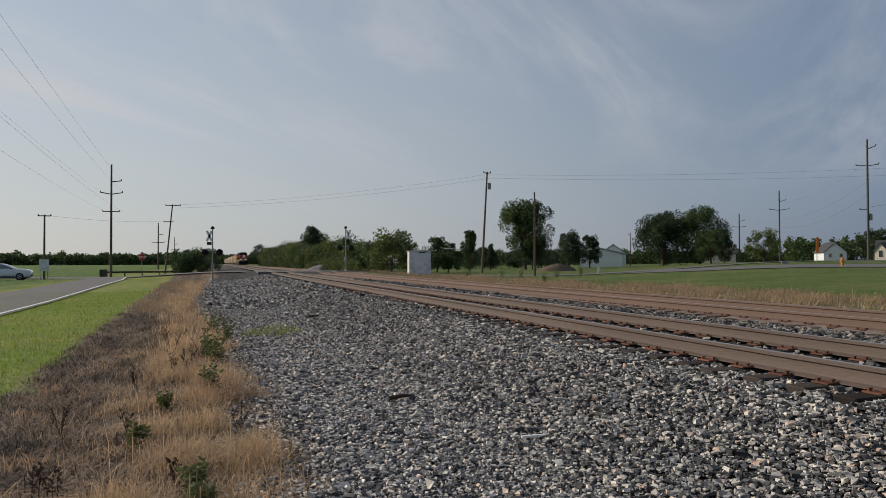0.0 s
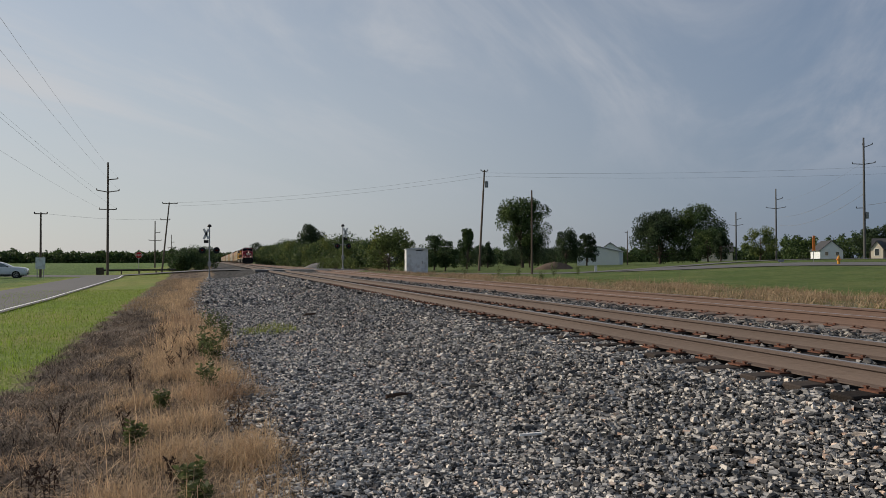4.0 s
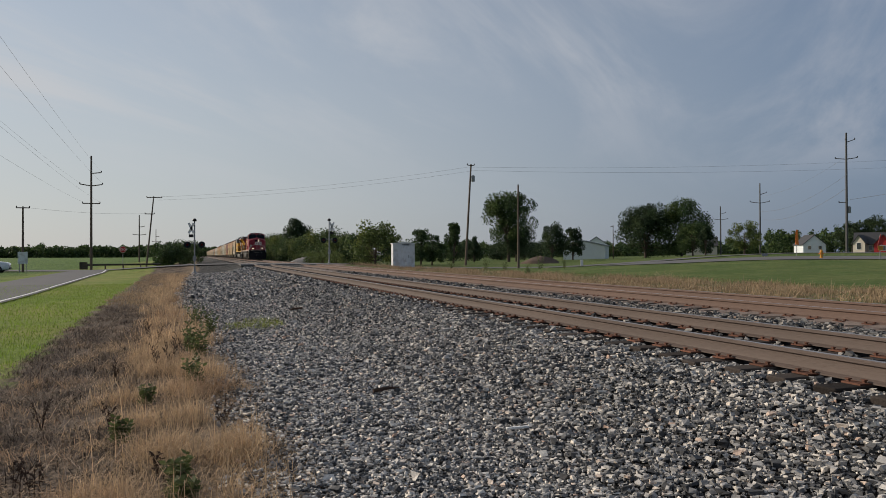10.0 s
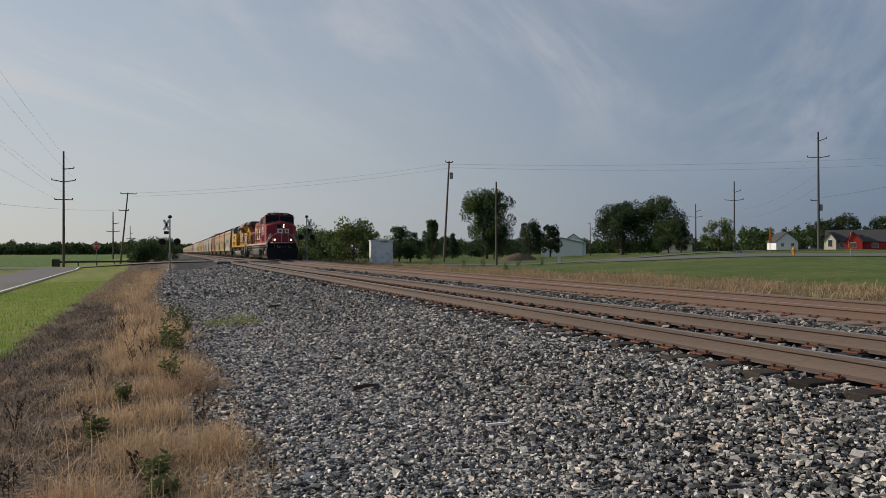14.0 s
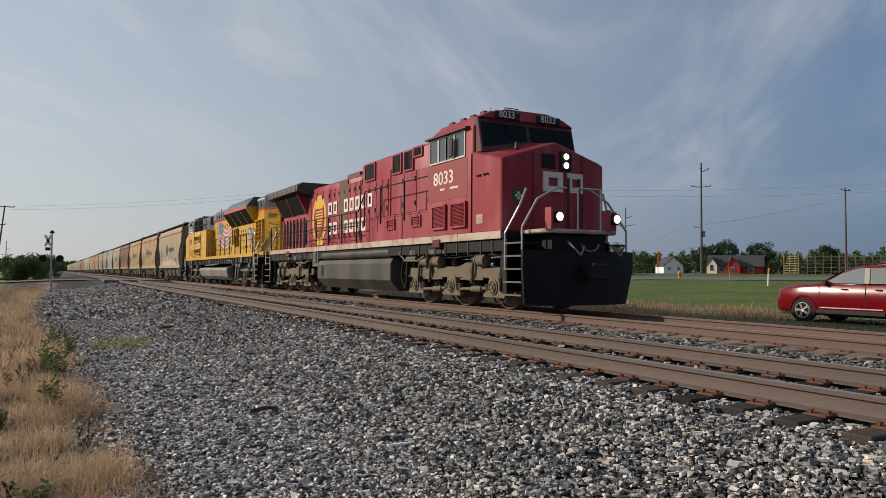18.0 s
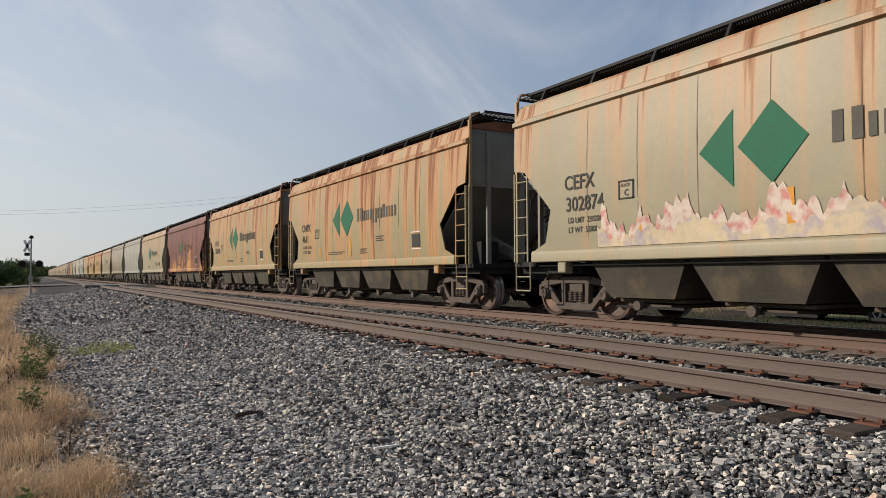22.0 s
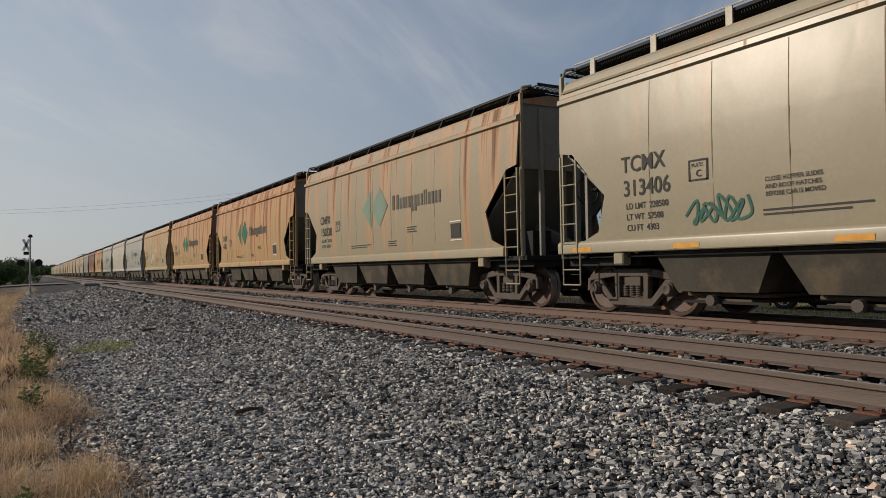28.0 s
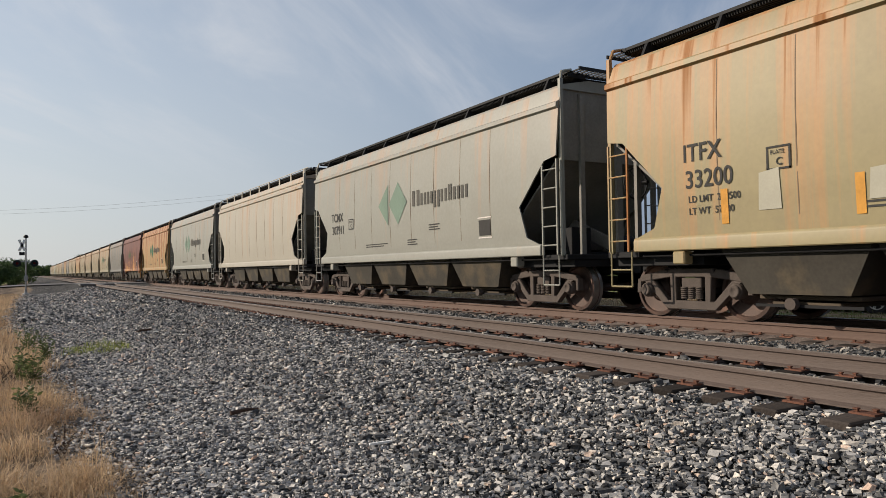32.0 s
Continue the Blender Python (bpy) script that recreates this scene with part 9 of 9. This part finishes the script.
# ---- buildings ----
M["siding"] = shader("white_metal_siding", (0.66, 0.70, 0.72), 0.5, var=0.08, scale=1, fine=10)
M["roofgrey"] = shader("grey_metal_roof", (0.20, 0.22, 0.24), 0.5, var=0.1, scale=1, fine=10)
M["roofdark"] = shader("dark_roof", (0.055, 0.056, 0.060), 0.8, var=0.2, scale=2, fine=20)
M["barnred"] = shader("red_siding", (0.36, 0.03, 0.03), 0.6, var=0.15)
M["beige"] = shader("beige_siding", (0.50, 0.46, 0.38), 0.6, var=0.1)
M["greywood"] = shader("weathered_lumber", (0.17, 0.145, 0.105), 0.75, var=0.25, scale=2, fine=20)
M["lumber"] = shader("new_lumber", (0.44, 0.33, 0.17), 0.7, var=0.2, scale=2, fine=20)


def house(x, y, rz, w, d, eave, ridge, wall, roof, name, label, gable_x=True, windows=()):
    """A gabled building: walls with corner depth, an overhanging two-slope roof, framed windows and door on the front."""
    z = ground_z(x, y) - 0.1
    h = tagged(empty(name, x, y, z, rz), label, "building")
    if gable_x:
        part("wall", Geo().prism([(-w / 2, 0), (w / 2, 0), (w / 2, eave), (0, ridge), (-w / 2, eave)], "y", -d / 2, d / 2), wall, h)
        for s in (-1, 1):
            sl = (ridge - eave) / (w / 2)
            part("roof", Geo().prism([(0, ridge + 0.06), (s * (w / 2 + 0.35), eave - 0.35 * sl + 0.06), (s * (w / 2 + 0.35), eave - 0.35 * sl + 0.24), (0, ridge + 0.26)], "y", -d / 2 - 0.35, d / 2 + 0.35), roof, h)
    else:
        part("wall", Geo().prism([(-d / 2, 0), (d / 2, 0), (d / 2, eave), (0, ridge), (-d / 2, eave)], "x", -w / 2, w / 2), wall, h)
        for s in (-1, 1):
            sl = (ridge - eave) / (d / 2)
            part("roof", Geo().prism([(0, ridge + 0.06), (s * (d / 2 + 0.35), eave - 0.35 * sl + 0.06), (s * (d / 2 + 0.35), eave - 0.35 * sl + 0.24), (0, ridge + 0.26)], "x", -w / 2 - 0.35, w / 2 + 0.35), roof, h)
    for wx, wz, ww, wh in windows:
        f = part("window", Geo().box(wx - ww / 2, wx + ww / 2, -d / 2 - 0.06, -d / 2 + 0.02, wz, wz + wh), M["paintwhite"], h)
        part("pane", Geo().box(wx - ww / 2 + 0.08, wx + ww / 2 - 0.08, -d / 2 - 0.075, -d / 2 - 0.055, wz + 0.08, wz + wh - 0.08), M["glass"], f)
    return h


house(96.8, 167, -37, 10.6, 9.0, 3.5, 4.7, M["siding"], M["roofgrey"], "metal_shed", "low white metal shed with a shallow gable roof", True)
house(181, 176, -28, 6.4, 9.0, 2.8, 5.6, M["siding"], M["roofdark"], "white_house", "white gabled house with dark roof", True, ((-1.4, 1.2, 1.0, 1.2), (1.6, 1.2, 1.0, 1.2)))
house(184, 148, -52, 9.5, 8.0, 2.5, 5.6, M["barnred"], M["roofdark"], "red_house", "red house with dark roof and white trim", False, ((-2.4, 0.6, 1.2, 1.5), (1.5, 0.7, 1.6, 1.4)))
house(177, 147, -52, 4.2, 5.0, 2.6, 5.0, M["barnred"], M["roofdark"], "red_house", "red house wing with a dark gabled roof", True, ((0, 0.7, 1.3, 1.5),))
house(177.0, 152.2, -50, 5.6, 7.0, 2.6, 5.6, M["beige"], M["roofdark"], "beige_house", "beige house with a dark roof", False, ((1.0, 0.9, 1.0, 1.3),))
house(173.4, 150.8, -66, 3.0, 4.0, 2.9, 4.9, M["beige"], M["roofdark"], "beige_house", "beige house gable with a tall window", True, ((0, 1.0, 1.2, 2.0),))
house(128, 214, -32, 8.0, 8.0, 4.2, 7.0, M["siding"], M["roofdark"], "white_house", "white house hidden behind garden trees", True, ((0, 1.2, 1.0, 1.4),))
house(150, 188, -38, 9.0, 7.0, 3.0, 5.5, M["beige"], M["roofdark"], "beige_house", "pale house between garden trees", False, ((0, 1.2, 1.0, 1.2),))
house(248, 140, -58, 12.0, 9.0, 3.2, 7.5, M["siding"], M["roofdark"], "white_house", "white gabled house beyond the building site", True, ((0, 2.0, 2.2, 2.4),))

site = tagged(empty("timber_frame", 168.5, 109.5, ground_z(168.5, 109.5), -56), "unfinished timber frame of posts and rails on a building site", "timber frame")
for k in range(12):
    part("post", Geo().box(-8 + k * 1.75 - 0.09, -8 + k * 1.75 + 0.09, -0.09, 0.09, 0, 5.0 + (0.6 if k % 3 == 0 else 0)), M["greywood"], site)
for z in (0.9, 1.8, 2.7, 3.6, 4.5):
    part("girt", Geo().box(-8, 11.3, -0.13, -0.09, z - 0.05, z + 0.05), M["greywood"], site)
for k in range(8):
    part("lattice_board", Geo().box(-11.6 + k * 0.12, -8.2, -0.4, -0.3, 0.3 + k * 0.6, 0.5 + k * 0.6), M["lumber"], site)
for x in (-11.5, -10.2, -9.0, -8.2):
    part("scaffold_post", Geo().box(x - 0.08, x + 0.08, -0.3, -0.15, 0, 5.4 + (1.8 if x == -10.2 else 0)), M["lumber"], site)
mound = Geo()
mv, mf = [], []
for j in range(7):
    for i in range(14):
        a, r = i * 2 * math.pi / 14, (1 - j / 6)
        mv.append((3.4 * r * math.cos(a) * (1 + 0.15 * math.sin(3 * a + j)), 2.0 * r * math.sin(a), 1.1 * (1 - r * r) * (1 + 0.2 * math.sin(a * 2 + j))))
for j in range(6):
    for i in range(14):
        mf.append((j * 14 + i, j * 14 + (i + 1) % 14, (j + 1) * 14 + (i + 1) % 14, (j + 1) * 14 + i))
M["soil"] = shader("bare_soil", (0.11, 0.080, 0.060), 0.95, var=0.5, scale=1.5, fine=12, bump=1.0, bump_scale=8)
tagged(part("soil_mound", mound.add(mv, mf), M["soil"], at=(52, 104, ground_z(52, 104) - 0.05)), "low mound of brown soil on the lawn", "mound")
tagged(part("gravel_heap", Geo().add(mv, mf), M["gravel"], at=(17.0, 118, ground_z(17.0, 118) - 0.05)), "grey heap of gravel beside the tracks", "gravel heap")

# ---- parked cars ----
M["carred"] = shader("bright_red_car_paint", (0.135, 0.0025, 0.007), 0.22, var=0.05, spec=0.25, coat=0.35)
M["carglass"] = glass("car_window_glass", (0.14, 0.17, 0.18), 0.03, 0.6, 0.4)
M["carwhite"] = shader("white_car_paint", (0.62, 0.64, 0.65), 0.22, var=0.05, coat=1.0)
M["carblack"] = shader("black_plastic", (0.018, 0.018, 0.019), 0.55, var=0.15)
M["seat"] = shader("beige_upholstery", (0.38, 0.33, 0.27), 0.8, var=0.15)


def suv(x, y, rz, paint, label):
    """A sport utility car: lofted body with wheel arches, glass house, lamps, mirrors, five-spoke wheels. Its nose points to +y."""
    c = tagged(empty("parked_car", x, y, ground_z(x, y), rz), label, "car", "parked cars")
    # stations along the length: y, half width, sill, belt, bonnet or deck height
    st = [(2.44, 0.66, 0.40, 0.70, 0.76), (2.38, 0.80, 0.28, 0.86, 0.95), (2.10, 0.89, 0.24, 0.97, 1.06), (1.55, 0.92, 0.23, 1.04, 1.13), (0.95, 0.92, 0.23, 1.09, 1.17), (0.2, 0.92, 0.23, 1.11, 1.13),
          (-1.0, 0.92, 0.23, 1.13, 1.15), (-1.8, 0.915, 0.25, 1.15, 1.17), (-2.25, 0.87, 0.32, 1.14, 1.17), (-2.42, 0.76, 0.46, 1.02, 1.06)]
    body = Geo()
    rings = []
    for yy, hw, z0, zb, zt in st:
        rings.append([(-hw * 0.86, yy, z0), (-hw, yy, z0 + 0.14), (-hw * 1.0, yy, (z0 + zb) / 2), (-hw * 0.985, yy, zb), (-hw * 0.82, yy, zt), (hw * 0.82, yy, zt), (hw * 0.985, yy, zb), (hw, yy, (z0 + zb) / 2), (hw, yy, z0 + 0.14), (hw * 0.86, yy, z0)])
    n = 10
    body.add([p for r in rings for p in r], [(i * n + k, i * n + (k + 1) % n, (i + 1) * n + (k + 1) % n, (i + 1) * n + k) for i in range(len(rings) - 1) for k in range(n)]
             + [tuple(range(n)), tuple(range(len(rings) * n - 1, len(rings) * n - n - 1, -1))])
    part("body", body, paint, c, bevel=0.02, smooth=50)
    roof = Geo()
    sec = [(1.02, 0.76, 1.15), (0.30, 0.72, 1.54), (-0.2, 0.69, 1.68), (-0.9, 0.69, 1.72), (-1.6, 0.69, 1.71), (-2.12, 0.69, 1.63), (-2.36, 0.74, 1.20)]
    rr = []
    for yy, hw, zt in sec:
        rr.append([(-hw - 0.10, yy, 1.12), (-hw, yy, zt - 0.05), (-hw * 0.85, yy, zt), (hw * 0.85, yy, zt), (hw, yy, zt - 0.05), (hw + 0.10, yy, 1.12)])
    roof.add([p for r in rr for p in r], [(i * 6 + k, i * 6 + k + 1, (i + 1) * 6 + k + 1, (i + 1) * 6 + k) for i in range(6) for k in range(5)])
    part("roof", roof, paint, c, bevel=0.02, smooth=50)
    for sx in (-1, 1):
        for pts in ([(0.78, 1.17), (0.26, 1.47), (-0.20, 1.61), (-0.36, 1.61), (-0.40, 1.17)], [(-0.56, 1.17), (-0.52, 1.61), (-1.28, 1.62), (-1.36, 1.17)], [(-1.50, 1.19), (-1.44, 1.61), (-1.95, 1.56), (-2.14, 1.28)]):
            xs_ = lambda z: sx * (0.845 - (z - 1.12) * 0.25 + 0.012)
            part("side_window", Geo().add([(xs_(z), yy, z) for yy, z in pts], [tuple(range(len(pts)))]), M["carglass"], c)
        for yc in (1.44, -1.45):
            ring = [(0.90, 0.385), (0.90, 0.48), (0.950, 0.45), (0.950, 0.385)]
            arch = Geo().add([(sx * q, yc + r * math.cos(math.pi * k / 12), 0.34 + r * math.sin(math.pi * k / 12)) for k in range(13) for q, r in ring],
                             [(4 * k + j, 4 * k + (j + 1) % 4, 4 * k + 4 + (j + 1) % 4, 4 * k + 4 + j) for k in range(12) for j in range(4)] + [(0, 1, 2, 3), (51, 50, 49, 48)])
            part("wheel_arch", arch, paint, c)
            part("arch_shadow", Geo().revolve([(sx * 0.86, 0.0), (sx * 0.86, 0.40), (sx * 0.925, 0.40), (sx * 0.925, 0.0)], "x", (0, yc, 0.36), 20), M["carblack"], c)
            wh = part("wheel", Geo().revolve([(sx * 0.74, 0.22), (sx * 0.74, 0.355), (sx * 0.90, 0.36), (sx * 0.945, 0.335), (sx * 0.945, 0.24), (sx * 0.925, 0.22), (sx * 0.925, 0.0)], "x", (0, yc, 0.345), 24), M["rubber"], c)
            rim = Geo().revolve([(sx * 0.93, 0.0), (sx * 0.945, 0.04), (sx * 0.945, 0.055), (sx * 0.935, 0.06)], "x", (0, yc, 0.345), 12)
            rim.pipe([(sx * 0.945, yc + 0.228 * math.cos(k * 0.2618), 0.345 + 0.228 * math.sin(k * 0.2618)) for k in range(25)], 0.014, 5)
            for k in range(5):
                for da in (-0.12, 0.12):
                    a = k * 1.2566 + da
                    rim.tube((sx * 0.93, yc + 0.03 * math.cos(a), 0.345 + 0.03 * math.sin(a)), (sx * 0.94, yc + 0.22 * math.cos(a), 0.345 + 0.22 * math.sin(a)), 0.018, n=5)
            part("rim", rim, M["chrome"], wh)
        part("mirror", Geo().box(sx * 0.95 - 0.09, sx * 0.95 + 0.09, 0.62, 0.74, 1.10, 1.25), M["carblack"], c, bevel=0.03)
        part("headlight", Geo().slab([(sx * 0.62, 2.41, 0.72), (sx * 0.86, 2.22, 0.74), (sx * 0.84, 2.20, 0.88), (sx * 0.60, 2.38, 0.84)], 0.02), M["carglass"], c)
        part("sill_trim", Geo().box(min(sx * 0.90, sx * 0.945), max(sx * 0.90, sx * 0.945), -1.0, 1.0, 0.27, 0.38), M["carblack"], c)
        for yy in (-0.42, 0.55):
            part("door_handle", Geo().box(sx * 0.935 - 0.02, sx * 0.935 + 0.02, yy - 0.5, yy - 0.32, 0.98, 1.015), paint, c, bevel=0.008)
        for yy in (0.92, -0.46, -1.35):
            part("door_gap", Geo().box(sx * 0.922 - 0.003, sx * 0.922 + 0.003, yy - 0.006, yy + 0.006, 0.42, 1.09), M["carblack"], c)
        part("roof_rail", Geo().tube((sx * 0.62, -0.2, 1.76), (sx * 0.62, -1.9, 1.74), 0.018, n=6), M["carblack"], c)
    part("windscreen", Geo().add([(-0.70, 0.97, 1.20), (0.70, 0.97, 1.20), (0.64, 0.33, 1.545), (-0.64, 0.33, 1.545)], [(0, 1, 2, 3)]), M["carglass"], c)
    part("rear_window", Geo().add([(-0.62, -2.365, 1.24), (0.62, -2.365, 1.24), (0.58, -2.18, 1.57), (-0.58, -2.18, 1.57)], [(0, 1, 2, 3)]), M["carglass"], c)
    part("bumper", Geo().box(-0.7, 0.7, 2.38, 2.46, 0.36, 0.54), M["carblack"], c, bevel=0.03)
    for sx in (-1, 1):
        for ya, yb in ((-0.54, -0.40), (-1.50, -1.37)):
            part("pillar", Geo().slab([(sx * 0.848, ya, 1.17), (sx * 0.848, yb, 1.17), (sx * 0.742, yb + 0.03, 1.61), (sx * 0.742, ya + 0.03, 1.61)], 0.012 * sx), M["seat"], c)
        part("side_moulding", Geo().box(min(sx * 0.92, sx * 0.938), max(sx * 0.92, sx * 0.938), -0.95, 0.9, 0.43, 0.46), M["chrome"], c)
    part("underbody", Geo().box(-0.8, 0.8, -2.2, 2.2, 0.20, 0.32), M["carblack"], c)
    return c


suv(21.05, 12.70, 1.5, M["carred"], "bright red sport utility car parked beyond the tracks")
suv(-20.7, 85.0, -86, M["carwhite"], "white sport utility car parked at the field edge")


M["feather"] = shader("dark_feathers", (0.020, 0.018, 0.017), 0.7, var=0.3)


def bird():
    """A small dark bird in flight: body with tail, and two wings."""
    b = tagged(empty("bird", 0, 0, 40), "small dark bird flying over the railway", "bird", "birds over the train")
    part("body", Geo().revolve([(-0.11, 0.004), (-0.06, 0.018), (0.0, 0.027), (0.05, 0.022), (0.075, 0.017), (0.095, 0.005)], "y", (0, 0, 0), 10), M["feather"], b)
    part("tail", Geo().prism([(-0.012, -0.10), (0.012, -0.10), (0.032, -0.175), (-0.032, -0.175)], "z", -0.004, 0.004), M["feather"], b)
    for sx in (-1, 1):
        part("wing", Geo().slab([(sx * 0.015, -0.035, 0.01), (sx * 0.015, 0.045, 0.01), (sx * 0.10, 0.035, 0.055), (sx * 0.095, -0.02, 0.05)], 0.006)
             .slab([(sx * 0.095, -0.02, 0.05), (sx * 0.10, 0.035, 0.055), (sx * 0.19, -0.03, 0.035), (sx * 0.18, -0.045, 0.03)], 0.005), M["feather"], b)
    for o in b.children:
        o.data.transform(Matrix.Scale(0.5, 4))
    return b


FLIGHTS = [(bird(), [(30.6, 9.63, 14.97, 8.69), (30.8, 8.74, 15.54, 7.09), (31.0, 7.84, 16.10, 5.48), (31.2, 6.66, 16.82, 4.38), (31.6, 3.32, 21.04, 4.30), (32.0, -2.0, 26.0, 5.2)]),
           (bird(), [(30.6, 2.63, 10.89, 9.30), (30.8, 2.06, 11.28, 7.32), (31.0, 1.13, 11.90, 4.95), (31.2, 0.03, 12.63, 2.08), (31.6, -3.70, 15.94, 1.42), (32.0, -9.0, 19.0, 2.6)])]


def motions():
    """The train rolls in at a steady speed; all wheels of one size share one turn."""
    for ob, s in MOVERS:
        walk(ob, [(t, pose(XC, train_y(t) + s, 0)) for t in (0.0, 8.0, 16.0, 24.0, 32.0)])
    for ob, path in FLIGHTS:
        # a long level glide in, then the swoop past
        (t1, *a), (t2, *b) = path[:2]
        start = (0.0, a[0] + 9.0 * t1, a[1] + 4.0 * t1, a[2])
        walk(ob, [(t, pose(x, y, z, -25, 10, 110)) for t, x, y, z in (start, *path)])
    for me, r in ((W36, 0.457), (W42, 0.533)):
        wheels = [o for o in scene.objects if o.data == me]
        step = V / r / FPS
        walk(wheels[0], [(k / FPS, Matrix.Rotation(step * k % (2 * math.pi), 4, "X")) for k in range(32 * FPS + 1)])
        act = wheels[0].animation_data.action
        for o in wheels[1:]:
            o.rotation_mode = "QUATERNION"
            o.animation_data_create().action = act
            o.animation_data.action_slot = act.slots[0]


motions()
